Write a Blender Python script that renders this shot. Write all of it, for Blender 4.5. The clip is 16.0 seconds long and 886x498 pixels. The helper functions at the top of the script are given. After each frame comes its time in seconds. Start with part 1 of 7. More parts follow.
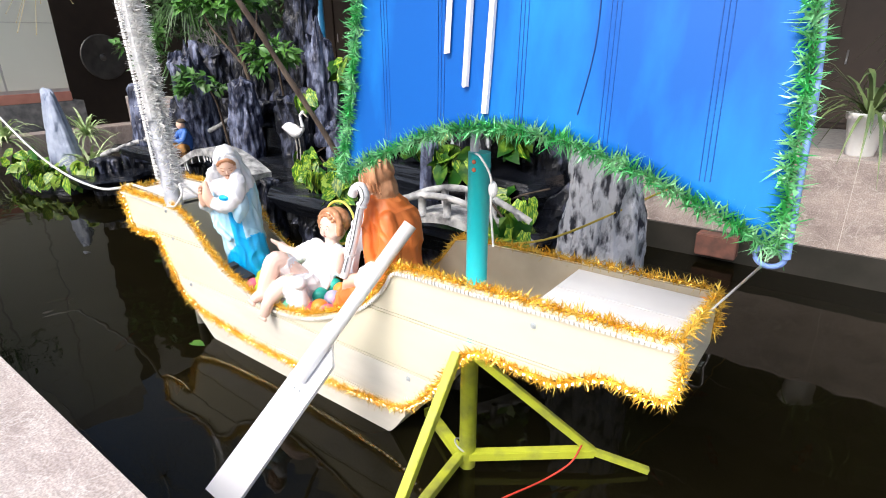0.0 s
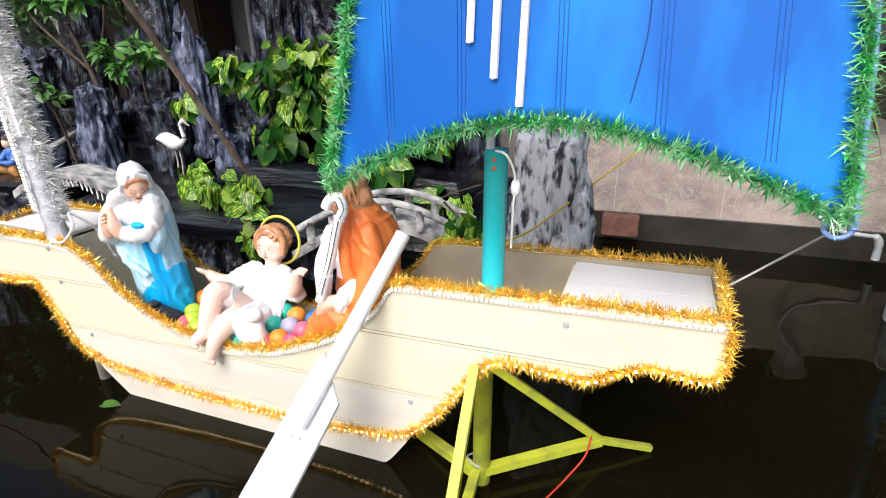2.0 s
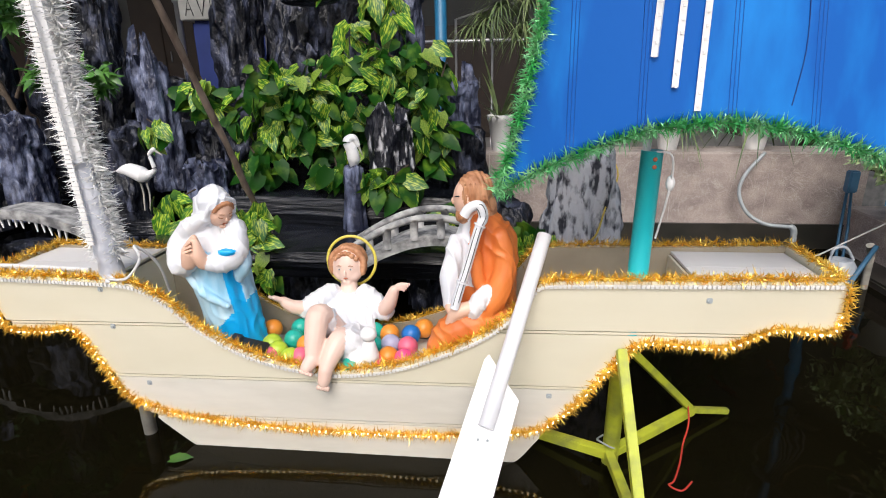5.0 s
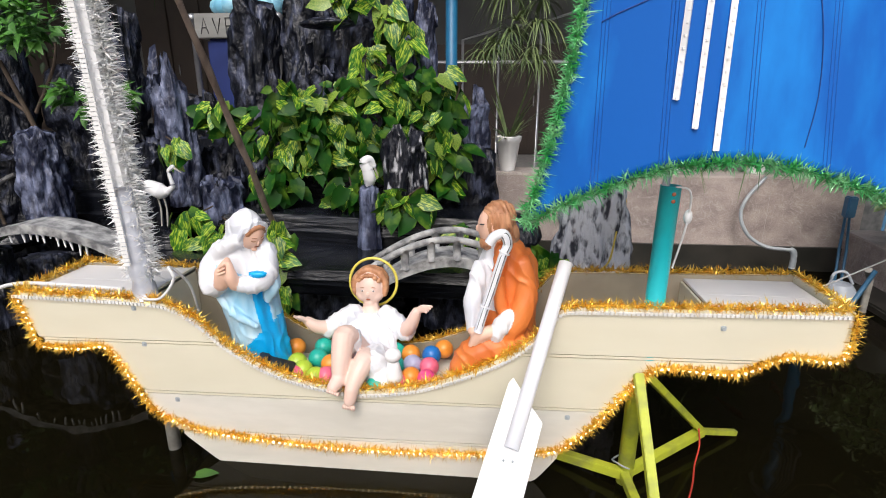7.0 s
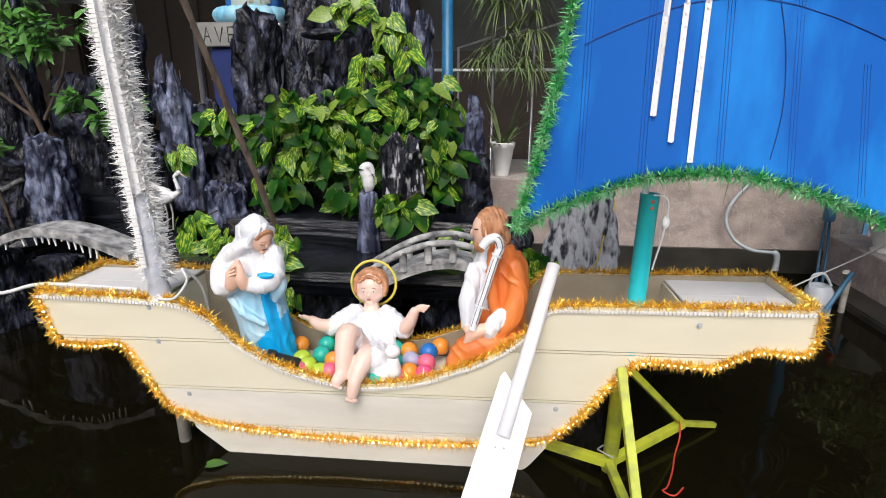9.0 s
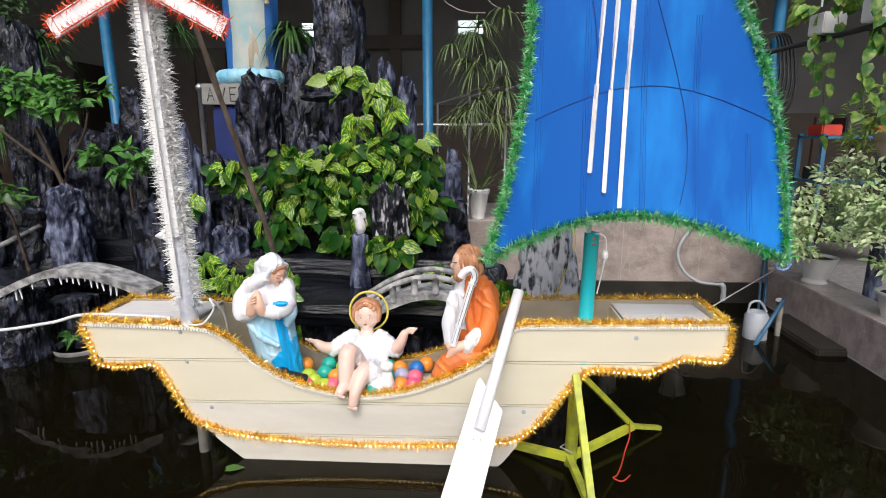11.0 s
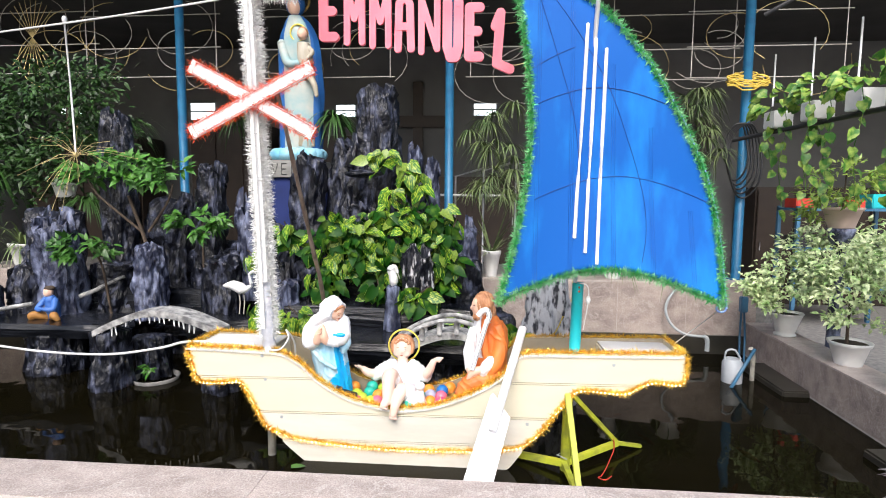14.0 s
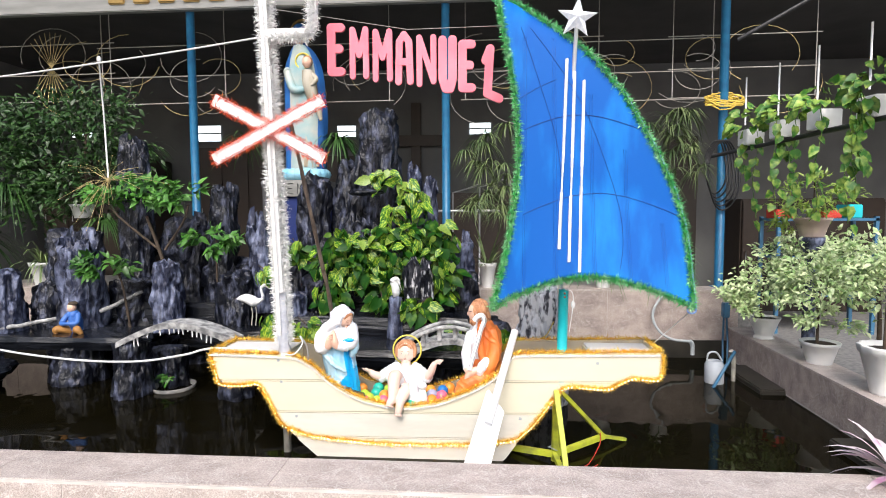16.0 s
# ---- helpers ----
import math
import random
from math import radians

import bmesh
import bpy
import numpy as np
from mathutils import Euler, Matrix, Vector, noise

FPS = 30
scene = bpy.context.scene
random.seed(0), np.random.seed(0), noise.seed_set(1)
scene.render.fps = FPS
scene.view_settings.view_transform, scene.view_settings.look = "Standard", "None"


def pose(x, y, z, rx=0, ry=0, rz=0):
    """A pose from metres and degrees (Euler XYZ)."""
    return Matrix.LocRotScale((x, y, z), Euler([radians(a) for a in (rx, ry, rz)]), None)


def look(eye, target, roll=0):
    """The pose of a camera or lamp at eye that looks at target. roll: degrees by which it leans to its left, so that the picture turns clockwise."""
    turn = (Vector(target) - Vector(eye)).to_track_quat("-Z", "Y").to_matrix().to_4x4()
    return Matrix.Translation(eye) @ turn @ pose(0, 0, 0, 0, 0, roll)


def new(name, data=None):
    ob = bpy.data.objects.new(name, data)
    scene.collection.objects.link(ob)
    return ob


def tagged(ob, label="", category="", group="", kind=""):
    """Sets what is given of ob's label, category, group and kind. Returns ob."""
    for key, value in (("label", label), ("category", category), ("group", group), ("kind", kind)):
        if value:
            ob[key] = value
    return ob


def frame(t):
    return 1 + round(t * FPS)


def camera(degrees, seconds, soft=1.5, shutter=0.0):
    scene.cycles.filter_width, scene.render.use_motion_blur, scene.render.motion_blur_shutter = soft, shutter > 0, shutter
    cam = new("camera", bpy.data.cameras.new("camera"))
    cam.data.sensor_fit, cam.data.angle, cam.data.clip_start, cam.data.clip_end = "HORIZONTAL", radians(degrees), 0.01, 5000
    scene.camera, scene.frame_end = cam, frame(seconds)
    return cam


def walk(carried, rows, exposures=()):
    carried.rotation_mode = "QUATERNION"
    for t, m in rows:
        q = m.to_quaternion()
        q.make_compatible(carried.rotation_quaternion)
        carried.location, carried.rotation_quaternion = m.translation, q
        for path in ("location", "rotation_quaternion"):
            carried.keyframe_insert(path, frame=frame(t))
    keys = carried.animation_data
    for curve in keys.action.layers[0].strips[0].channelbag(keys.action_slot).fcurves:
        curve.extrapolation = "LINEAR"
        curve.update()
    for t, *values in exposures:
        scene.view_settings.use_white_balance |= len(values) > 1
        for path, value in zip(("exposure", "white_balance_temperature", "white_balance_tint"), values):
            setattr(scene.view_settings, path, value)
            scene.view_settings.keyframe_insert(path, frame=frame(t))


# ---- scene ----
cam = camera(78.7, 16.0, soft=1.0)
PATH = [
    (0, (0.03, 0.025, 1.23), (-1.111, 1.509, 0.527), -0.9),
    (0.5, (-0.054, 0.017, 1.218), (-1.124, 1.552, 0.511), -1.0),
    (1, (-0.161, 0.021, 1.201), (-1.134, 1.616, 0.487), -1.0),
    (1.5, (-0.244, -0.006, 1.209), (-1.089, 1.658, 0.491), -1.3),
    (2, (-0.372, -0.068, 1.215), (-1.055, 1.672, 0.503), -1.5),
    (2.5, (-0.469, -0.119, 1.205), (-1.065, 1.652, 0.491), -1.7),
    (3, (-0.579, -0.219, 1.216), (-1.086, 1.583, 0.513), -1.1),
    (3.5, (-0.749, -0.276, 1.235), (-1.092, 1.584, 0.584), -0.4),
    (4, (-0.912, -0.279, 1.23), (-1.188, 1.596, 0.594), -1.5),
    (4.5, (-1.006, -0.301, 1.193), (-1.248, 1.582, 0.566), -1.6),
    (4.7, (-1.054, -0.319, 1.181), (-1.276, 1.568, 0.559), -1.5),
    (7, (-1.186, -0.403, 1.248), (-1.377, 1.503, 0.672), -0.1),
    (7.5, (-1.183, -0.405, 1.245), (-1.371, 1.501, 0.668), -0.1),
    (8, (-1.174, -0.427, 1.252), (-1.36, 1.479, 0.674), -0.2),
    (8.2, (-1.167, -0.444, 1.256), (-1.353, 1.462, 0.68), -0.0),
    (10.3, (-1.201, -0.722, 1.327), (-1.345, 1.21, 0.829), -0.4),
    (10.5, (-1.195, -0.772, 1.329), (-1.323, 1.169, 0.864), -0.2),
    (11, (-1.161, -0.912, 1.351), (-1.267, 1.041, 0.935), -0.1),
    (11.5, (-1.155, -1.008, 1.362), (-1.251, 0.955, 0.995), -0.0),
    (12, (-1.171, -1.128, 1.374), (-1.267, 0.844, 1.054), -0.1),
    (12.5, (-1.174, -1.271, 1.378), (-1.282, 0.705, 1.089), -0.1),
    (13, (-1.165, -1.391, 1.38), (-1.281, 0.59, 1.13), 0.1),
    (13.5, (-1.168, -1.525, 1.389), (-1.305, 0.458, 1.16), 0.3),
    (14, (-1.179, -1.603, 1.401), (-1.331, 0.382, 1.215), 0.5),
    (14.5, (-1.202, -1.693, 1.397), (-1.355, 0.295, 1.237), 0.5),
    (15, (-1.185, -1.778, 1.395), (-1.333, 0.211, 1.245), 0.2),
    (15.5, (-1.148, -1.848, 1.399), (-1.29, 0.142, 1.255), -0.1),
    (16, (-1.154, -1.904, 1.41), (-1.302, 0.086, 1.279), -0.3),
]
EXPOSURE = [(0.0, 0.88), (2.0, 0.72), (3.0, 0.24), (4.5, 0.24), (8.0, 0.22), (11.0, 0.24), (12.5, 0.52), (13.0, 0.78), (14.5, 0.74), (16.0, 0.72)]
walk(cam, [(t, look(eye, target, roll)) for t, eye, target, roll in PATH], EXPOSURE)

# ---- light and exposure ----
world = bpy.data.worlds.new("World")
scene.world = world
world.use_nodes = True
wn = world.node_tree.nodes
sky = wn.new("ShaderNodeTexSky")
sky.sky_type = "NISHITA"
sky.sun_disc = False
sky.sun_elevation = radians(47)
sky.sun_rotation = radians(182)
sky.air_density, sky.dust_density = 1.0, 4.0
world.node_tree.links.new(sky.outputs[0], wn["Background"].inputs[0])
wn["Background"].inputs[1].default_value = 0.118
sun = new("sun", bpy.data.lights.new("sun", "SUN"))
sun.data.energy = 1.95
sun.data.angle = radians(40)
sun.data.color = (1.0, 0.98, 0.98)
sun.matrix_world = look((-1.2, -4.3, 6.0), (-1.0, 1.2, 0.0))
# ---- materials ----


def mat(name, color, color2=None, rough=0.6, metal=0.0, scale=8.0, bump=0.0, bscale=60.0, stretch=(1, 1, 1), rnd=0.0, spec=0.5, coat=0.0, detail=4.0, contrast=(0.35, 0.65), bdist=0.01):
    """Principled surface with two colours mixed by noise, fine bump and a value that varies from piece to piece."""
    m = bpy.data.materials.new(name)
    m.use_nodes = True
    nt = m.node_tree
    n, l = nt.nodes, nt.links
    b = n["Principled BSDF"]
    b.inputs["Roughness"].default_value = rough
    b.inputs["Metallic"].default_value = metal
    b.inputs["Specular IOR Level"].default_value = spec
    b.inputs["Coat Weight"].default_value = coat
    tc = n.new("ShaderNodeTexCoord")
    mp = n.new("ShaderNodeMapping")
    mp.inputs["Scale"].default_value = stretch
    l.new(tc.outputs["Object"], mp.inputs[0])
    nz = n.new("ShaderNodeTexNoise")
    nz.inputs["Scale"].default_value = scale
    nz.inputs["Detail"].default_value = detail
    l.new(mp.outputs[0], nz.inputs["Vector"])
    ramp = n.new("ShaderNodeValToRGB")
    ramp.color_ramp.elements[0].position, ramp.color_ramp.elements[1].position = contrast
    ramp.color_ramp.elements[0].color = (*color, 1)
    ramp.color_ramp.elements[1].color = (*(color2 or [c * 0.8 for c in color]), 1)
    l.new(nz.outputs[0], ramp.inputs[0])
    out = ramp.outputs[0]
    if rnd:
        oi = n.new("ShaderNodeObjectInfo")
        geo = n.new("ShaderNodeNewGeometry")
        add = n.new("ShaderNodeMath")
        add.operation = "ADD"
        l.new(oi.outputs["Random"], add.inputs[0])
        l.new(geo.outputs["Random Per Island"], add.inputs[1])
        mr = n.new("ShaderNodeMapRange")
        mr.inputs["From Max"].default_value = 2.0
        mr.inputs["To Min"].default_value, mr.inputs["To Max"].default_value = 1 - rnd, 1 + rnd
        l.new(add.outputs[0], mr.inputs[0])
        hs = n.new("ShaderNodeHueSaturation")
        l.new(mr.outputs[0], hs.inputs["Value"])
        l.new(out, hs.inputs["Color"])
        out = hs.outputs[0]
    l.new(out, b.inputs["Base Color"])
    if bump:
        nb = n.new("ShaderNodeTexNoise")
        nb.inputs["Scale"].default_value = bscale
        nb.inputs["Detail"].default_value = 5
        l.new(mp.outputs[0], nb.inputs["Vector"])
        bp = n.new("ShaderNodeBump")
        bp.inputs["Strength"].default_value = bump
        bp.inputs["Distance"].default_value = bdist
        l.new(nb.outputs[0], bp.inputs["Height"])
        l.new(bp.outputs[0], b.inputs["Normal"])
    return m


def glow(name, color, strength):
    m = bpy.data.materials.new(name)
    m.use_nodes = True
    b = m.node_tree.nodes["Principled BSDF"]
    b.inputs["Base Color"].default_value = (*color, 1)
    b.inputs["Emission Color"].default_value = (*color, 1)
    b.inputs["Emission Strength"].default_value = strength
    return m


def water_material():
    m = bpy.data.materials.new("pond_water")
    m.use_nodes = True
    n, l = m.node_tree.nodes, m.node_tree.links
    out = n["Material Output"]
    n.remove(n["Principled BSDF"])
    tr = n.new("ShaderNodeBsdfTransparent")
    tr.inputs[0].default_value = (0.12, 0.11, 0.06, 1)
    murk = n.new("ShaderNodeBsdfDiffuse")
    murk.inputs[0].default_value = (0.009, 0.0076, 0.0034, 1)
    body = n.new("ShaderNodeMixShader")
    body.inputs[0].default_value = 0.45
    gl = n.new("ShaderNodeBsdfGlossy")
    gl.inputs["Roughness"].default_value = 0.02
    gl.inputs["Color"].default_value = (0.58, 0.57, 0.54, 1)
    fr = n.new("ShaderNodeFresnel")
    fr.inputs[0].default_value = 1.33
    nz = n.new("ShaderNodeTexNoise")
    nz.inputs["Scale"].default_value = 3.0
    nz.inputs["Detail"].default_value = 2.0
    bp = n.new("ShaderNodeBump")
    bp.inputs["Strength"].default_value = 0.2
    bp.inputs["Distance"].default_value = 0.02
    tc = n.new("ShaderNodeTexCoord")
    l.new(tc.outputs["Object"], nz.inputs["Vector"])
    l.new(nz.outputs[0], bp.inputs["Height"])
    l.new(bp.outputs[0], gl.inputs["Normal"])
    mx = n.new("ShaderNodeMixShader")
    l.new(fr.outputs[0], mx.inputs[0])
    l.new(tr.outputs[0], body.inputs[1])
    l.new(murk.outputs[0], body.inputs[2])
    l.new(body.outputs[0], mx.inputs[1])
    l.new(gl.outputs[0], mx.inputs[2])
    l.new(mx.outputs[0], out.inputs[0])
    return m


def granite(name, light, dark, vein, rough=0.5):
    """Streaky pink-grey stone: clouds, fine grain and thin pale veins that run all ways."""
    m = mat(name, light, dark, rough, scale=9, bump=0.35, bscale=45, detail=12, rnd=0.06, contrast=(0.36, 0.66), stretch=(0.7, 1.4, 1))
    n, l = m.node_tree.nodes, m.node_tree.links
    b = n["Principled BSDF"]
    last = b.inputs["Base Color"].links[0].from_socket
    tc = n.new("ShaderNodeTexCoord")
    for scale, width, amount, warp in ((5.0, 0.016, 0.75, 1.6), (13.0, 0.03, 0.5, 2.4)):
        nz = n.new("ShaderNodeTexNoise")
        nz.inputs["Scale"].default_value = scale
        nz.inputs["Detail"].default_value = 4.0
        nz.inputs["Distortion"].default_value = warp
        l.new(tc.outputs["Object"], nz.inputs["Vector"])
        ramp = n.new("ShaderNodeValToRGB")
        e = ramp.color_ramp.elements
        e[0].position, e[1].position = 0.5 - width, 0.5 + width
        e[0].color = e[1].color = (0, 0, 0, 1)
        e.new(0.5).color = (amount, amount, amount, 1)
        l.new(nz.outputs[0], ramp.inputs[0])
        mx = n.new("ShaderNodeMixRGB")
        mx.inputs[2].default_value = (*vein, 1)
        l.new(ramp.outputs[0], mx.inputs[0])
        l.new(last, mx.inputs[1])
        last = mx.outputs[0]
    speck = n.new("ShaderNodeTexNoise")
    speck.inputs["Scale"].default_value = 160
    speck.inputs["Detail"].default_value = 3
    l.new(tc.outputs["Object"], speck.inputs["Vector"])
    ramp = n.new("ShaderNodeValToRGB")
    ramp.color_ramp.elements[0].position, ramp.color_ramp.elements[1].position = 0.36, 0.62
    ramp.color_ramp.elements[0].color, ramp.color_ramp.elements[1].color = (0.68, 0.66, 0.66, 1), (1, 1, 1, 1)
    l.new(speck.outputs[0], ramp.inputs[0])
    mul = n.new("ShaderNodeMixRGB")
    mul.blend_type = "MULTIPLY"
    mul.inputs[0].default_value = 1.0
    l.new(last, mul.inputs[1])
    l.new(ramp.outputs[0], mul.inputs[2])
    l.new(mul.outputs[0], b.inputs["Base Color"])
    return m


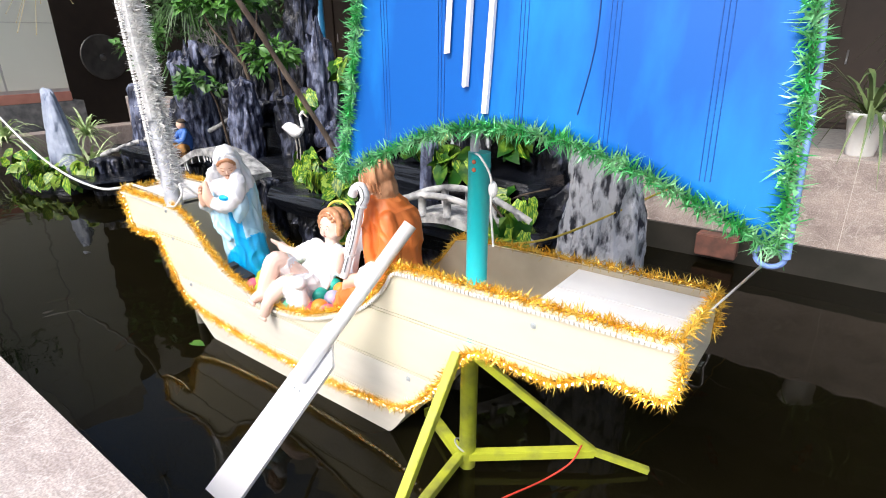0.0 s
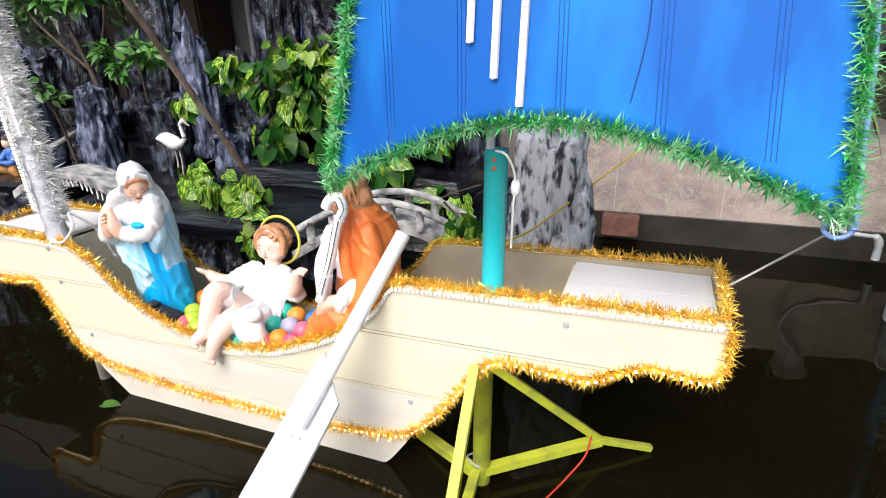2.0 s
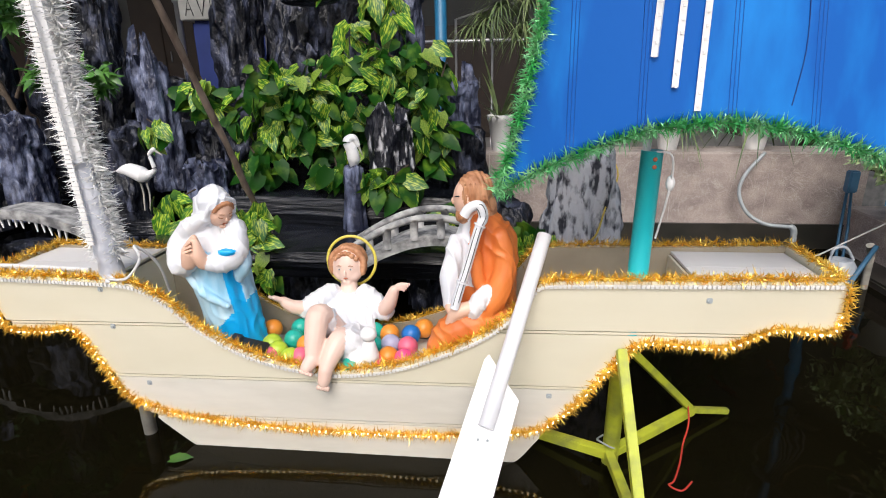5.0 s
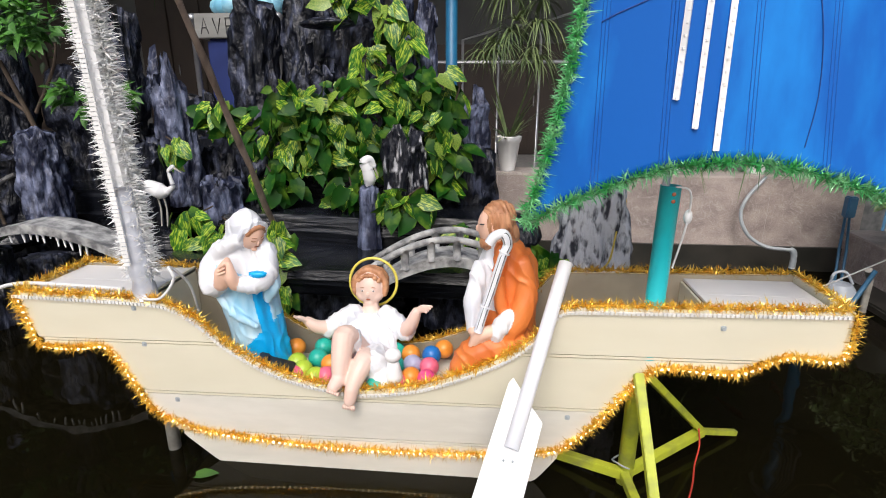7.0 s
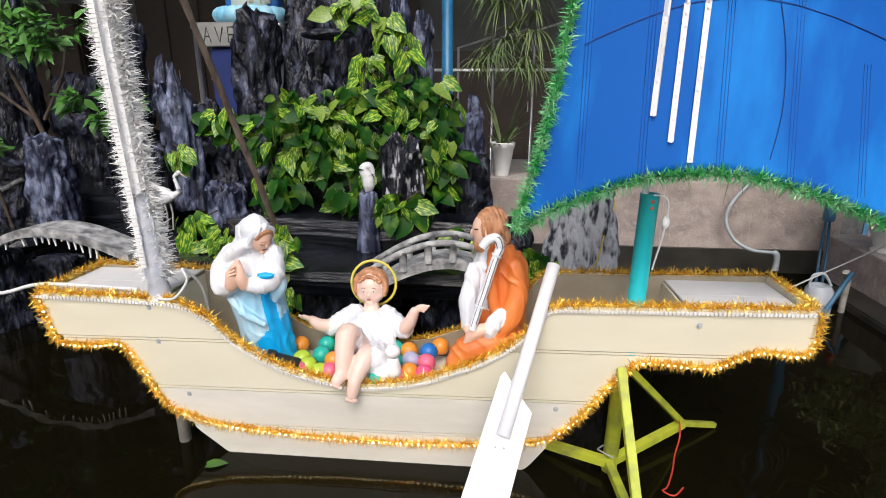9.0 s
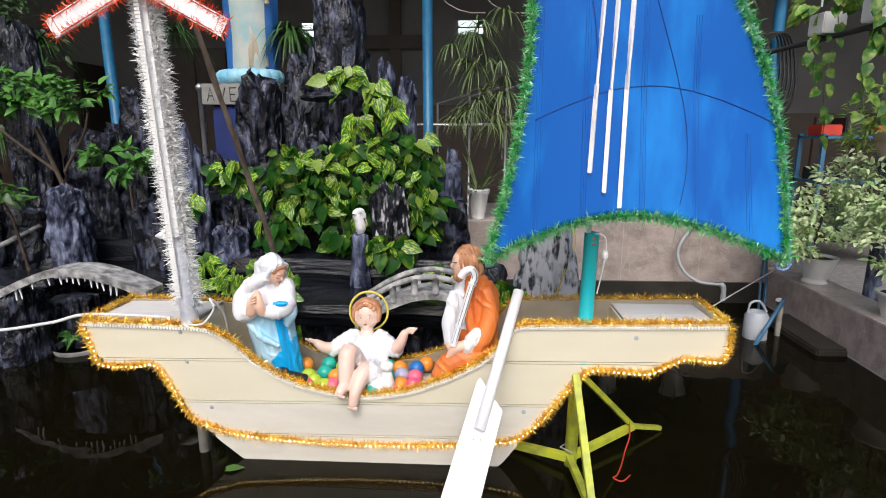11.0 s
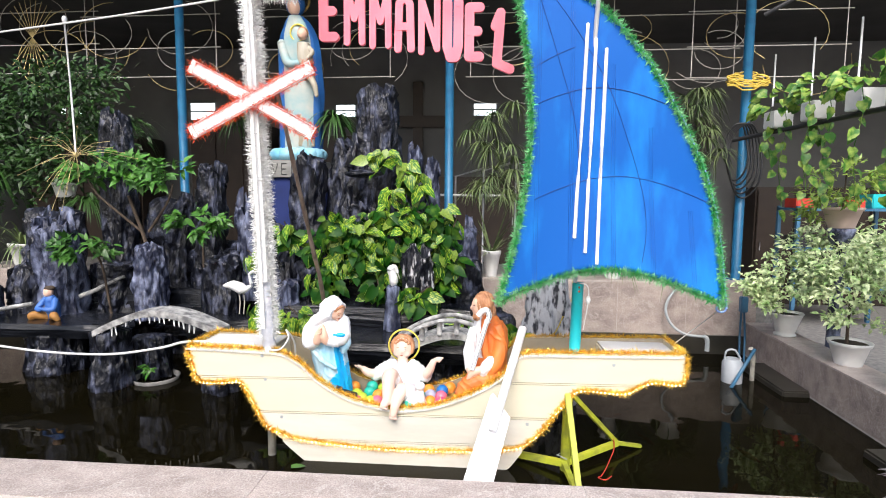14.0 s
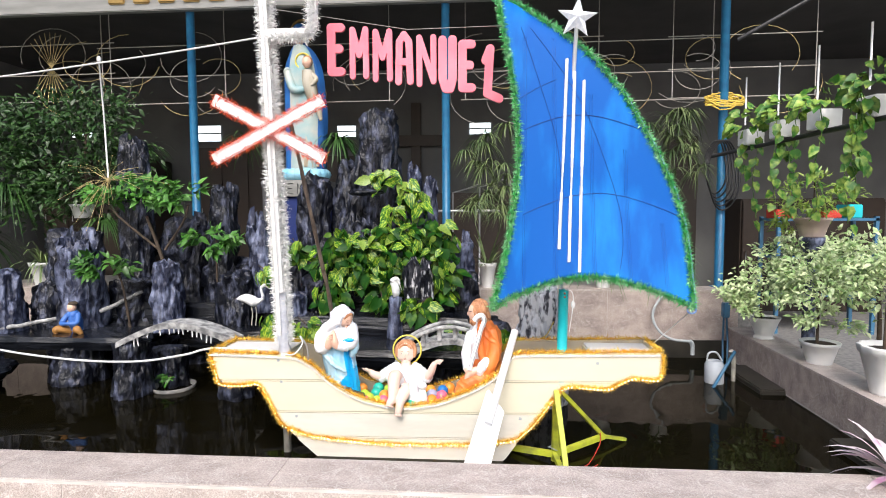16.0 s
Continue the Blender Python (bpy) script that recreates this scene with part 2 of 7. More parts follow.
M = dict(
    water=water_material(),
    pond_floor=mat("pond_floor", (0.005, 0.005, 0.003), (0.014, 0.012, 0.007), 0.9, scale=3),
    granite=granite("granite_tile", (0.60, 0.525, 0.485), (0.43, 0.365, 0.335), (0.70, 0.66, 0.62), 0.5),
    # same granite, darkened: the shade on upright faces is in the colour
    granite_shade=granite("granite_tile_shaded", (0.50, 0.42, 0.38), (0.31, 0.255, 0.235), (0.58, 0.52, 0.48), 0.6),
    grout=mat("grout", (0.62, 0.58, 0.54), rough=0.9),
    darkband=mat("dark_concrete", (0.04, 0.036, 0.03), (0.02, 0.02, 0.016), 0.35, scale=5),
    ground=mat("paving", (0.42, 0.40, 0.37), (0.33, 0.31, 0.29), 0.85, scale=4, bump=0.3),
    floor=mat("patterned_floor", (0.30, 0.29, 0.28), (0.16, 0.16, 0.16), 0.4, scale=20),
    # hall wall and ceiling colours are lowered to carry the interior's shade
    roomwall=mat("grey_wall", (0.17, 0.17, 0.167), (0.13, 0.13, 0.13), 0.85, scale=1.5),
    ceil=mat("shade_dark_ceiling", (0.055, 0.053, 0.051), (0.038, 0.037, 0.036), 0.8, scale=2),
    fascia=mat("fascia_paint", (0.27, 0.27, 0.255), (0.19, 0.19, 0.18), 0.7, scale=2, stretch=(1, 1, 6)),
    gold=mat("gold_letter", (0.35, 0.23, 0.07), (0.25, 0.15, 0.04), 0.4, metal=0.4),
    bluepole=mat("blue_pole", (0.02, 0.17, 0.33), (0.015, 0.12, 0.25), 0.4, scale=10),
    cream=mat("cream_panel", (0.74, 0.695, 0.55), (0.70, 0.655, 0.51), 0.35, scale=3, stretch=(1, 1, 3)),
    lowcream=mat("pale_panel", (0.74, 0.71, 0.63), (0.67, 0.64, 0.56), 0.4, scale=5, stretch=(1, 1, 4)),
    groove=mat("panel_groove", (0.36, 0.31, 0.23), rough=0.7),
    deck=mat("white_panel", (0.74, 0.73, 0.72), (0.68, 0.67, 0.66), 0.4, scale=6),
    goldtin=mat("gold_tinsel", (0.98, 0.70, 0.15), (0.72, 0.42, 0.035), 0.22, metal=0.6, scale=30, rnd=0.35),
    greentin=mat("green_tinsel", (0.06, 0.46, 0.12), (0.50, 0.85, 0.52), 0.3, metal=0.35, scale=25, rnd=0.4, contrast=(0.4, 0.8)),
    whitetin=mat("silver_tinsel", (0.92, 0.92, 0.92), (0.82, 0.82, 0.80), 0.3, metal=0.12, scale=30, rnd=0.25),
    redtin=mat("red_tinsel", (0.80, 0.07, 0.02), (0.9, 0.16, 0.05), 0.35, metal=0.3, scale=30, rnd=0.3),
    white=mat("white_paint", (0.82, 0.82, 0.82), (0.77, 0.77, 0.78), 0.4, scale=5),
    foil=mat("silver_foil", (0.72, 0.74, 0.80), (0.55, 0.58, 0.66), 0.35, metal=0.4, scale=20, bump=0.6, bscale=25),
    led=mat("led_strip", (0.88, 0.87, 0.85), rough=0.3),
    ledlit=glow("lit_led", (1.0, 0.88, 0.62), 7.0),
    sail=mat("blue_sail_paint", (0.001, 0.10, 0.43), (0.008, 0.235, 0.69), 0.5, spec=0.25, scale=3.2, stretch=(2.2, 1, 0.7), contrast=(0.46, 0.78), detail=6),
    sailline=mat("dark_blue_line", (0.006, 0.04, 0.22), rough=0.5),
    sailgroove=mat("sail_groove", (0.004, 0.085, 0.40), rough=0.4),
    teal=mat("teal_pipe", (0.02, 0.54, 0.58), (0.015, 0.44, 0.50), 0.35, scale=12, stretch=(1, 1, 0.3)),
    rust=mat("rust_spot", (0.35, 0.10, 0.05), rough=0.8),
    lime=mat("lime_paint", (0.50, 0.55, 0.045), (0.27, 0.29, 0.06), 0.45, scale=14, bump=0.3, bscale=60, detail=8, contrast=(0.45, 0.72)),
    post=mat("weathered_post", (0.45, 0.43, 0.38), (0.25, 0.24, 0.21), 0.8, scale=14),
    oar=mat("oar_white", (0.84, 0.84, 0.86), (0.78, 0.78, 0.80), 0.3, scale=4),
    skin=mat("statue_skin", (0.80, 0.52, 0.39), (0.74, 0.46, 0.34), 0.45, scale=12),
    babyskin=mat("statue_pale_skin", (0.80, 0.60, 0.51), (0.76, 0.54, 0.45), 0.4, scale=10),
    veil=mat("statue_white", (0.80, 0.80, 0.81), (0.70, 0.72, 0.77), 0.35, scale=16, bump=0.35, bscale=22, stretch=(1, 1, 0.35)),
    veilblue=mat("statue_pale_blue", (0.26, 0.57, 0.78), (0.52, 0.72, 0.84), 0.35, scale=14, bump=0.35, bscale=22, stretch=(1, 1, 0.35)),
    blue=mat("statue_blue", (0.0, 0.36, 0.78), (0.01, 0.45, 0.85), 0.35, scale=7, bump=0.3, bscale=16, stretch=(1, 1, 0.25)),
    orange=mat("statue_orange", (0.80, 0.24, 0.055), (0.62, 0.15, 0.03), 0.45, scale=12, bump=0.35, bscale=18, stretch=(1, 1, 0.3)),
    hair=mat("statue_brown_hair", (0.58, 0.30, 0.16), (0.34, 0.14, 0.06), 0.5, scale=40, stretch=(1, 1, 0.3)),
    dark=mat("dark_grey", (0.02, 0.02, 0.022), rough=0.5),
    yellowring=mat("yellow_halo", (0.82, 0.70, 0.12), rough=0.35),
    wire=mat("white_cable", (0.75, 0.75, 0.75), rough=0.4),
    thinwire=mat("grey_wire", (0.42, 0.40, 0.36), rough=0.5),
    goldwire=mat("gold_wire", (0.62, 0.49, 0.23), rough=0.4, metal=0.5),
    yellowrope=mat("yellow_rope", (0.70, 0.50, 0.08), rough=0.7),
    redcord=mat("red_cord", (0.6, 0.05, 0.03), rough=0.6),
    blackhose=mat("black_hose", (0.015, 0.015, 0.016), rough=0.45),
    greypipe=mat("grey_pipe", (0.42, 0.46, 0.48), rough=0.4),
    rock=mat("slate_rock", (0.004, 0.005, 0.010), (0.125, 0.14, 0.215), 0.32, scale=8, bump=1.0, bscale=11, stretch=(1.9, 1.9, 1.0), detail=14, contrast=(0.50, 0.76), bdist=0.04),
    limerock=mat("lime_streaked_rock", (0.006, 0.007, 0.014), (0.60, 0.60, 0.63), 0.4, scale=9, bump=1.0, bscale=12, stretch=(3.2, 3.2, 1.0), detail=12, contrast=(0.55, 0.66), bdist=0.03),
    paleroc=mat("pale_slate_rock", (0.016, 0.020, 0.045), (0.28, 0.32, 0.48), 0.4, scale=8, bump=1.0, bscale=11, stretch=(1.9, 1.9, 1.0), detail=14, contrast=(0.44, 0.74), bdist=0.04),
    smoothrock=mat("smooth_blue_stone", (0.20, 0.24, 0.34), (0.40, 0.45, 0.56), 0.5, scale=6, bump=0.8, bscale=20, detail=12),
    streak=mat("white_streaked_rock", (0.03, 0.032, 0.045), (0.56, 0.57, 0.61), 0.5, scale=16, bump=1.0, bscale=16, stretch=(1.7, 1.7, 0.8), detail=12, contrast=(0.38, 0.52), bdist=0.03),
    slab=mat("dark_wet_slab", (0.005, 0.006, 0.009), (0.026, 0.029, 0.038), 0.22, scale=4, bump=1.0, bscale=9, stretch=(0.6, 0.6, 6), detail=9, contrast=(0.45, 0.75)),
    bridge=mat("bridge_cement", (0.50, 0.50, 0.49), (0.12, 0.12, 0.125), 0.75, scale=18, bump=0.7, bscale=30),
    wood=mat("weathered_stick", (0.30, 0.23, 0.18), (0.14, 0.10, 0.08), 0.8, scale=20, stretch=(1, 1, 0.2), bump=0.5),
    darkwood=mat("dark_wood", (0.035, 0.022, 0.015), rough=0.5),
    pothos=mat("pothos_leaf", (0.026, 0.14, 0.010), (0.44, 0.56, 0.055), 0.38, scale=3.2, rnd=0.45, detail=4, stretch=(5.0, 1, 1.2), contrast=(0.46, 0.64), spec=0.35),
    # darker copy of the pothos green: shade between leaves put into the colour
    pothosshade=mat("pothos_leaf_gap_shade", (0.010, 0.065, 0.005), (0.10, 0.19, 0.016), 0.45, scale=12, rnd=0.45, detail=3, contrast=(0.5, 0.7), spec=0.2),
    trailing=mat("trailing_pothos_leaf", (0.035, 0.14, 0.015), (0.28, 0.38, 0.07), 0.4, scale=22, rnd=0.4, detail=3, contrast=(0.42, 0.68), spec=0.3),
    lime_leaf=mat("yellow_green_leaf", (0.10, 0.24, 0.02), (0.32, 0.41, 0.07), 0.4, scale=18, rnd=0.3),
    leaf=mat("green_leaf", (0.035, 0.13, 0.018), (0.08, 0.22, 0.03), 0.4, scale=8, rnd=0.5),
    darkleaf=mat("dark_leaf", (0.018, 0.06, 0.012), (0.04, 0.10, 0.02), 0.45, scale=6, rnd=0.5),
    varleaf=mat("pale_variegated_leaf", (0.24, 0.40, 0.13), (0.64, 0.70, 0.42), 0.45, scale=20, rnd=0.35),
    grassleaf=mat("strap_leaf", (0.05, 0.10, 0.03), (0.20, 0.26, 0.10), 0.5, scale=5, rnd=0.5),
    pot=mat("white_pot", (0.84, 0.84, 0.83), (0.76, 0.76, 0.74), 0.45, scale=8),
    pinkpot=mat("pale_pink_pot", (0.60, 0.46, 0.40), (0.5, 0.38, 0.33), 0.6, scale=8),
    soil=mat("soil", (0.04, 0.03, 0.02), rough=0.95),
    trunk=mat("bark", (0.09, 0.065, 0.045), (0.05, 0.035, 0.025), 0.9, scale=20),
    navy=mat("navy_cloth", (0.008, 0.02, 0.11), (0.012, 0.028, 0.15), 0.8, scale=5),
    stblue=mat("statue_robe_blue", (0.02, 0.10, 0.32), (0.02, 0.13, 0.40), 0.5, scale=6),
    stpale=mat("statue_robe_pale", (0.25, 0.40, 0.42), (0.44, 0.46, 0.42), 0.5, scale=6),
    stbeige=mat("statue_robe_beige", (0.50, 0.46, 0.38), (0.30, 0.25, 0.17), 0.55, scale=9, stretch=(1, 1, 0.3)),
    cloud=mat("statue_cloud_base", (0.18, 0.48, 0.66), (0.35, 0.62, 0.75), 0.5, scale=9),
    silver=mat("silver_pipe", (0.5, 0.5, 0.52), rough=0.3, metal=0.7),
    pink=mat("pink_letter", (0.95, 0.24, 0.31), (0.92, 0.18, 0.25), 0.5, scale=6),
    star=mat("star_white", (0.78, 0.80, 0.84), (0.62, 0.65, 0.72), 0.35, scale=40, metal=0.2),
    beige=mat("beige_wall_tile", (0.80, 0.79, 0.69), (0.74, 0.73, 0.64), 0.35, scale=1.2),
    coral=mat("coral_trim", (0.55, 0.24, 0.18), (0.48, 0.2, 0.15), 0.6),
    rubble=mat("rubble_base", (0.25, 0.24, 0.23), (0.12, 0.12, 0.12), 0.9, scale=9, bump=1.0, bscale=14),
    daylight=glow("bright_window", (0.85, 0.95, 1.0), 1.1),
    fishorange=mat("orange_fish", (0.55, 0.12, 0.03), (0.6, 0.35, 0.2), 0.4, scale=14),
    fishwhite=mat("pale_fish", (0.5, 0.42, 0.36), (0.5, 0.2, 0.1), 0.4, scale=10),
    can=mat("pale_plastic", (0.45, 0.48, 0.52), (0.35, 0.38, 0.42), 0.4),
    bluebox=mat("blue_plastic", (0.05, 0.16, 0.28), rough=0.4),
    purple=mat("pale_purple_leaf", (0.62, 0.54, 0.56), (0.45, 0.12, 0.30), 0.5, scale=9, contrast=(0.5, 0.75)),
)

# ---- builders ----


def part(name, bm, material, parent=None, label="", smooth=False):
    """Links a bmesh as one mesh object, under a thing where one is given."""
    me = bpy.data.meshes.new(name)
    bm.normal_update()
    bm.to_mesh(me)
    bm.free()
    for m in material if isinstance(material, (list, tuple)) else [material]:
        me.materials.append(m)
    if smooth:
        for p in me.polygons:
            p.use_smooth = True
    ob = new(name, me)
    if parent is not None:
        ob.parent = parent
        ob.matrix_parent_inverse = parent.matrix_world.inverted() if parent.type == "EMPTY" else Matrix.Identity(4)
    if label:
        ob["label"] = label
    return ob


def thing(name, at, label, category, group="", kind=""):
    """An Empty at the thing's base; its parts are built in world metres."""
    e = new(name)
    e.empty_display_size = 0.05
    e.matrix_world = Matrix.Translation(at)
    return tagged(e, label, category, group, kind)


def structure(name, bm, material, label, category, smooth=False):
    return tagged(part(name, bm, material, None, smooth=smooth), label, category, kind="structure")


def quad(bm, a, b, c, d, mi=0):
    f = bm.faces.new([bm.verts.new(p) for p in (a, b, c, d)])
    f.material_index = mi
    return f


def box(bm, x0, x1, y0, y1, z0, z1, m=None, mi=0, bevel=0.0):
    r = bmesh.ops.create_cube(bm, size=1.0)
    for v in r["verts"]:
        v.co = Vector((x0 + (v.co.x + 0.5) * (x1 - x0), y0 + (v.co.y + 0.5) * (y1 - y0), z0 + (v.co.z + 0.5) * (z1 - z0)))
    faces = list({f for v in r["verts"] for f in v.link_faces})
    for f in faces:
        f.material_index = mi
    verts = r["verts"]
    if bevel:
        res = bmesh.ops.bevel(bm, geom=list({e for v in verts for e in v.link_edges}), offset=bevel, segments=2, affect="EDGES")
        verts = list({v for f in res["faces"] for v in f.verts} | {v for v in verts if v.is_valid})
    if m is not None:
        for v in verts:
            v.co = m @ v.co
    return verts


def prism(bm, poly, z0, z1, mi=0):
    """A vertical prism over a polygon in plan."""
    lo = [bm.verts.new((x, y, z0)) for x, y in poly]
    hi = [bm.verts.new((x, y, z1)) for x, y in poly]
    n = len(poly)
    fs = [bm.faces.new(lo[::-1]), bm.faces.new(hi)]
    fs += [bm.faces.new((lo[i], lo[(i + 1) % n], hi[(i + 1) % n], hi[i])) for i in range(n)]
    for f in fs:
        f.material_index = mi


def tube(bm, pts, radius, seg=8, mi=0, cap=True):
    """A tube along points; radius is one number or one for each point."""
    pts = [Vector(p) for p in pts]
    rings = []
    for i, p in enumerate(pts):
        d = (pts[min(i + 1, len(pts) - 1)] - pts[max(i - 1, 0)]).normalized()
        side = d.cross(Vector((0, 0, 1)))
        if side.length < 0.05:
            side = d.cross(Vector((0, 1, 0)))
        side.normalize()
        up = side.cross(d)
        r = radius[i] if isinstance(radius, (list, tuple)) else radius
        rings.append([bm.verts.new(p + r * (math.cos(a) * side + math.sin(a) * up)) for a in (2 * math.pi * k / seg for k in range(seg))])
    for a, b in zip(rings, rings[1:]):
        for k in range(seg):
            f = bm.faces.new((a[k], a[(k + 1) % seg], b[(k + 1) % seg], b[k]))
            f.material_index = mi
            f.smooth = True
    if cap:
        for r, flip in ((rings[0], False), (rings[-1], True)):
            f = bm.faces.new(r[::-1] if flip else r)
            f.material_index = mi


def lathe(bm, at, profile, seg=20, mi=0, flute=0.0, poly=0):
    """A turned shape: profile is (radius, height) from below up."""
    rings = []
    for r, h in profile:
        ring = []
        for k in range(seg):
            a = 2 * math.pi * k / seg
            rr = r * (1 + flute * math.cos(poly * a)) if poly else r
            ring.append(bm.verts.new(Vector(at) + Vector((rr * math.cos(a), rr * math.sin(a), h))))
        rings.append(ring)
    for a, b in zip(rings, rings[1:]):
        for k in range(seg):
            f = bm.faces.new((a[k], a[(k + 1) % seg], b[(k + 1) % seg], b[k]))
            f.material_index = mi
            f.smooth = True
    bm.faces.new(rings[0][::-1]).material_index = mi
    bm.faces.new(rings[-1]).material_index = mi


def blob(bm, at, size, mi=0, sub=3, rough=0.0, freq=6.0, m=None, seed=0.0):
    """An ellipsoid, roughened by noise."""
    r = bmesh.ops.create_icosphere(bm, subdivisions=sub, radius=1.0)
    rot = m or Matrix.Identity(3)
    for v in r["verts"]:
        p = v.co.copy()
        if rough:
            p *= 1 + rough * noise.noise(p * freq + Vector((seed, seed * 2, 0)))
        v.co = Vector(at) + rot @ Vector((p.x * size[0], p.y * size[1], p.z * size[2]))
        for f in v.link_faces:
            f.material_index = mi
            f.smooth = True


def spline(pts, n):
    """n points along a smooth curve through pts."""
    pts = [Vector(p) for p in pts]
    out = []
    segs = len(pts) - 1
    for k in range(n):
        s = k / (n - 1) * segs
        i = min(int(s), segs - 1)
        u = s - i
        a, b, c, d = pts[max(i - 1, 0)], pts[i], pts[i + 1], pts[min(i + 2, segs)]
        out.append(0.5 * (2 * b + (c - a) * u + (2 * a - 5 * b + 4 * c - d) * u * u + (3 * b - a - 3 * c + d) * u ** 3))
    return out


def even(pts, step):
    """Points at even steps along a polyline."""
    pts = [Vector(p) for p in pts]
    out, left = [], 0.0
    for a, b in zip(pts, pts[1:]):
        d = (b - a).length
        while left < d:
            out.append(a.lerp(b, left / d))
            left += step
        left -= d
    return out


def tinsel(bm, pts, length, per_metre, width=0.0022, rng=None, mi=0, lean=0.4):
    """A garland of many thin strips standing out from a line."""
    pts = even(pts, 0.01)
    per = max(1, round(per_metre * 0.01))
    for i in range(len(pts) - 1):
        d = (pts[i + 1] - pts[i]).normalized()
        side = d.cross(Vector((0.3, 1, 0.2))).normalized()
        up = side.cross(d)
        for _ in range(per):
            a = rng.uniform(0, 2 * math.pi)
            w = (math.cos(a) * side + math.sin(a) * up + d * rng.gauss(0, lean)).normalized()
            p = pts[i].lerp(pts[i + 1], rng.random())
            t = w.cross(Vector((rng.gauss(0, 1), rng.gauss(0, 1), rng.gauss(0, 1)))).normalized() * width * rng.uniform(0.6, 1.2)
            ln = length * rng.uniform(0.45, 1.15)
            bend = Vector((rng.gauss(0, 0.15), rng.gauss(0, 0.15), rng.gauss(0, 0.15))) * ln
            mid = p + w * ln * 0.55
            q = p + w * ln + bend
            v = [bm.verts.new(c) for c in (p - t, p + t, mid + t, q, mid - t)]
            f = bm.faces.new(v)
            f.material_index = mi


def leaf(bm, at, direction, normal, length, width, mi=0, droop=0.25, heart=False):
    """One leaf, folded along its midrib and drooping to its tip."""
    d = Vector(direction).normalized()
    n = Vector(normal)
    n = (n - d * n.dot(d)).normalized()
    s = d.cross(n)
    at = Vector(at)
    prof = ((0.0, 0.12), (-0.06 if heart else 0.1, 0.6 if heart else 0.5), (0.3, 1.0), (0.62, 0.72), (1.0, 0.0))
    mids = [at + d * length * (0.0 if k == 1 and heart else u) - n * droop * length * u * u for k, (u, w) in enumerate(prof)]
    left = [at + d * length * u + s * width * 0.5 * w + n * width * 0.12 * w - n * droop * length * u * u for u, w in prof[1:4]]
    right = [at + d * length * u - s * width * 0.5 * w + n * width * 0.12 * w - n * droop * length * u * u for u, w in prof[1:4]]
    mv = [bm.verts.new(p) for p in (mids[0], mids[2], mids[3], mids[4])]
    for row, flip in ((left, False), (right, True)):
        rv = [bm.verts.new(p) for p in row]
        for f in ((mv[0], mv[1], rv[1], rv[0]), (mv[1], mv[2], rv[2], rv[1]), (mv[2], mv[3], rv[2])):
            fc = bm.faces.new(f[::-1] if flip else f)
            fc.material_index = mi
            fc.smooth = True


def rand_dir(rng, z=(-1, 1)):
    a = rng.uniform(0, 2 * math.pi)
    h = rng.uniform(*z)
    r = math.sqrt(max(0, 1 - h * h))
    return Vector((r * math.cos(a), r * math.sin(a), h))


def bush(bm, at, size, count, length, width, rng, mi=0, heart=False, droop=0.3, shell=0.55):
    """Leaves all through an uneven crown."""
    at = Vector(at)
    clumps = [(rand_dir(rng, (-0.6, 1)) * rng.uniform(shell, 1.0), rng.uniform(0.22, 0.42)) for _ in range(max(5, count // 22))]
    for _ in range(count):
        c, r = rng.choice(clumps)
        o = c + rand_dir(rng) * r * rng.uniform(0.3, 1.0)
        p = at + Vector((o.x * size[0], o.y * size[1], o.z * size[2]))
        d = (Vector((o.x, o.y - 0.3, o.z * 0.4)) + rand_dir(rng) * 0.9)
        k = rng.uniform(0.6, 1.15)
        leaf(bm, p, d, Vector((0, -0.6, 1)) + rand_dir(rng) * 0.5, length * k, width * k, mi, droop, heart)


def strap_tuft(bm, at, count, length, width, rng, mi=0, up=0.5, droop=1.0):
    """A tuft of long arching strap leaves."""
    at = Vector(at)
    for _ in range(count):
        a = rng.uniform(0, 2 * math.pi)
        out = Vector((math.cos(a), math.sin(a), 0))
        ln = length * rng.uniform(0.55, 1.1)
        rise = rng.uniform(up * 0.3, up * 1.4)
        side = Vector((-out.y, out.x, 0)) * width * 0.5
        prev = None
        for k in range(6):
            u = k / 5
            p = at + out * ln * u * 0.75 + Vector((0, 0, ln * (rise * u - droop * u * u)))
            w = side * (1 - u ** 2 * 0.95)
            cur = (bm.verts.new(p - w), bm.verts.new(p + w))
            if prev:
                f = bm.faces.new((prev[0], prev[1], cur[1], cur[0]))
                f.material_index = mi
                f.smooth = True
            prev = cur

# ---- the setting ----
WATER = 0.0
bm = bmesh.new()
prism(bm, [(-60, -60), (60, -60), (60, 0.1), (1.62, 0.1), (1.62, 60), (60, 60), (60, 60.5), (-60, 60.5), (-60, 3.75), (-8.05, 3.75), (-8.05, 0.1), (-60, 0.1)], -0.35, -0.12)
structure("ground", bm, M["ground"], "pale worn paving around the pond", "ground")
bm = bmesh.new()
prism(bm, [(1.62, 0.1), (60, 0.1), (60, 60), (1.62, 60)], -0.3, -0.05)
structure("floor_side", bm, M["floor"], "grey patterned floor tiles beside the pond", "floor")
bm = bmesh.new()
prism(bm, [(-8.05, 3.72), (1.62, 3.72), (1.62, 8.0), (-8.05, 8.0)], 0.2, 0.45)
structure("floor_back", bm, M["floor"], "grey tiled floor of the shaded hall", "floor")
bm = bmesh.new()
prism(bm, [(-8.0, 0.2), (1.5, 0.2), (1.5, 3.7), (-8.0, 3.7)], -0.6, -0.5)
structure("pond_floor", bm, M["pond_floor"], "dark silty bottom of the pond", "pond floor")
bm = bmesh.new()
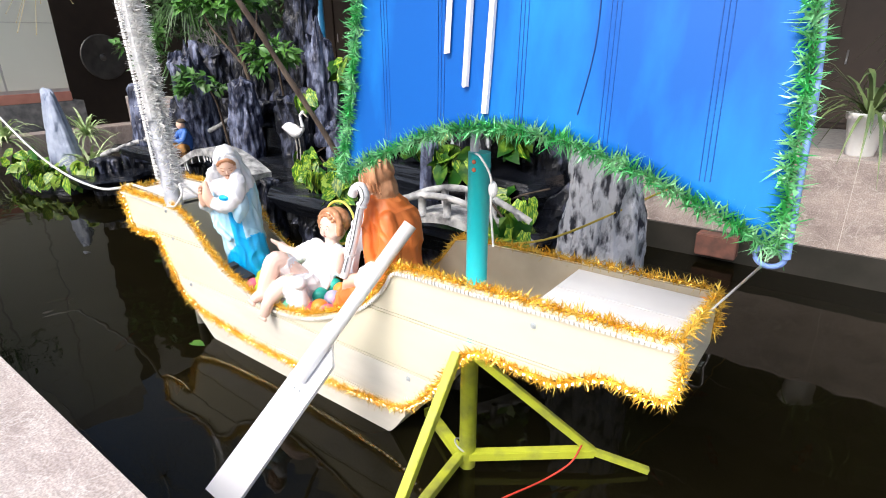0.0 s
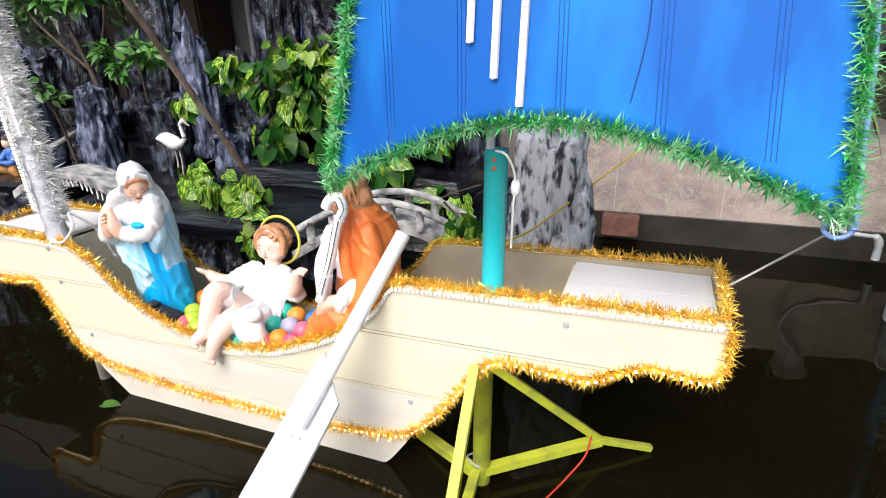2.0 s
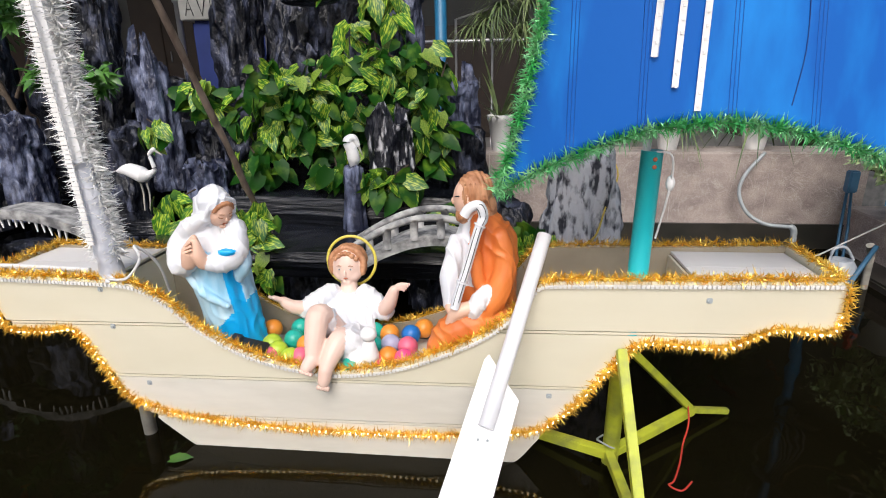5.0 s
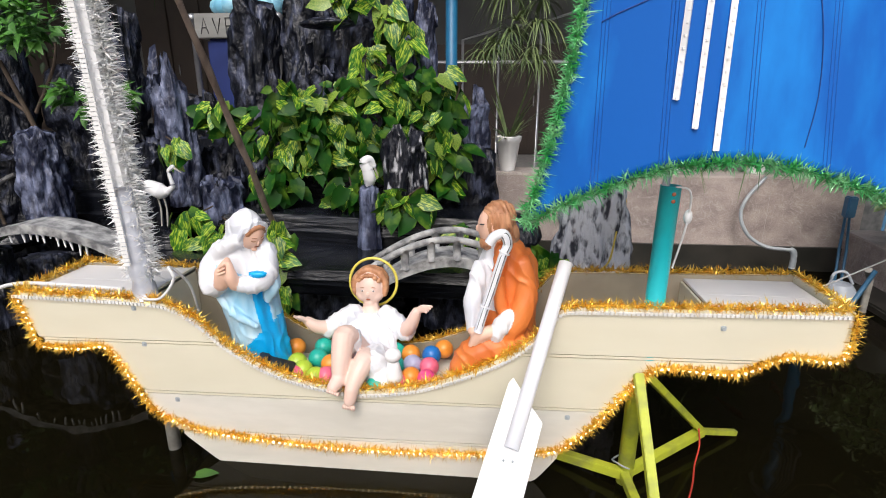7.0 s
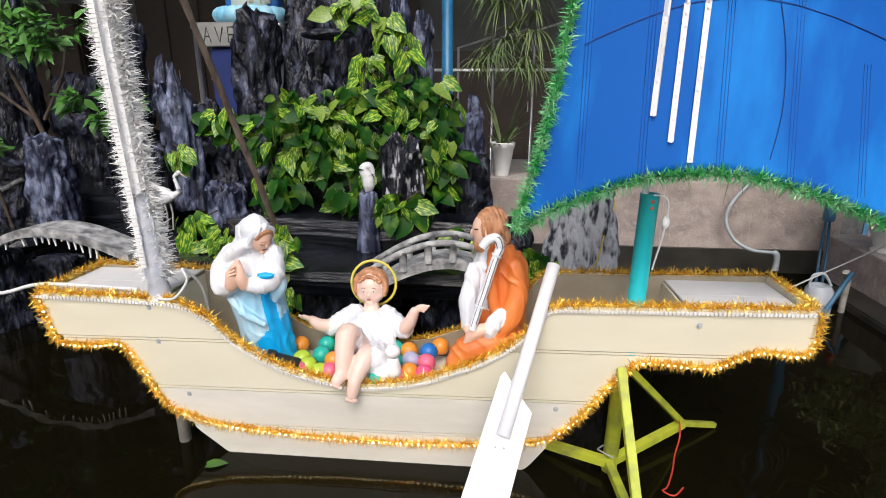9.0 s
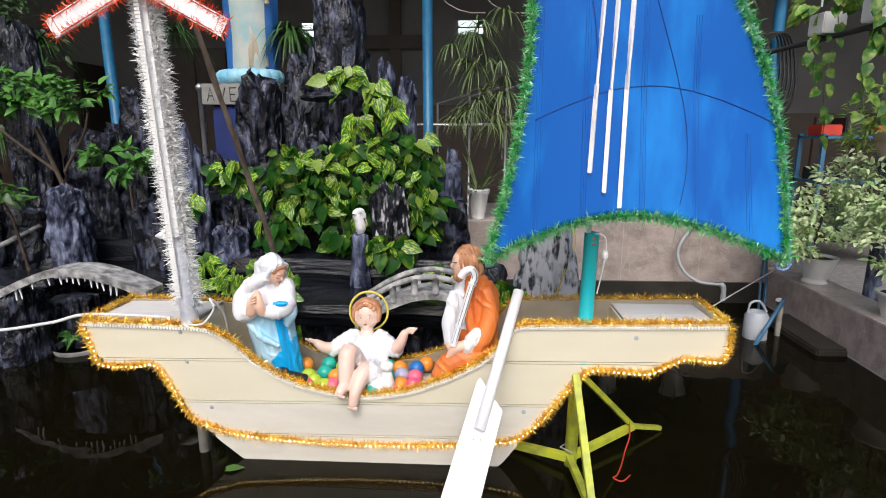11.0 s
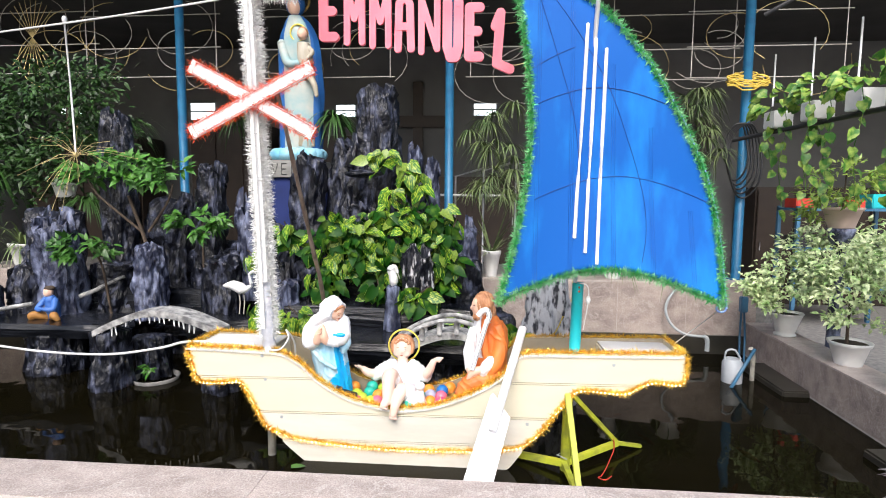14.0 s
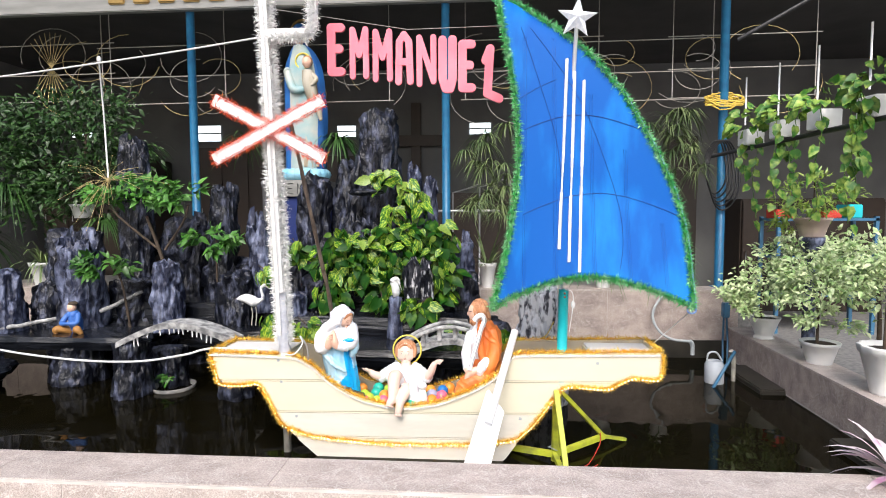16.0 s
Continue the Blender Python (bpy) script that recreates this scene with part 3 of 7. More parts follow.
quad(bm, (-7.85, 0.3, WATER), (1.35, 0.3, WATER), (1.35, 3.5, WATER), (-7.85, 3.5, WATER))
structure("water", bm, M["water"], "dark still pond water with reflections", "water")


def tiled_wall(name, a, b, inner, outer, z0, top, label, tile=0.6, face_from=0.0, mat_face="granite_shade", mat_top="granite", proud=0):
    """A low wall from a to b in plan, faced with single tiles on its pond side and its top. inner and outer are offsets across it."""
    a, b = Vector((*a, 0)), Vector((*b, 0))
    d = (b - a).normalized()
    nrm = Vector((d.y, -d.x, 0))
    core = bmesh.new()
    pad = 0.012
    back = math.copysign(0.003, inner - outer)
    pts = [a + nrm * (inner - back), b + nrm * (inner - back), b + nrm * (outer - proud * back), a + nrm * (outer - proud * back)]
    prism(core, [(p.x, p.y) for p in pts], z0, top - 0.003)
    wall = structure(name, core, M["grout"], label, "wall")
    n = max(1, round((b - a).length / tile))
    step = (b - a) / n
    g = 0.0016
    for i in range(n):
        p, q = a + step * i + d * g, a + step * (i + 1) - d * g
        for kind in ("top", "face"):
            t = bmesh.new()
            if kind == "top":
                c = [p + nrm * inner, q + nrm * inner, q + nrm * outer, p + nrm * outer]
                prism(t, [(v.x, v.y) for v in c], top - pad, top)
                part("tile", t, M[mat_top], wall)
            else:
                # pond-side tiles take the face colour, darkened for shade by default
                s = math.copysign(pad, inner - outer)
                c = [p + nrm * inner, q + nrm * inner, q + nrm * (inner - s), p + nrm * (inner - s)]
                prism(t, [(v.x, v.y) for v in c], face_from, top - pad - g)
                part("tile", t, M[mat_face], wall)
    return wall


tiled_wall("wall_front", (-8.0, 0.25), (1.6, 0.24), -0.1, 0.15, -0.5, 0.345, "low granite-tiled pond wall with pale grout lines", 1.2, proud=3)
tiled_wall("wall_back", (-8.0, 3.45), (1.30, 3.45), 0.0, -0.3, -0.5, 0.66, "granite-tiled back wall of the pond above a dark band", 0.62, 0.17)
tiled_wall("wall_side", (1.10, 0.45), (1.20, 3.45), 0.0, 0.0 + 0.26, -0.5, 0.3, "low granite-tiled side wall of the pond carrying potted plants", 0.6, 0.015)
# dark strip under the back wall's tiles, down past the waterline
bm = bmesh.new()
box(bm, -8.0, 1.2, 3.425, 3.462, -0.5, 0.172)
structure("wet_band", bm, M["darkband"], "dark band at the waterline", "wall base")
for y0, y1, x0 in ((0.55, 1.45, 0.93), (2.35, 3.05, 0.98)):
    bm = bmesh.new()
    box(bm, x0, 1.2, y0, y1, -0.5, 0.045, bevel=0.012)
    for v in bm.verts:
        v.co.z += 0.012 * noise.noise(v.co * 6)
    structure("pond_ledge", bm, M["darkband"], "dark wet stone ledge at the foot of the side wall", "ledge")
bm = bmesh.new()
box(bm, -8.2, -7.85, 0.4, 3.6, -0.5, 0.3, bevel=0.01)
structure("wall_left", bm, M["granite_shade"], "low far wall of the pond", "wall")

# outside face and tile joints of the front wall
for i in range(9):
    bm = bmesh.new()
    x0 = -8.145 + i * 1.06
    y = 0.35 - 0.01 * (x0 + 8.0) / 9.6
    y1 = 0.35 - 0.01 * (x0 + 9.06) / 9.6
    prism(bm, [(x0 + 0.003, y - 0.262), (x0 + 1.057, y1 - 0.262), (x0 + 1.057, y1 - 0.25), (x0 + 0.003, y - 0.25)], -0.12, 0.331)
    part("tile", bm, M["granite"], bpy.data.objects["wall_front"])

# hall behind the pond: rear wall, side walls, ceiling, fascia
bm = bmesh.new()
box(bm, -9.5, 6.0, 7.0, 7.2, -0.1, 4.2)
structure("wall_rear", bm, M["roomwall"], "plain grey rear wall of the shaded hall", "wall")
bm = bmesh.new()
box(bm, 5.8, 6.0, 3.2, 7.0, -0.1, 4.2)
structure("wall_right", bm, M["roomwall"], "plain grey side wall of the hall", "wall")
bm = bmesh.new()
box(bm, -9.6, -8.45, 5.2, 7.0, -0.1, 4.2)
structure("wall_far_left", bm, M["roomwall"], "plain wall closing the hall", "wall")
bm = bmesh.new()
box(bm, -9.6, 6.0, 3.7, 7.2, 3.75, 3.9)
structure("ceiling", bm, M["ceil"], "flat ceiling over the hall, coloured dark for its shade", "ceiling")
bm = bmesh.new()
box(bm, -9.6, 1.4, 3.62, 3.7, 3.53, 4.5, bevel=0.01)
fascia = structure("fascia", bm, M["fascia"], "weathered pale fascia band above the hall opening", "fascia")
r = random.Random(5)
for i in range(15):
    bm = bmesh.new()
    x = -5.05 + i * 0.27
    box(bm, x, x + 0.18, 3.6, 3.622, 3.60, 3.85, bevel=0.012)
    if i not in (6, 7):
        part("gold_bar", bm, M["gold"], fascia, "dull gold lettering bar")
bm = bmesh.new()
tube(bm, [(1.33, 3.7, 3.09), (2.6, 2.9, 3.75)], 0.02)
structure("roof_brace", bm, M["blackhose"], "dark slanting steel brace under the roof", "brace")

# left building at the pond's end
bm = bmesh.new()
box(bm, -8.75, -8.5, 0.2, 2.98, 0.62, 4.2)
wl = structure("wall_left_building", bm, M["grout"], "beige tiled house wall with a coral base band", "wall")
for j in range(4):
    for k in range(4):
        bm = bmesh.new()
        y0, z0 = 0.2 + j * 0.7, 0.78 + k * 0.8
        box(bm, -8.5, -8.488, y0 + 0.004, y0 + 0.676, z0 + 0.004, z0 + 0.796)
        part("tile", bm, M["beige"], wl)
bm = bmesh.new()
box(bm, -8.5, -8.46, 0.2, 2.98, 0.62, 0.74, bevel=0.008)
structure("trim_coral", bm, M["coral"], "coral painted band along the house wall", "trim")
bm = bmesh.new()
box(bm, -8.75, -8.44, 0.2, 3.1, -0.12, 0.618)
structure("wall_rubble_base", bm, M["rubble"], "grey rubble plinth under the house wall", "wall")
# near-black panel added for the darkness inside the doorway
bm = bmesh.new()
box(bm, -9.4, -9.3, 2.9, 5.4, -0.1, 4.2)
structure("wall_doorway_back", bm, M["darkwood"], "dark panel in place of the unlit interior beyond an open doorway", "wall")

pan = thing("steel_pan", (-9.28, 3.8, 0.8), "large round steel pan hanging in the dark doorway", "pan")
for profile, name in (([(0.02, 0.0), (0.20, 0.0), (0.31, 0.05), (0.325, 0.055), (0.30, 0.06), (0.19, 0.02), (0.02, 0.02)], "dish"), ([(0.01, 0.03), (0.05, 0.03), (0.045, 0.05), (0.01, 0.055)], "knob")):
    bm = bmesh.new()
    lathe(bm, (0, 0, 0), profile, 32)
    bmesh.ops.transform(bm, matrix=Matrix.Translation((-9.29, 3.8, 1.15)) @ Matrix.Rotation(radians(90), 4, "Y"), verts=bm.verts)
    part(name, bm, mat("dull_steel", (0.16, 0.15, 0.14), (0.09, 0.085, 0.08), 0.35, metal=0.6, scale=5), pan)

# blue poles
for x in (-4.23, -1.535, 1.22):
    bm = bmesh.new()
    tube(bm, [(x, 3.72, 0.6), (x, 3.72, 3.75)], 0.042, 14)
    box(bm, x - 0.08, x + 0.08, 3.64, 3.745, 0.655, 0.668)
    tagged(part("steel_post", bm, M["bluepole"], None), "blue painted round steel post of the hall", "post", "hall posts", "structure")

# ---- boat ----
Y0, Y1 = 1.105, 1.43
TOP = [(-2.75, 0.605), (-2.5, 0.6), (-2.28, 0.592), (-2.2, 0.572), (-2.12, 0.52), (-2.04, 0.447), (-1.9, 0.365), (-1.75, 0.321), (-1.6, 0.305), (-1.42, 0.331), (-1.26, 0.39), (-1.135, 0.455), (-1.05, 0.526), (-1.015, 0.57), (-0.985, 0.612), (-0.92, 0.622), (-0.57, 0.629), (-0.18, 0.637)]
KEEL = [(-2.75, 0.605), (-2.692, 0.425), (-2.56, 0.42), (-2.46, 0.425), (-2.397, 0.327), (-2.325, 0.195), (-2.22, 0.085), (-2.126, 0.004), (-2.02, -0.06), (-1.6, -0.09), (-1.15, -0.06), (-1.03, 0.01), (-0.93, 0.15), (-0.862, 0.232), (-0.771, 0.359), (-0.72, 0.42), (-0.66, 0.442), (-0.549, 0.437), (-0.453, 0.442), (-0.394, 0.475), (-0.32, 0.501), (-0.22, 0.49), (-0.18, 0.5)]


def along(table, x):
    for (x0, z0), (x1, z1) in zip(table, table[1:]):
        if x0 <= x <= x1:
            return z0 + (z1 - z0) * (x - x0) / (x1 - x0 or 1)
    return table[-1][1]


boat = thing("boat", (-1.6, 1.27, -0.09), "cream panelled decorative boat trimmed with gold tinsel, standing in the pond", "boat")
XS = [-2.75 + 2.57 * i / 150 for i in range(151)]


def side_board(name, ya, yb, lo, hi, material, label="", tilt=0.012):
    """Boards of the side between two nearly level lines, cut to the boat's outline; each unbroken run is one part."""
    run = []

    def close():
        if len(run) > 1:
            bm = bmesh.new()
            prev = None
            for x, z0, z1 in run:
                cur = [bm.verts.new(p) for p in ((x, ya, z0), (x, yb, z0), (x, yb, z1), (x, ya, z1))]
                if prev:
                    for k in range(4):
                        bm.faces.new((prev[k], cur[k], cur[(k + 1) % 4], prev[(k + 1) % 4]))
                else:
                    bm.faces.new(cur)
                prev = cur
            bm.faces.new(prev[::-1])
            bmesh.ops.recalc_face_normals(bm, faces=bm.faces[:])
            part(name, bm, material, boat, label)
        run.clear()

    for x in XS:
        s = tilt * (x + 1.5)
        z0, z1 = max(along(KEEL, x), lo + s), min(along(TOP, x), hi + s)
        if z1 - z0 < 0.001:
            close()
        else:
            run.append((x, z0, z1))
    close()


LINES = [-0.2, 0.118, 0.266, 0.452, 0.75]
for ya, yb, yc in ((Y0, Y0 + 0.008, Y0 + 0.014), (Y1, Y1 - 0.008, Y1 - 0.014)):
    side_board("side_backing", yb, yc, -0.2, 0.75, M["groove"])
    for k, (lo, hi) in enumerate(zip(LINES, LINES[1:])):
        side_board("side_panel", ya, yb, lo + (0.011 if k else 0), hi - 0.003, M["lowcream"] if k < 2 else M["cream"], "cream ribbed plastic panel")
        if k:
            side_board("bead_strip", ya + (0.001 if ya < yb else -0.001), yb, lo + 0.0005, lo + 0.0075, M["lowcream"] if k < 2 else M["cream"])
# bottom sheet, end boards and decks
bm = bmesh.new()
prev = None
for x in XS:
    z = along(KEEL, x)
    cur = [bm.verts.new((x, Y0 + 0.014, z)), bm.verts.new((x, Y1 - 0.014, z))]
    if prev:
        bm.faces.new((prev[0], prev[1], cur[1], cur[0]))
    prev = cur
part("bottom", bm, M["lowcream"], boat)
bm = bmesh.new()
box(bm, -0.184, -0.172, Y0 - 0.001, Y1 + 0.001, 0.49, 0.637)
part("stern_board", bm, M["cream"], boat)
for x0, x1, z0, z1 in ((-2.735, -2.3, 0.597, 0.59), (-0.54, -0.19, 0.617, 0.625)):
    for k in range(2):
        ym = Y0 + 0.015 + k * (Y1 - Y0 - 0.03) / 2
        bm = bmesh.new()
        box(bm, x0, x1, ym + 0.0015, ym + (Y1 - Y0 - 0.03) / 2 - 0.0015, z0 - 0.008, z0)
        part("deck_board", bm, M["deck"], boat, "white plastic deck board")
for x, z0 in ((-0.548, 0.3), (-2.308, 0.3)):
    bm = bmesh.new()
    box(bm, x, x + 0.008, Y0 + 0.016, Y1 - 0.016, along(KEEL, x) + 0.004, 0.605)
    part("bulkhead", bm, M["cream"], boat)
bm = bmesh.new()
box(bm, -2.3, -0.88, Y0 + 0.016, Y1 - 0.016, 0.225, 0.235)
part("cockpit_floor", bm, M["cream"], boat)

# bolts in the sides
for x, z in ((-2.34, 0.565), (-2.325, 0.438), (-2.24, 0.236), (-0.945, 0.25), (-0.52, 0.575)):
    bm = bmesh.new()
    box(bm, x - 0.008, x + 0.008, Y0 - 0.003, Y0, z - 0.008, z + 0.008, bevel=0.002)
    tube(bm, [(x, Y0 - 0.007, z), (x, Y0 - 0.003, z)], 0.005, 8)
    part("bolt", bm, M["greypipe"], boat)

LOWLINE = [(-2.75, 0.6), (-2.72, 0.5), (-2.695, 0.425), (-2.56, 0.418), (-2.46, 0.425), (-2.397, 0.327), (-2.325, 0.195), (-2.2, 0.14), (-2.084, 0.116), (-1.787, 0.093), (-1.497, 0.09), (-1.215, 0.1), (-1.0, 0.125), (-0.93, 0.165), (-0.862, 0.232), (-0.771, 0.359), (-0.71, 0.43), (-0.65, 0.445), (-0.549, 0.437), (-0.453, 0.437), (-0.394, 0.468), (-0.32, 0.498), (-0.22, 0.488), (-0.182, 0.5), (-0.165, 0.56), (-0.17, 0.635)]
rng = random.Random(11)
runs = [
    [(x, Y0 + 0.004, z + 0.008) for x, z in TOP],
    [(x, Y1, z + 0.008) for x, z in TOP],
    [(x, Y0 - 0.008, z) for x, z in LOWLINE],
    [(x, Y1 + 0.008, z) for x, z in LOWLINE],
    [(-0.178, Y0, 0.645), (-0.17, Y1, 0.645)],
    [(-2.745, Y0, 0.61), (-2.745, Y1, 0.61)],
]
for i, run in enumerate(runs):
    bm = bmesh.new()
    n = max(12, len(run) * 4)
    line = spline(run, n) if len(run) > 2 else run
    tinsel(bm, line, 0.028, 2600 if i in (0, 2) else 1700, 0.0012, rng, lean=0.6)
    tube(bm, line, 0.0014, 4)
    part("tinsel_garland", bm, M["goldtin"], boat, "shiny gold tinsel garland")


def led_beads(bm, pts, step, size, lift=(0, -0.004, 0)):
    for p in even(pts, step):
        p = p + Vector(lift)
        box(bm, p.x - size[0], p.x + size[0], p.y - size[1], p.y + size[1], p.z - size[2], p.z + size[2])


bm = bmesh.new()
line = [p for p in spline([(x, Y0 - 0.004, z - 0.012) for x, z in TOP], 160)]
led_beads(bm, line, 0.0125, (0.0042, 0.003, 0.005))
tube(bm, line, 0.003, 5)
part("led_strip", bm, M["led"], boat, "white light strip along the gunwale")
bm = bmesh.new()
line = spline([(x, Y0 - 0.006, z + 0.004) for x, z in LOWLINE[:-1]], 160)
led_beads(bm, line, 0.02, (0.003, 0.003, 0.003), (0, 0.002, -0.012))
part("led_string", bm, M["ledlit"], boat, "dotted light string under the tinsel")

# posts that carry the boat
bm = bmesh.new()
tube(bm, [(-2.318, 1.16, -0.5), (-2.318, 1.16, 0.22)], 0.022, 14)
part("bow_post", bm, M["post"], boat, "weathered round post")
tripod = thing("tripod_stand", (-0.7, 1.12, -0.5), "lime-yellow painted steel stand under the boat's stern", "stand")
N, T, J = Vector((-0.752, 1.115, 0.045)), Vector((-0.742, 1.125, 0.42)), Vector((-0.425, 1.36, 0.055))


def bar(bm, a, b, w):
    """A square bar between two points."""
    a, b = Vector(a), Vector(b)
    m = Matrix.Translation(a) @ (b - a).to_track_quat("Z", "Y").to_matrix().to_4x4()
    box(bm, -w / 2, w / 2, -w / 2, w / 2, 0, (b - a).length, m, bevel=w * 0.08)


bm = bmesh.new()
tube(bm, [(-0.75, 1.13, -0.5), (-0.735, 1.14, 0.43)], 0.026, 14)
part("post", bm, M["lime"], tripod)
for a, b, w in ((T + Vector((0.012, 0, 0)), J, 0.023), (T + Vector((-0.005, -0.03, 0)), (-0.726, 0.68, -0.04), 0.027), (N, J, 0.03), (J, (-0.275, 1.43, 0.01), 0.02), (N, (-0.99, 1.25, 0.02), 0.032), (N, (-0.722, 0.79, 0.035), 0.028)):
    bm = bmesh.new()
    bar(bm, a, b, w)
    part("leg", bm, M["lime"], tripod)
bm = bmesh.new()
tube(bm, [N + Vector((0.032 * math.cos(a), 0.025 + 0.032 * math.sin(a), 0.03 + 0.008 * math.sin(a * 2))) for a in [k * math.pi / 8 for k in range(17)]], 0.003, 6)
part("wire_binding", bm, M["greypipe"], tripod)
bm = bmesh.new()
tube(bm, spline([(-0.45, 1.34, 0.10), (-0.46, 1.28, 0.055), (-0.50, 1.2, 0.03), (-0.54, 1.1, 0.036), (-0.58, 1.02, 0.036), (-0.60, 1.0, 0.036), (-0.57, 0.98, 0.036), (-0.53, 1.02, 0.036)], 40), 0.003, 6)
tagged(part("red_cord", bm, M["redcord"], None), "thin red cord trailing from the stand into the water", "cord")

# oar
oar = thing("oar", (-1.24, 0.45, 0.03), "white oar leaning from the pond edge on the boat's gunwale", "oar")
OJ, OD = Vector((-1.128, 0.83, 0.326)), Vector((0.156, 0.342, 0.412))
bm = bmesh.new()
tube(bm, [OJ, OJ + OD * 0.5, OJ + OD], 0.021, 18)
part("shaft", bm, M["oar"], oar)
bm = bmesh.new()
side = Vector((0.97, -0.2, -0.2)).normalized()
nrm = side.cross(OD.normalized())
pl = [(-0.84, -0.066), (-0.84, 0.072), (0.165, 0.06), (0.235, 0.012), (0.33, -0.05), (0.3, -0.058)]
lo = [bm.verts.new(OJ + OD * s + side * q - nrm * 0.031) for s, q in pl]
hi = [bm.verts.new(v.co + nrm * 0.011) for v in lo]
bm.faces.new(lo[::-1]), bm.faces.new(hi)
for i in range(len(pl)):
    bm.faces.new((lo[i], lo[(i + 1) % len(pl)], hi[(i + 1) % len(pl)], hi[i]))
bmesh.ops.recalc_face_normals(bm, faces=bm.faces[:])
blade = part("blade", bm, M["oar"], oar)
for s, q in ((-0.05, 0.012), (-0.06, -0.012)):
    bm = bmesh.new()
    blob(bm, OJ + OD * s + side * q - nrm * 0.019, (0.004, 0.004, 0.004), sub=2)
    part("screw", bm, M["greypipe"], oar)

# ---- sail ----
sail = thing("sail", (-0.72, 1.13, 0.23), "bright blue painted curved sail with green tinsel edging", "sail")
SL = [(0.885, -1.11), (1.1, -1.05), (1.342, -1.001), (1.6, -0.968), (1.797, -0.964), (2.05, -0.985), (2.244, -1.02), (2.4, -1.05), (2.575, -1.08)]
SR = [(0.882, -0.038), (1.02, -0.046), (1.159, -0.052), (1.36, -0.074), (1.519, -0.12), (1.786, -0.243), (2.053, -0.397), (2.262, -0.577), (2.397, -0.754), (2.534, -0.962), (2.575, -1.06)]


def on(table, z):
    return along(table, min(max(z, table[0][0]), table[-1][0]))


def sail_foot(u):
    pts = [(0, 0), (0.1, 0.062), (0.19, 0.105), (0.3, 0.15), (0.38, 0.172), (0.47, 0.18), (0.54, 0.182), (0.66, 0.16), (0.78, 0.12), (0.9, 0.068), (1, 0.018)]
    return along(pts, u)


def sail_at(u, v):
    """A point of the sail: u from luff to leech, v from foot to head."""
    z = 0.885 + 1.68 * v
    xl, xr = on(SL, z), on(SR, z)
    wide = (xr - xl) / 1.1
    return Vector((xl + (xr - xl) * u, 1.05 + u * (0.10 * min(1.0, v / 0.3) - 0.02) + 0.008 * math.sin(math.pi * u) * wide, z + sail_foot(u) * wide * (1 - 0.6 * v)))


bm = bmesh.new()
NU, NV = 40, 48
grid = [[bm.verts.new(sail_at(i / NU, j / NV)) for i in range(NU + 1)] for j in range(NV + 1)]
back = [[bm.verts.new(sail_at(i / NU, j / NV) + Vector((0, 0.009, 0))) for i in range(NU + 1)] for j in range(NV + 1)]
for j in range(NV):
    for i in range(NU):
        bm.faces.new((grid[j][i], grid[j][i + 1], grid[j + 1][i + 1], grid[j + 1][i])).smooth = True
        bm.faces.new((back[j][i], back[j + 1][i], back[j + 1][i + 1], back[j][i + 1])).smooth = True
for j in range(NV):
    bm.faces.new((grid[j][0], grid[j + 1][0], back[j + 1][0], back[j][0]))
    bm.faces.new((grid[j][NU], back[j][NU], back[j + 1][NU], grid[j + 1][NU]))
for i in range(NU):
    bm.faces.new((grid[0][i], back[0][i], back[0][i + 1], grid[0][i + 1]))
    bm.faces.new((grid[NV][i], grid[NV][i + 1], back[NV][i + 1], back[NV][i]))
part("sail_panel", bm, M["sail"], sail)


def x_on_sail(x, z):
    """The sail's surface at a given place seen square on."""
    v = 0.5
    u = 0.5
    for _ in range(12):
        zz = 0.885 + 1.68 * v
        xl, xr = on(SL, zz), on(SR, zz)
        u = min(max((x - xl) / max(xr - xl, 0.01), 0), 1)
        v = min(max((z - 0.885 - sail_foot(u) * (xr - xl) / 1.1 * (1 - 0.6 * v)) / 1.68, 0), 1)
    return sail_at(u, v)


off = Vector((0, -0.002, 0))
# dark arched lines and the long curved one
for v, ua, ub in ((0.29, 0.06, 0.97), (0.57, 0.05, 0.95)):
    bm = bmesh.new()
    tube(bm, [sail_at(ua + (ub - ua) * k / 24, v + 0.012 * math.sin(math.pi * k / 24)) + off for k in range(25)], 0.0016, 5)
    part("sail_line", bm, M["sailline"], sail)
for pts in ([(-0.96, 2.02), (-0.86, 2.08), (-0.76, 2.125)], [(-0.42, 1.1), (-0.40, 1.25), (-0.42, 1.45), (-0.50, 1.7), (-0.6, 1.95), (-0.75, 2.2), (-0.9, 2.4)], [(-0.95, 2.4), (-0.85, 2.1), (-0.76, 1.8), (-0.72, 1.5)]):
    bm = bmesh.new()
    tube(bm, [x_on_sail(p.x, p.y) + off for p in spline([(a, b, 0) for a, b in pts], 30)], 0.0013, 5)
    part("sail_line", bm, M["sailline"], sail)
for xg in (-0.93, -0.76, -0.55, -0.36, -0.17):
    for k in (-1, 0, 1):
        bm = bmesh.new()
        lean = 0.06
        hi = 2.35 if xg < -0.7 else (2.05 if xg < -0.4 else (1.75 if xg < -0.3 else 1.35))
        tube(bm, [x_on_sail(xg + k * 0.009 - lean * (z - 1.0) * (xg + 0.95), z) + Vector((0, -0.0005, 0)) for z in [1.0 + (hi - 1.0) * q / 20 for q in range(21)]], 0.0009, 4)
        part("panel_groove", bm, M["sailgroove"], sail)
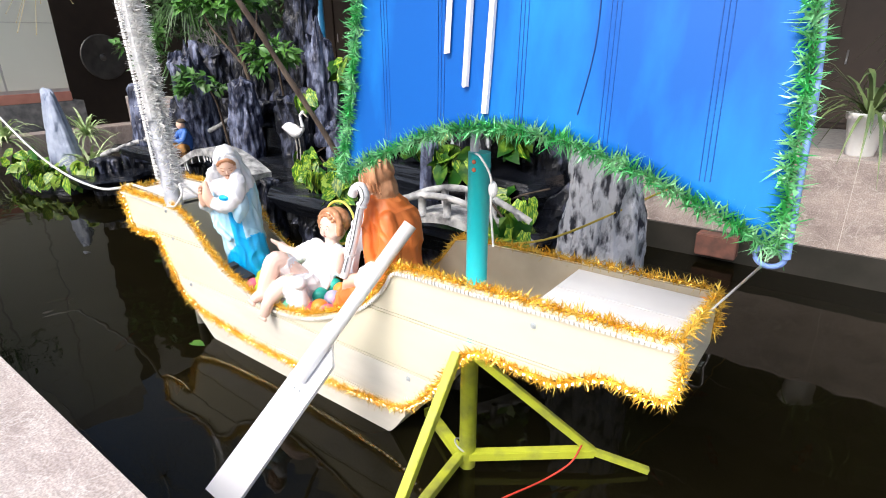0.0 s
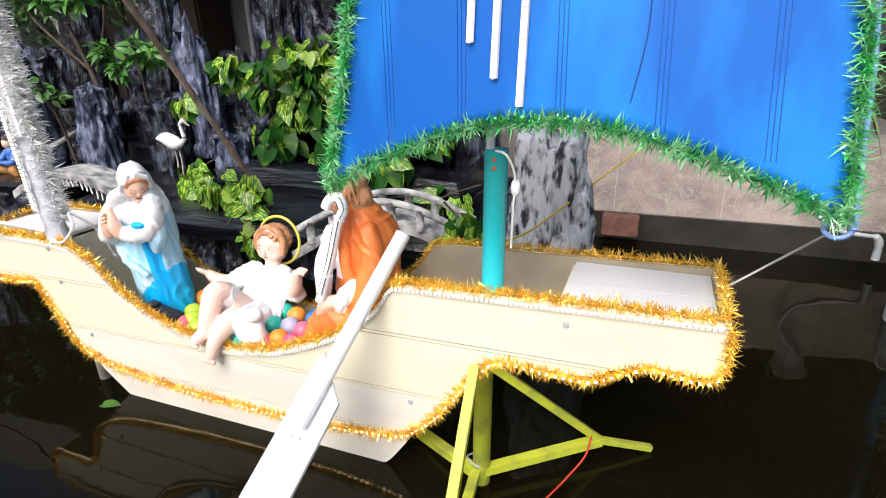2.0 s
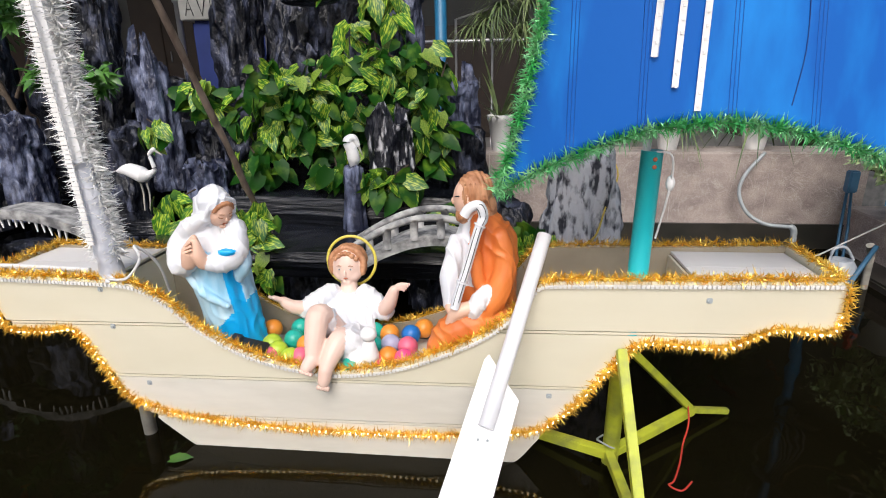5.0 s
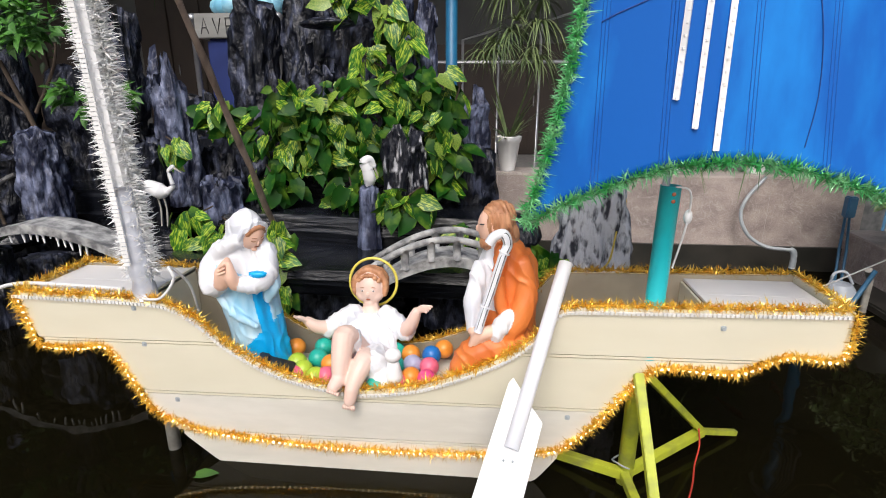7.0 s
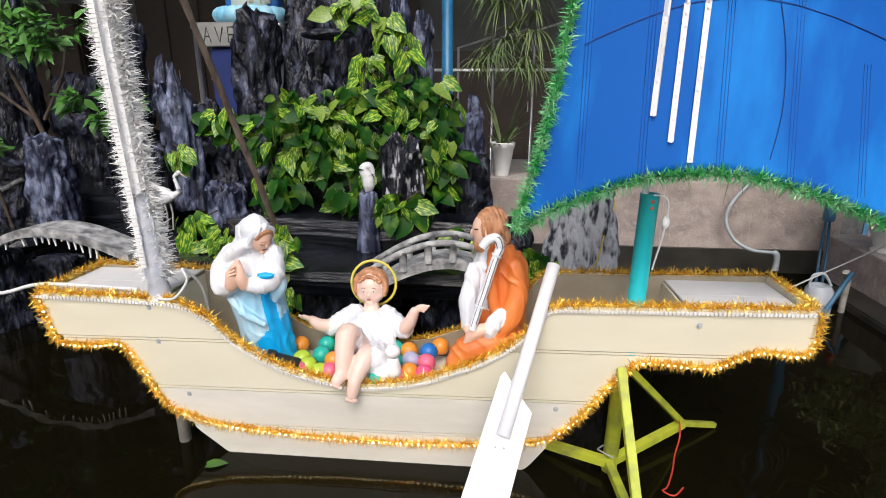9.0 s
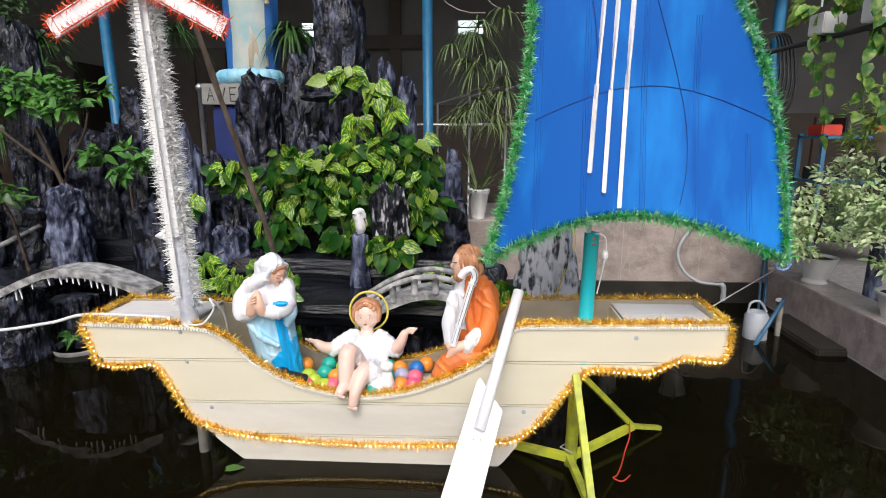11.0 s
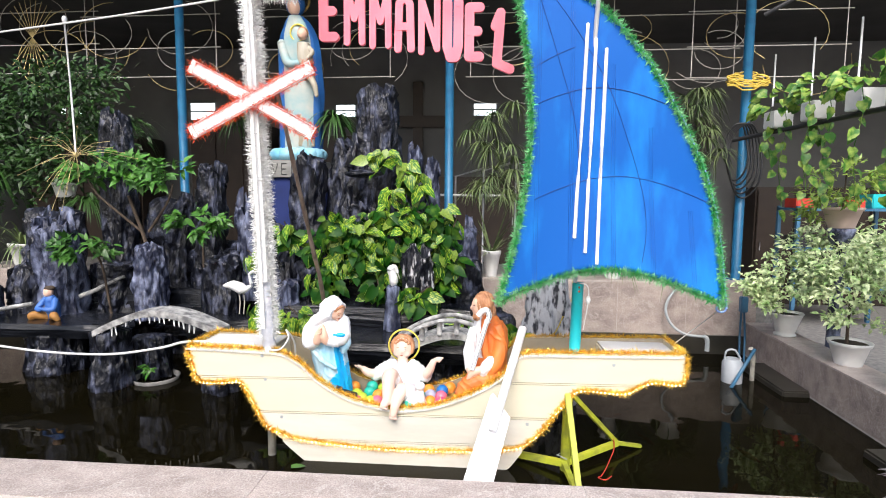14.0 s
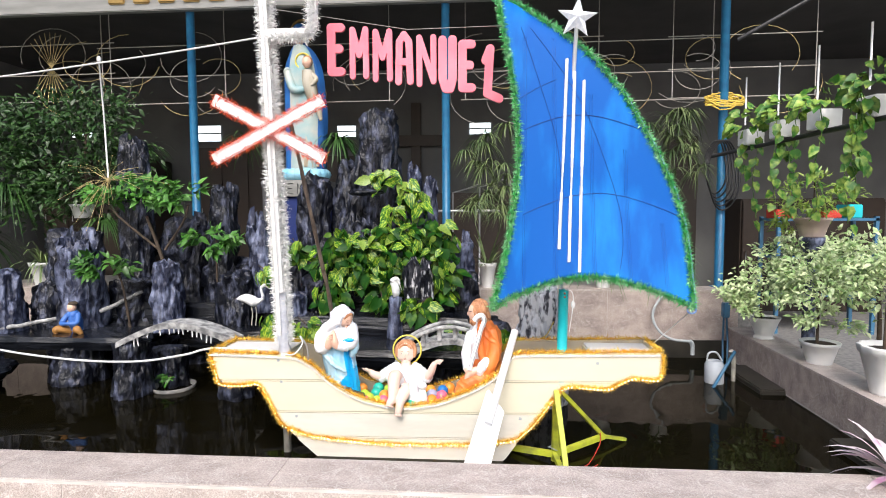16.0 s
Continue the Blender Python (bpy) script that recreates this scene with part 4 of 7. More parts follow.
# three light bars
for a, b in (((-0.704, 2.235), (-0.743, 1.215)), ((-0.663, 2.165), (-0.69, 1.145)), ((-0.612, 2.12), (-0.634, 1.09))):
    bm = bmesh.new()
    line = [x_on_sail(a[0] + (b[0] - a[0]) * k / 20, a[1] + (b[1] - a[1]) * k / 20) + Vector((0, -0.006, 0)) for k in range(21)]
    for p, q in zip(line, line[1:]):
        m = Matrix.Translation(p) @ (q - p).to_track_quat("Z", "Y").to_matrix().to_4x4()
        box(bm, -0.0075, 0.0075, -0.004, 0.004, 0, (q - p).length, m)
    led_beads(bm, line, 0.03, (0.003, 0.002, 0.003), (0, -0.005, 0))
    part("light_bar", bm, M["led"], sail, "white rigid light bar")
edge = [sail_at(k / 40, 0) for k in range(41)]
edges = [edge, [sail_at(0, k / 40) for k in range(41)], [sail_at(1, k / 40) for k in range(41)]]
for e in edges:
    bm = bmesh.new()
    tinsel(bm, [p + Vector((0, -0.006, 0)) for p in e], 0.036, 2400, 0.0015, rng, lean=0.6)
    part("tinsel_garland", bm, M["greentin"], sail, "green and silver tinsel garland")
bm = bmesh.new()
tube(bm, [p + Vector((0.014, 0, -0.012)) for p in edges[2]], 0.006, 6)
loop = [edges[2][0] + Vector((0.01 + 0.022 * math.cos(a) - 0.02, 0, -0.012 + 0.018 * math.sin(a))) for a in [k * math.pi / 10 for k in range(21)]]
tube(bm, loop, 0.005, 6)
part("light_rope", bm, mat("pale_blue_rope", (0.25, 0.4, 0.85), rough=0.3), sail, "pale blue light rope")
bm = bmesh.new()
tube(bm, [(-0.716, 1.135, 0.44), (-0.705, 1.135, 0.985)], 0.028, 20, cap=True)
mast = part("mast", bm, M["teal"], sail, "teal painted pipe mast")
bm = bmesh.new()
tube(bm, [(-0.72, 1.135, 0.98), (-0.69, 1.12, 1.7), (-0.656, 1.1, 2.4)], 0.011, 10)
part("upper_mast", bm, M["white"], sail, "thin white upper pole")
for z in (0.945, 0.965):
    bm = bmesh.new()
    blob(bm, (-0.703, 1.107, z), (0.006, 0.003, 0.006), sub=2)
    part("rust_bolt", bm, M["rust"], sail)
bm = bmesh.new()
tube(bm, spline([(-0.70, 1.11, 0.985), (-0.67, 1.09, 0.98), (-0.655, 1.11, 0.93), (-0.66, 1.12, 0.85), (-0.67, 1.15, 0.74)], 24), 0.003, 6)
blob(bm, (-0.655, 1.12, 0.90), (0.012, 0.012, 0.022), sub=2)
part("mast_cable", bm, M["wire"], sail)
star = thing("star", (-0.656, 1.1, 2.38), "silver-white five-pointed star on the mast top", "star")
bm = bmesh.new()
ctr = Vector((-0.655, 1.09, 2.445))
ring = []
for k in range(10):
    rr = 0.112 if k % 2 == 0 else 0.046
    a = math.pi / 2 + k * math.pi / 5 - 0.1
    ring.append(bm.verts.new(ctr + Vector((rr * math.cos(a), 0, rr * math.sin(a)))))
fr, bk = bm.verts.new(ctr + Vector((0, -0.03, 0))), bm.verts.new(ctr + Vector((0, 0.03, 0)))
for k in range(10):
    bm.faces.new((ring[k], ring[(k + 1) % 10], fr))
    bm.faces.new((ring[(k + 1) % 10], ring[k], bk))
part("star_body", bm, M["star"], star)
guy = bmesh.new()
tube(guy, [(-0.045, 1.035, 0.89), (-0.165, 1.3, 0.64)], 0.0025, 6)
tagged(part("guy_line", guy, M["wire"], None), "white twisted cord from the sail corner to the stern", "cord")
from mathutils.bvhtree import BVHTree


# ---- bow mast with the cross-shaped sign ----
rng = random.Random(21)
bowmast = thing("bow_mast", (-2.31, 1.13, 0.6), "white mast wrapped in silver tinsel with a red-edged crossed sign", "mast")
MB, MT = Vector((-2.312, 1.135, 0.6)), Vector((-2.372, 1.09, 2.85))


def mast_at(z):
    return MB.lerp(MT, (z - MB.z) / (MT.z - MB.z))


def board(bm, a, b, w, d):
    """A flat board between two points: w across in the picture plane, d deep."""
    a, b = Vector(a), Vector(b)
    ax = (b - a).normalized()
    dep = Vector((0, 1, 0))
    wid = ax.cross(dep).normalized()
    dep = wid.cross(ax)
    vs = []
    for p in (a, b):
        for s, t in ((-1, -1), (1, -1), (1, 1), (-1, 1)):
            vs.append(bm.verts.new(p + wid * s * w / 2 + dep * t * d / 2))
    for f in ((0, 1, 2, 3), (7, 6, 5, 4), (0, 4, 5, 1), (1, 5, 6, 2), (2, 6, 7, 3), (3, 7, 4, 0)):
        bm.faces.new([vs[i] for i in f])
    bmesh.ops.recalc_face_normals(bm, faces=bm.faces[:])


bm = bmesh.new()
board(bm, mast_at(0.95), MT, 0.038, 0.045)
part("mast_pole", bm, M["white"], bowmast)
bm = bmesh.new()
rings = [mast_at(0.59 + 0.37 * k / 12) for k in range(13)]
tube(bm, rings, [0.036 - 0.0006 * k + 0.003 * math.sin(k * 2.3) for k in range(13)], 14)
part("foil_wrap", bm, M["foil"], bowmast, "crumpled silver foil wrapping")
bm = bmesh.new()
led_beads(bm, [mast_at(0.72) + Vector((-0.006, -0.042, 0)), mast_at(2.85) + Vector((-0.006, -0.034, 0))], 0.013, (0.010, 0.002, 0.005))
part("led_strip", bm, M["led"], bowmast, "white light strip")
for sx, sy in ((-0.028, -0.002), (0.028, -0.002), (-0.024, 0.024), (0.024, 0.024)):
    bm = bmesh.new()
    tinsel(bm, [mast_at(0.66) + Vector((sx, sy, 0)), MT + Vector((sx, sy, 0))], 0.041, 2600, 0.0019, rng, lean=0.35)
    part("tinsel_garland", bm, M["whitetin"], bowmast, "silver-white tinsel garland")
# loop at the top
LOOP = [mast_at(2.41) + Vector((0.02, -0.005, 0)), Vector((-2.115, 1.1, 2.41)), Vector((-2.095, 1.1, 2.46)), Vector((-2.09, 1.1, 2.8)), Vector((-2.37, 1.09, 2.83))]
bm = bmesh.new()
for a, b in zip(LOOP, LOOP[1:]):
    board(bm, a, b, 0.05, 0.035)
part("loop_board", bm, M["white"], bowmast)
bm = bmesh.new()
tinsel(bm, [p + Vector((0, -0.01, -0.02)) for p in LOOP], 0.05, 4200, 0.002, rng)
part("tinsel_garland", bm, M["whitetin"], bowmast, "silver-white tinsel garland")
# crossed boards
for a, b in (((-2.652, 1.055, 2.05), (-2.03, 1.055, 1.715)), ((-2.655, 1.045, 1.715), (-2.03, 1.045, 2.035))):
    a, b = Vector(a), Vector(b)
    bm = bmesh.new()
    board(bm, a, b, 0.066, 0.012)
    arm = part("cross_board", bm, M["white"], bowmast, "white crossed board")
    d = (b - a).normalized()
    n = d.cross(Vector((0, 1, 0))).normalized()
    bm = bmesh.new()
    loop = [a + n * 0.03, b + n * 0.03, b - n * 0.03, a - n * 0.03, a + n * 0.03]
    tinsel(bm, [p + Vector((0, -0.002, 0)) for p in loop], 0.030, 1300, 0.0012, rng)
    part("tinsel_edge", bm, M["redtin"], arm, "red tinsel edging")
    bm = bmesh.new()
    tube(bm, [p * 0.92 + (a + b) / 2 * 0.08 + Vector((0, -0.008, 0)) for p in loop], 0.0016, 4)
    part("edge_line", bm, M["redtin"], arm)
bm = bmesh.new()
tube(bm, spline([(-2.30, 1.1, 0.60), (-2.24, 1.1, 0.605), (-2.20, 1.12, 0.66), (-2.215, 1.13, 0.70), (-2.2, 1.2, 0.62), (-2.21, 1.25, 0.5)], 30), 0.005, 6)
part("loose_cable", bm, M["wire"], bowmast)

# cables and hanging light strings
bm = bmesh.new()
tube(bm, spline([(-5.6, 1.3, 1.0), (-5.05, 1.28, 0.80), (-4.4, 1.26, 0.60), (-3.8, 1.22, 0.525), (-3.3, 1.2, 0.515), (-2.95, 1.17, 0.57), (-2.76, 1.16, 0.615), (-2.4, 1.15, 0.612)], 60), 0.007, 8)
tagged(part("white_cable", bm, M["wire"], None), "white electric cable slung over the water to the bow", "cable")
bm = bmesh.new()
tube(bm, spline([(-6.4, 1.3, 2.12), (-5.0, 1.25, 2.19), (-4.05, 1.2, 2.245), (-3.42, 1.2, 2.31), (-2.9, 1.15, 2.35), (-2.37, 1.1, 2.40)], 50), 0.005, 6)
wire = tagged(part("overhead_cable", bm, M["wire"], None), "thin white overhead cable tied to the mast", "cable")
fw = thing("starburst_light", (-3.42, 1.2, 2.3), "hanging gold starburst light of thin wires on a white cord", "light")
bm = bmesh.new()
tube(bm, [(-3.42, 1.2, 2.31), (-3.405, 1.2, 2.0), (-3.395, 1.2, 1.63)], 0.005, 6)
blob(bm, (-3.42, 1.2, 2.33), (0.012, 0.012, 0.02), sub=2)
part("cord", bm, M["wire"], fw)
bm = bmesh.new()
blob(bm, (-3.395, 1.2, 1.62), (0.014, 0.014, 0.014), sub=2)
for _ in range(34):
    d = rand_dir(rng, (-0.9, 0.8))
    L = rng.uniform(0.14, 0.34)
    c = Vector((-3.395, 1.2, 1.62))
    tube(bm, [c, c + d * L * 0.5 + Vector((0, 0, 0.01)), c + d * L - Vector((0, 0, 0.03))], 0.0012, 4)
    blob(bm, c + d * L - Vector((0, 0, 0.03)), (0.0035, 0.0035, 0.0035), sub=1)
part("wire_burst", bm, M["goldwire"], fw, "thin gold wires")

# ---- hanging pink letters ----
banner = thing("letter_sign", (-1.6, 1.35, 2.1), "pink block letters hung in a bent row above the boat", "sign")
CELL = {
    "E": [[(0, 0), (0, 1)], [(0, 1), (0.8, 1)], [(0, 0.52), (0.65, 0.52)], [(0, 0), (0.8, 0)]],
    "M": [[(0, 0), (0.02, 1)], [(0.02, 1), (0.5, 0.45)], [(0.5, 0.45), (0.98, 1)], [(0.98, 1), (1, 0)]],
    "A": [[(0, 0), (0.1, 0.85)], [(0.1, 0.85), (0.5, 1)], [(0.5, 1), (0.9, 0.85)], [(0.9, 0.85), (1, 0)], [(0.08, 0.42), (0.92, 0.42)]],
    "N": [[(0, 0), (0, 1)], [(0, 1), (1, 0.05)], [(1, 0.05), (1, 1)]],
    "U": [[(0, 1), (0, 0.2)], [(0, 0.2), (0.3, 0)], [(0.3, 0), (0.75, 0)], [(0.75, 0), (1, 0.2)], [(1, 0.2), (1, 1)]],
    "L": [[(0.25, 0.75), (0.5, 1)], [(0.5, 1), (0.35, 0)], [(0.35, 0), (1, -0.12)]],
}
ends = [(-2.06, -1.985, 2.52, 2.262), (-1.932, -1.85, 2.505, 2.232), (-1.793, -1.707, 2.488, 2.213), (-1.656, -1.585, 2.468, 2.195), (-1.53, -1.446, 2.448, 2.178), (-1.392, -1.333, 2.43, 2.148), (-1.275, -1.208, 2.402, 2.15), (-1.165, -1.06, 2.372, 2.115)]
for ch, (xa, xb, zt, zb) in zip("EMMANUEL", ends):
    bm = bmesh.new()
    for a, b in CELL[ch]:
        pa = Vector((xa + (xb - xa) * a[0], 1.35, zb + (zt - zb) * a[1]))
        pb = Vector((xa + (xb - xa) * b[0], 1.35, zb + (zt - zb) * b[1]))
        dep = 0.02 + 0.00004 * len(bm.faces)
        sw = 0.034 if ch in "MN" else (0.04 if ch == "A" else 0.05)
        board(bm, pa, pb, sw, dep)
        for q, e in ((pa, 0.0003), (pb, 0.0006)):
            tube(bm, [q - Vector((0, dep / 2 + e, 0)), q + Vector((0, dep / 2 + e, 0))], sw / 2, 14)
    part("letter_" + ch.lower(), bm, M["pink"], banner, "pink foam letter")
bm = bmesh.new()
tube(bm, [(-2.35, 1.12, 2.56), (-1.6, 1.355, 2.50), (-1.03, 1.1, 2.42)], 0.002, 5)
part("hanging_wire", bm, M["thinwire"], banner)

# ---- figures in the boat: each one plain mesh ----


def limb(bm, pts, radii, mi, seg=14):
    line = spline(pts, max(8, len(pts) * 5))
    n = len(line)
    rr = []
    for k in range(n):
        s = k / (n - 1) * (len(radii) - 1)
        i = min(int(s), len(radii) - 2)
        rr.append(radii[i] + (radii[i + 1] - radii[i]) * (s - i))
    tube(bm, line, rr, seg, mi)
    blob(bm, line[0], (rr[0],) * 3, mi, 2)
    blob(bm, line[-1], (rr[-1],) * 3, mi, 2)


def cloth(bm, levels, mi, seg=40, fold=0.07, folds=9, phase=0.0, rows=5):
    """A draped body: levels are (x, y, z, rx, ry) from below up, with vertical folds."""
    pts = [Vector((*l[:3],)) for l in levels]
    n = len(levels) * rows
    ctr = spline(pts, n)
    siz = spline([(l[3], l[4], 0) for l in levels], n)
    rings = []
    for k in range(n):
        ring = []
        for i in range(seg):
            a = 2 * math.pi * i / seg
            f = 1 + 1.5 * fold * (abs(math.sin(folds * a / 2 + phase + k * 0.45 / rows + 0.8 * noise.noise(Vector((math.cos(a), math.sin(a), k * 0.6 / rows + phase))))) - 0.6) + 0.04 * noise.noise(Vector((math.cos(a) * 2, math.sin(a) * 2, k * 1.25 / rows + phase)))
            ring.append(bm.verts.new(ctr[k] + Vector((math.cos(a) * siz[k].x * f, math.sin(a) * siz[k].y * f, 0))))
        rings.append(ring)
    for k, (a, b) in enumerate(zip(rings, rings[1:])):
        for i in range(seg):
            f = bm.faces.new((a[i], a[(i + 1) % seg], b[(i + 1) % seg], b[i]))
            f.material_index = mi(k / n, 2 * math.pi * i / seg) if callable(mi) else mi
            f.smooth = True
    bm.faces.new(rings[0][::-1]).material_index = mi if not callable(mi) else mi(0, 0)
    bm.faces.new(rings[-1]).material_index = mi if not callable(mi) else mi(0.99, 0)


def sculpt(bm, voxel, folds, amp=0.004):
    """Melts overlapping forms into one skin, keeps small features, and carves folds into the cloth."""
    small, seen = [], set()
    for f0 in bm.faces:
        if f0 in seen:
            continue
        island, todo = [], [f0]
        seen.add(f0)
        while todo:
            f = todo.pop()
            island.append(f)
            for e in f.edges:
                for g in e.link_faces:
                    if g not in seen:
                        seen.add(g)
                        todo.append(g)
        vs = {v for f in island for v in f.verts}
        if max(max(v.co[k] for v in vs) - min(v.co[k] for v in vs) for k in range(3)) < 0.03:
            small.extend(island)
    fine = bm.copy()
    bm.faces.index_update()
    marks = {f.index for f in small}
    fine.faces.ensure_lookup_table()
    bmesh.ops.delete(fine, geom=[f for i, f in enumerate(fine.faces) if i not in marks], context="FACES")
    bmesh.ops.delete(bm, geom=small, context="FACES")
    bm.faces.ensure_lookup_table()
    near = BVHTree.FromBMesh(bm)
    me = bpy.data.meshes.new("clay")
    bm.to_mesh(me)
    ob = bpy.data.objects.new("clay", me)
    bpy.context.scene.collection.objects.link(ob)
    md = ob.modifiers.new("melt", "REMESH")
    md.mode = "VOXEL"
    md.voxel_size = voxel
    skin = bpy.data.meshes.new_from_object(ob.evaluated_get(bpy.context.evaluated_depsgraph_get()))
    bpy.data.objects.remove(ob)
    out = bmesh.new()
    out.from_mesh(skin)
    for f in out.faces:
        hit = near.find_nearest(f.calc_center_median())
        f.material_index = bm.faces[hit[2]].material_index if hit[2] is not None else 0
        f.smooth = True
    for _ in range(2):
        bmesh.ops.smooth_vert(out, verts=out.verts, factor=0.5, use_axis_x=True, use_axis_y=True, use_axis_z=True)
    out.normal_update()
    for v in out.verts:
        mi = v.link_faces[0].material_index if v.link_faces else -1
        if mi in folds:
            p, w = v.co, folds[mi]
            ph = w * (p.x + 0.5 * p.y + 0.25 * p.z) + 5 * noise.noise(p * 7) + 2 * noise.noise(p * 18)
            v.co = p + v.normal * amp * (1 - 2 * abs(math.sin(ph)) ** 0.7) * (0.4 + abs(noise.noise(p * 11)) * 1.6)
    for d in (skin, me):
        bpy.data.meshes.remove(d)
    extra = bpy.data.meshes.new("features")
    fine.to_mesh(extra)
    fine.free()
    out.from_mesh(extra)
    bpy.data.meshes.remove(extra)
    bm.free()
    return out


# kneeling figure with a white veil and blue robe, turned towards the middle
bm = bmesh.new()


def robe_paint(k, a):
    hem = 0.24 + 0.10 * math.cos(a)
    if k < hem or (k < 0.58 and 5.25 < a < 5.75):
        return 4
    return 1 if k < 0.60 + 0.05 * math.sin(a * 2) else 0


cloth(bm, [(-1.985, 1.262, 0.235, 0.104, 0.094), (-1.99, 1.26, 0.34, 0.094, 0.088), (-2.005, 1.26, 0.45, 0.094, 0.086), (-2.025, 1.26, 0.56, 0.10, 0.088), (-2.035, 1.26, 0.66, 0.106, 0.09), (-2.035, 1.26, 0.72, 0.096, 0.08), (-2.02, 1.255, 0.77, 0.066, 0.062), (-2.005, 1.245, 0.80, 0.045, 0.045)], robe_paint, seg=160, fold=0.035, folds=13, rows=16)
limb(bm, [(-2.09, 1.185, 0.585), (-2.03, 1.165, 0.53), (-1.965, 1.168, 0.49)], [0.016, 0.018, 0.010], 1)
# veil: hood, cape over the shoulders, hanging ends
turn = Matrix.Rotation(radians(58), 3, "Z") @ Matrix.Rotation(radians(26), 3, "X")
F = Vector((-1.968, 1.205, 0.795))


def face(x, y, z):
    return F + turn @ Vector((x, y, z))


blob(bm, face(0, 0.030, 0.014), (0.047, 0.054, 0.056), 0, 4, m=turn)
blob(bm, (-2.02, 1.25, 0.79), (0.055, 0.055, 0.065), 0, 4)
limb(bm, [face(0.046 * math.cos(a), -0.008 - 0.006 * math.sin(a), 0.056 * math.sin(a)) for a in [radians(-50 + 35 * k) for k in range(9)]], [0.009] * 5, 0, 10)
limb(bm, [face(-0.045, 0.0, -0.02), (-2.03, 1.185, 0.765), (-2.075, 1.20, 0.735), (-2.105, 1.22, 0.69)], [0.018, 0.026, 0.028, 0.028], 0)
limb(bm, [face(0.042, 0.004, -0.03), (-1.93, 1.215, 0.745), (-1.915, 1.21, 0.70)], [0.014, 0.026, 0.030], 0)
# sleeves and joined palms
limb(bm, [(-2.085, 1.23, 0.735), (-2.115, 1.20, 0.675), (-2.105, 1.175, 0.622), (-2.06, 1.15, 0.64)], [0.034, 0.038, 0.036, 0.028], 0)
limb(bm, [(-1.93, 1.22, 0.735), (-1.922, 1.19, 0.672), (-1.952, 1.162, 0.64), (-2.0, 1.148, 0.645)], [0.034, 0.038, 0.034, 0.026], 0)
limb(bm, [(-1.925, 1.215, 0.66), (-1.918, 1.205, 0.62), (-1.93, 1.20, 0.575)], [0.034, 0.034, 0.016], 1)
limb(bm, [(-2.052, 1.138, 0.645), (-2.042, 1.130, 0.685), (-2.02, 1.132, 0.728)], [0.023, 0.022, 0.010], 2)
limb(bm, [(-2.006, 1.138, 0.645), (-2.012, 1.128, 0.678), (-2.018, 1.132, 0.724)], [0.021, 0.021, 0.010], 2)
for q in range(3):
    limb(bm, [(-2.045 + 0.004 * q, 1.112, 0.685 + 0.012 * q), (-2.022, 1.11, 0.695 + 0.012 * q)], [0.004, 0.005], 2, 8)
blob(bm, (-1.932, 1.150, 0.678), (0.028, 0.012, 0.011), 4, 3)
# bowed face
blob(bm, face(0, -0.004, 0.002), (0.036, 0.040, 0.050), 2, 4, m=turn)
blob(bm, face(0, -0.030, -0.036), (0.012, 0.010, 0.009), 2, 3, m=turn)
blob(bm, face(0, -0.043, -0.006), (0.0048, 0.006, 0.011), 2, 2, m=turn)
limb(bm, [face(0.034 * math.cos(a), -0.018 - 0.010 * math.sin(a), 0.044 * math.sin(a)) for a in [radians(25 + 26 * k) for k in range(6)]], [0.006] * 3, 3, 8)
for sx in (-1, 1):
    limb(bm, [face(0.009 * sx, -0.0415, 0.003), face(0.016 * sx, -0.040, 0.001), face(0.022 * sx, -0.036, 0.003)], [0.0012, 0.0018, 0.0012], 3, 6)
    limb(bm, [face(0.008 * sx, -0.042, 0.014), face(0.022 * sx, -0.037, 0.014)], [0.0012, 0.001], 3, 6)
limb(bm, [face(-0.007, -0.040, -0.022), face(0.007, -0.040, -0.022)], [0.002, 0.002], 5, 6)
limb(bm, [face(0, 0.006, -0.04), face(0, 0.022, -0.085)], [0.022, 0.030], 2)
bm = sculpt(bm, 0.0036, {0: 70, 1: 80, 4: 60}, 0.0027)
tagged(part("kneeling_statue", bm, [M["veil"], M["veilblue"], M["skin"], M["hair"], M["blue"], M["rust"]], None), "kneeling painted statue in a white veil and blue robe, palms joined", "statue")

# seated figure in an orange cloak
bm = bmesh.new()


def seat_paint(k, a):
    return 1 if k > 0.40 and 2.5 < a < 4.55 else 0


cloth(bm, [(-1.15, 1.28, 0.235, 0.125, 0.10), (-1.15, 1.28, 0.36, 0.12, 0.10), (-1.15, 1.28, 0.46, 0.108, 0.095), (-1.148, 1.28, 0.56, 0.104, 0.092), (-1.145, 1.28, 0.65, 0.102, 0.09), (-1.142, 1.278, 0.72, 0.09, 0.082), (-1.155, 1.27, 0.765, 0.058, 0.06), (-1.165, 1.265, 0.79, 0.042, 0.042)], seat_paint, seg=60, fold=0.035, folds=11)
blob(bm, (-1.192, 1.25, 0.83), (0.05, 0.045, 0.064), 2, 4)
blob(bm, (-1.24, 1.247, 0.822), (0.008, 0.007, 0.012), 2, 2)
blob(bm, (-1.176, 1.256, 0.851), (0.055, 0.053, 0.060), 3, 4, 0.06, 9)
blob(bm, (-1.213, 1.247, 0.778), (0.024, 0.03, 0.028), 3, 3, 0.12, 9)
blob(bm, (-1.15, 1.262, 0.80), (0.04, 0.045, 0.05), 3, 3, 0.1, 8)
for k in range(5):
    limb(bm, [(-1.203 + 0.014 * k, 1.212, 0.878), (-1.206 + 0.016 * k, 1.207, 0.848), (-1.196 + 0.018 * k, 1.209, 0.80)], [0.004, 0.006, 0.004], 3, 8)
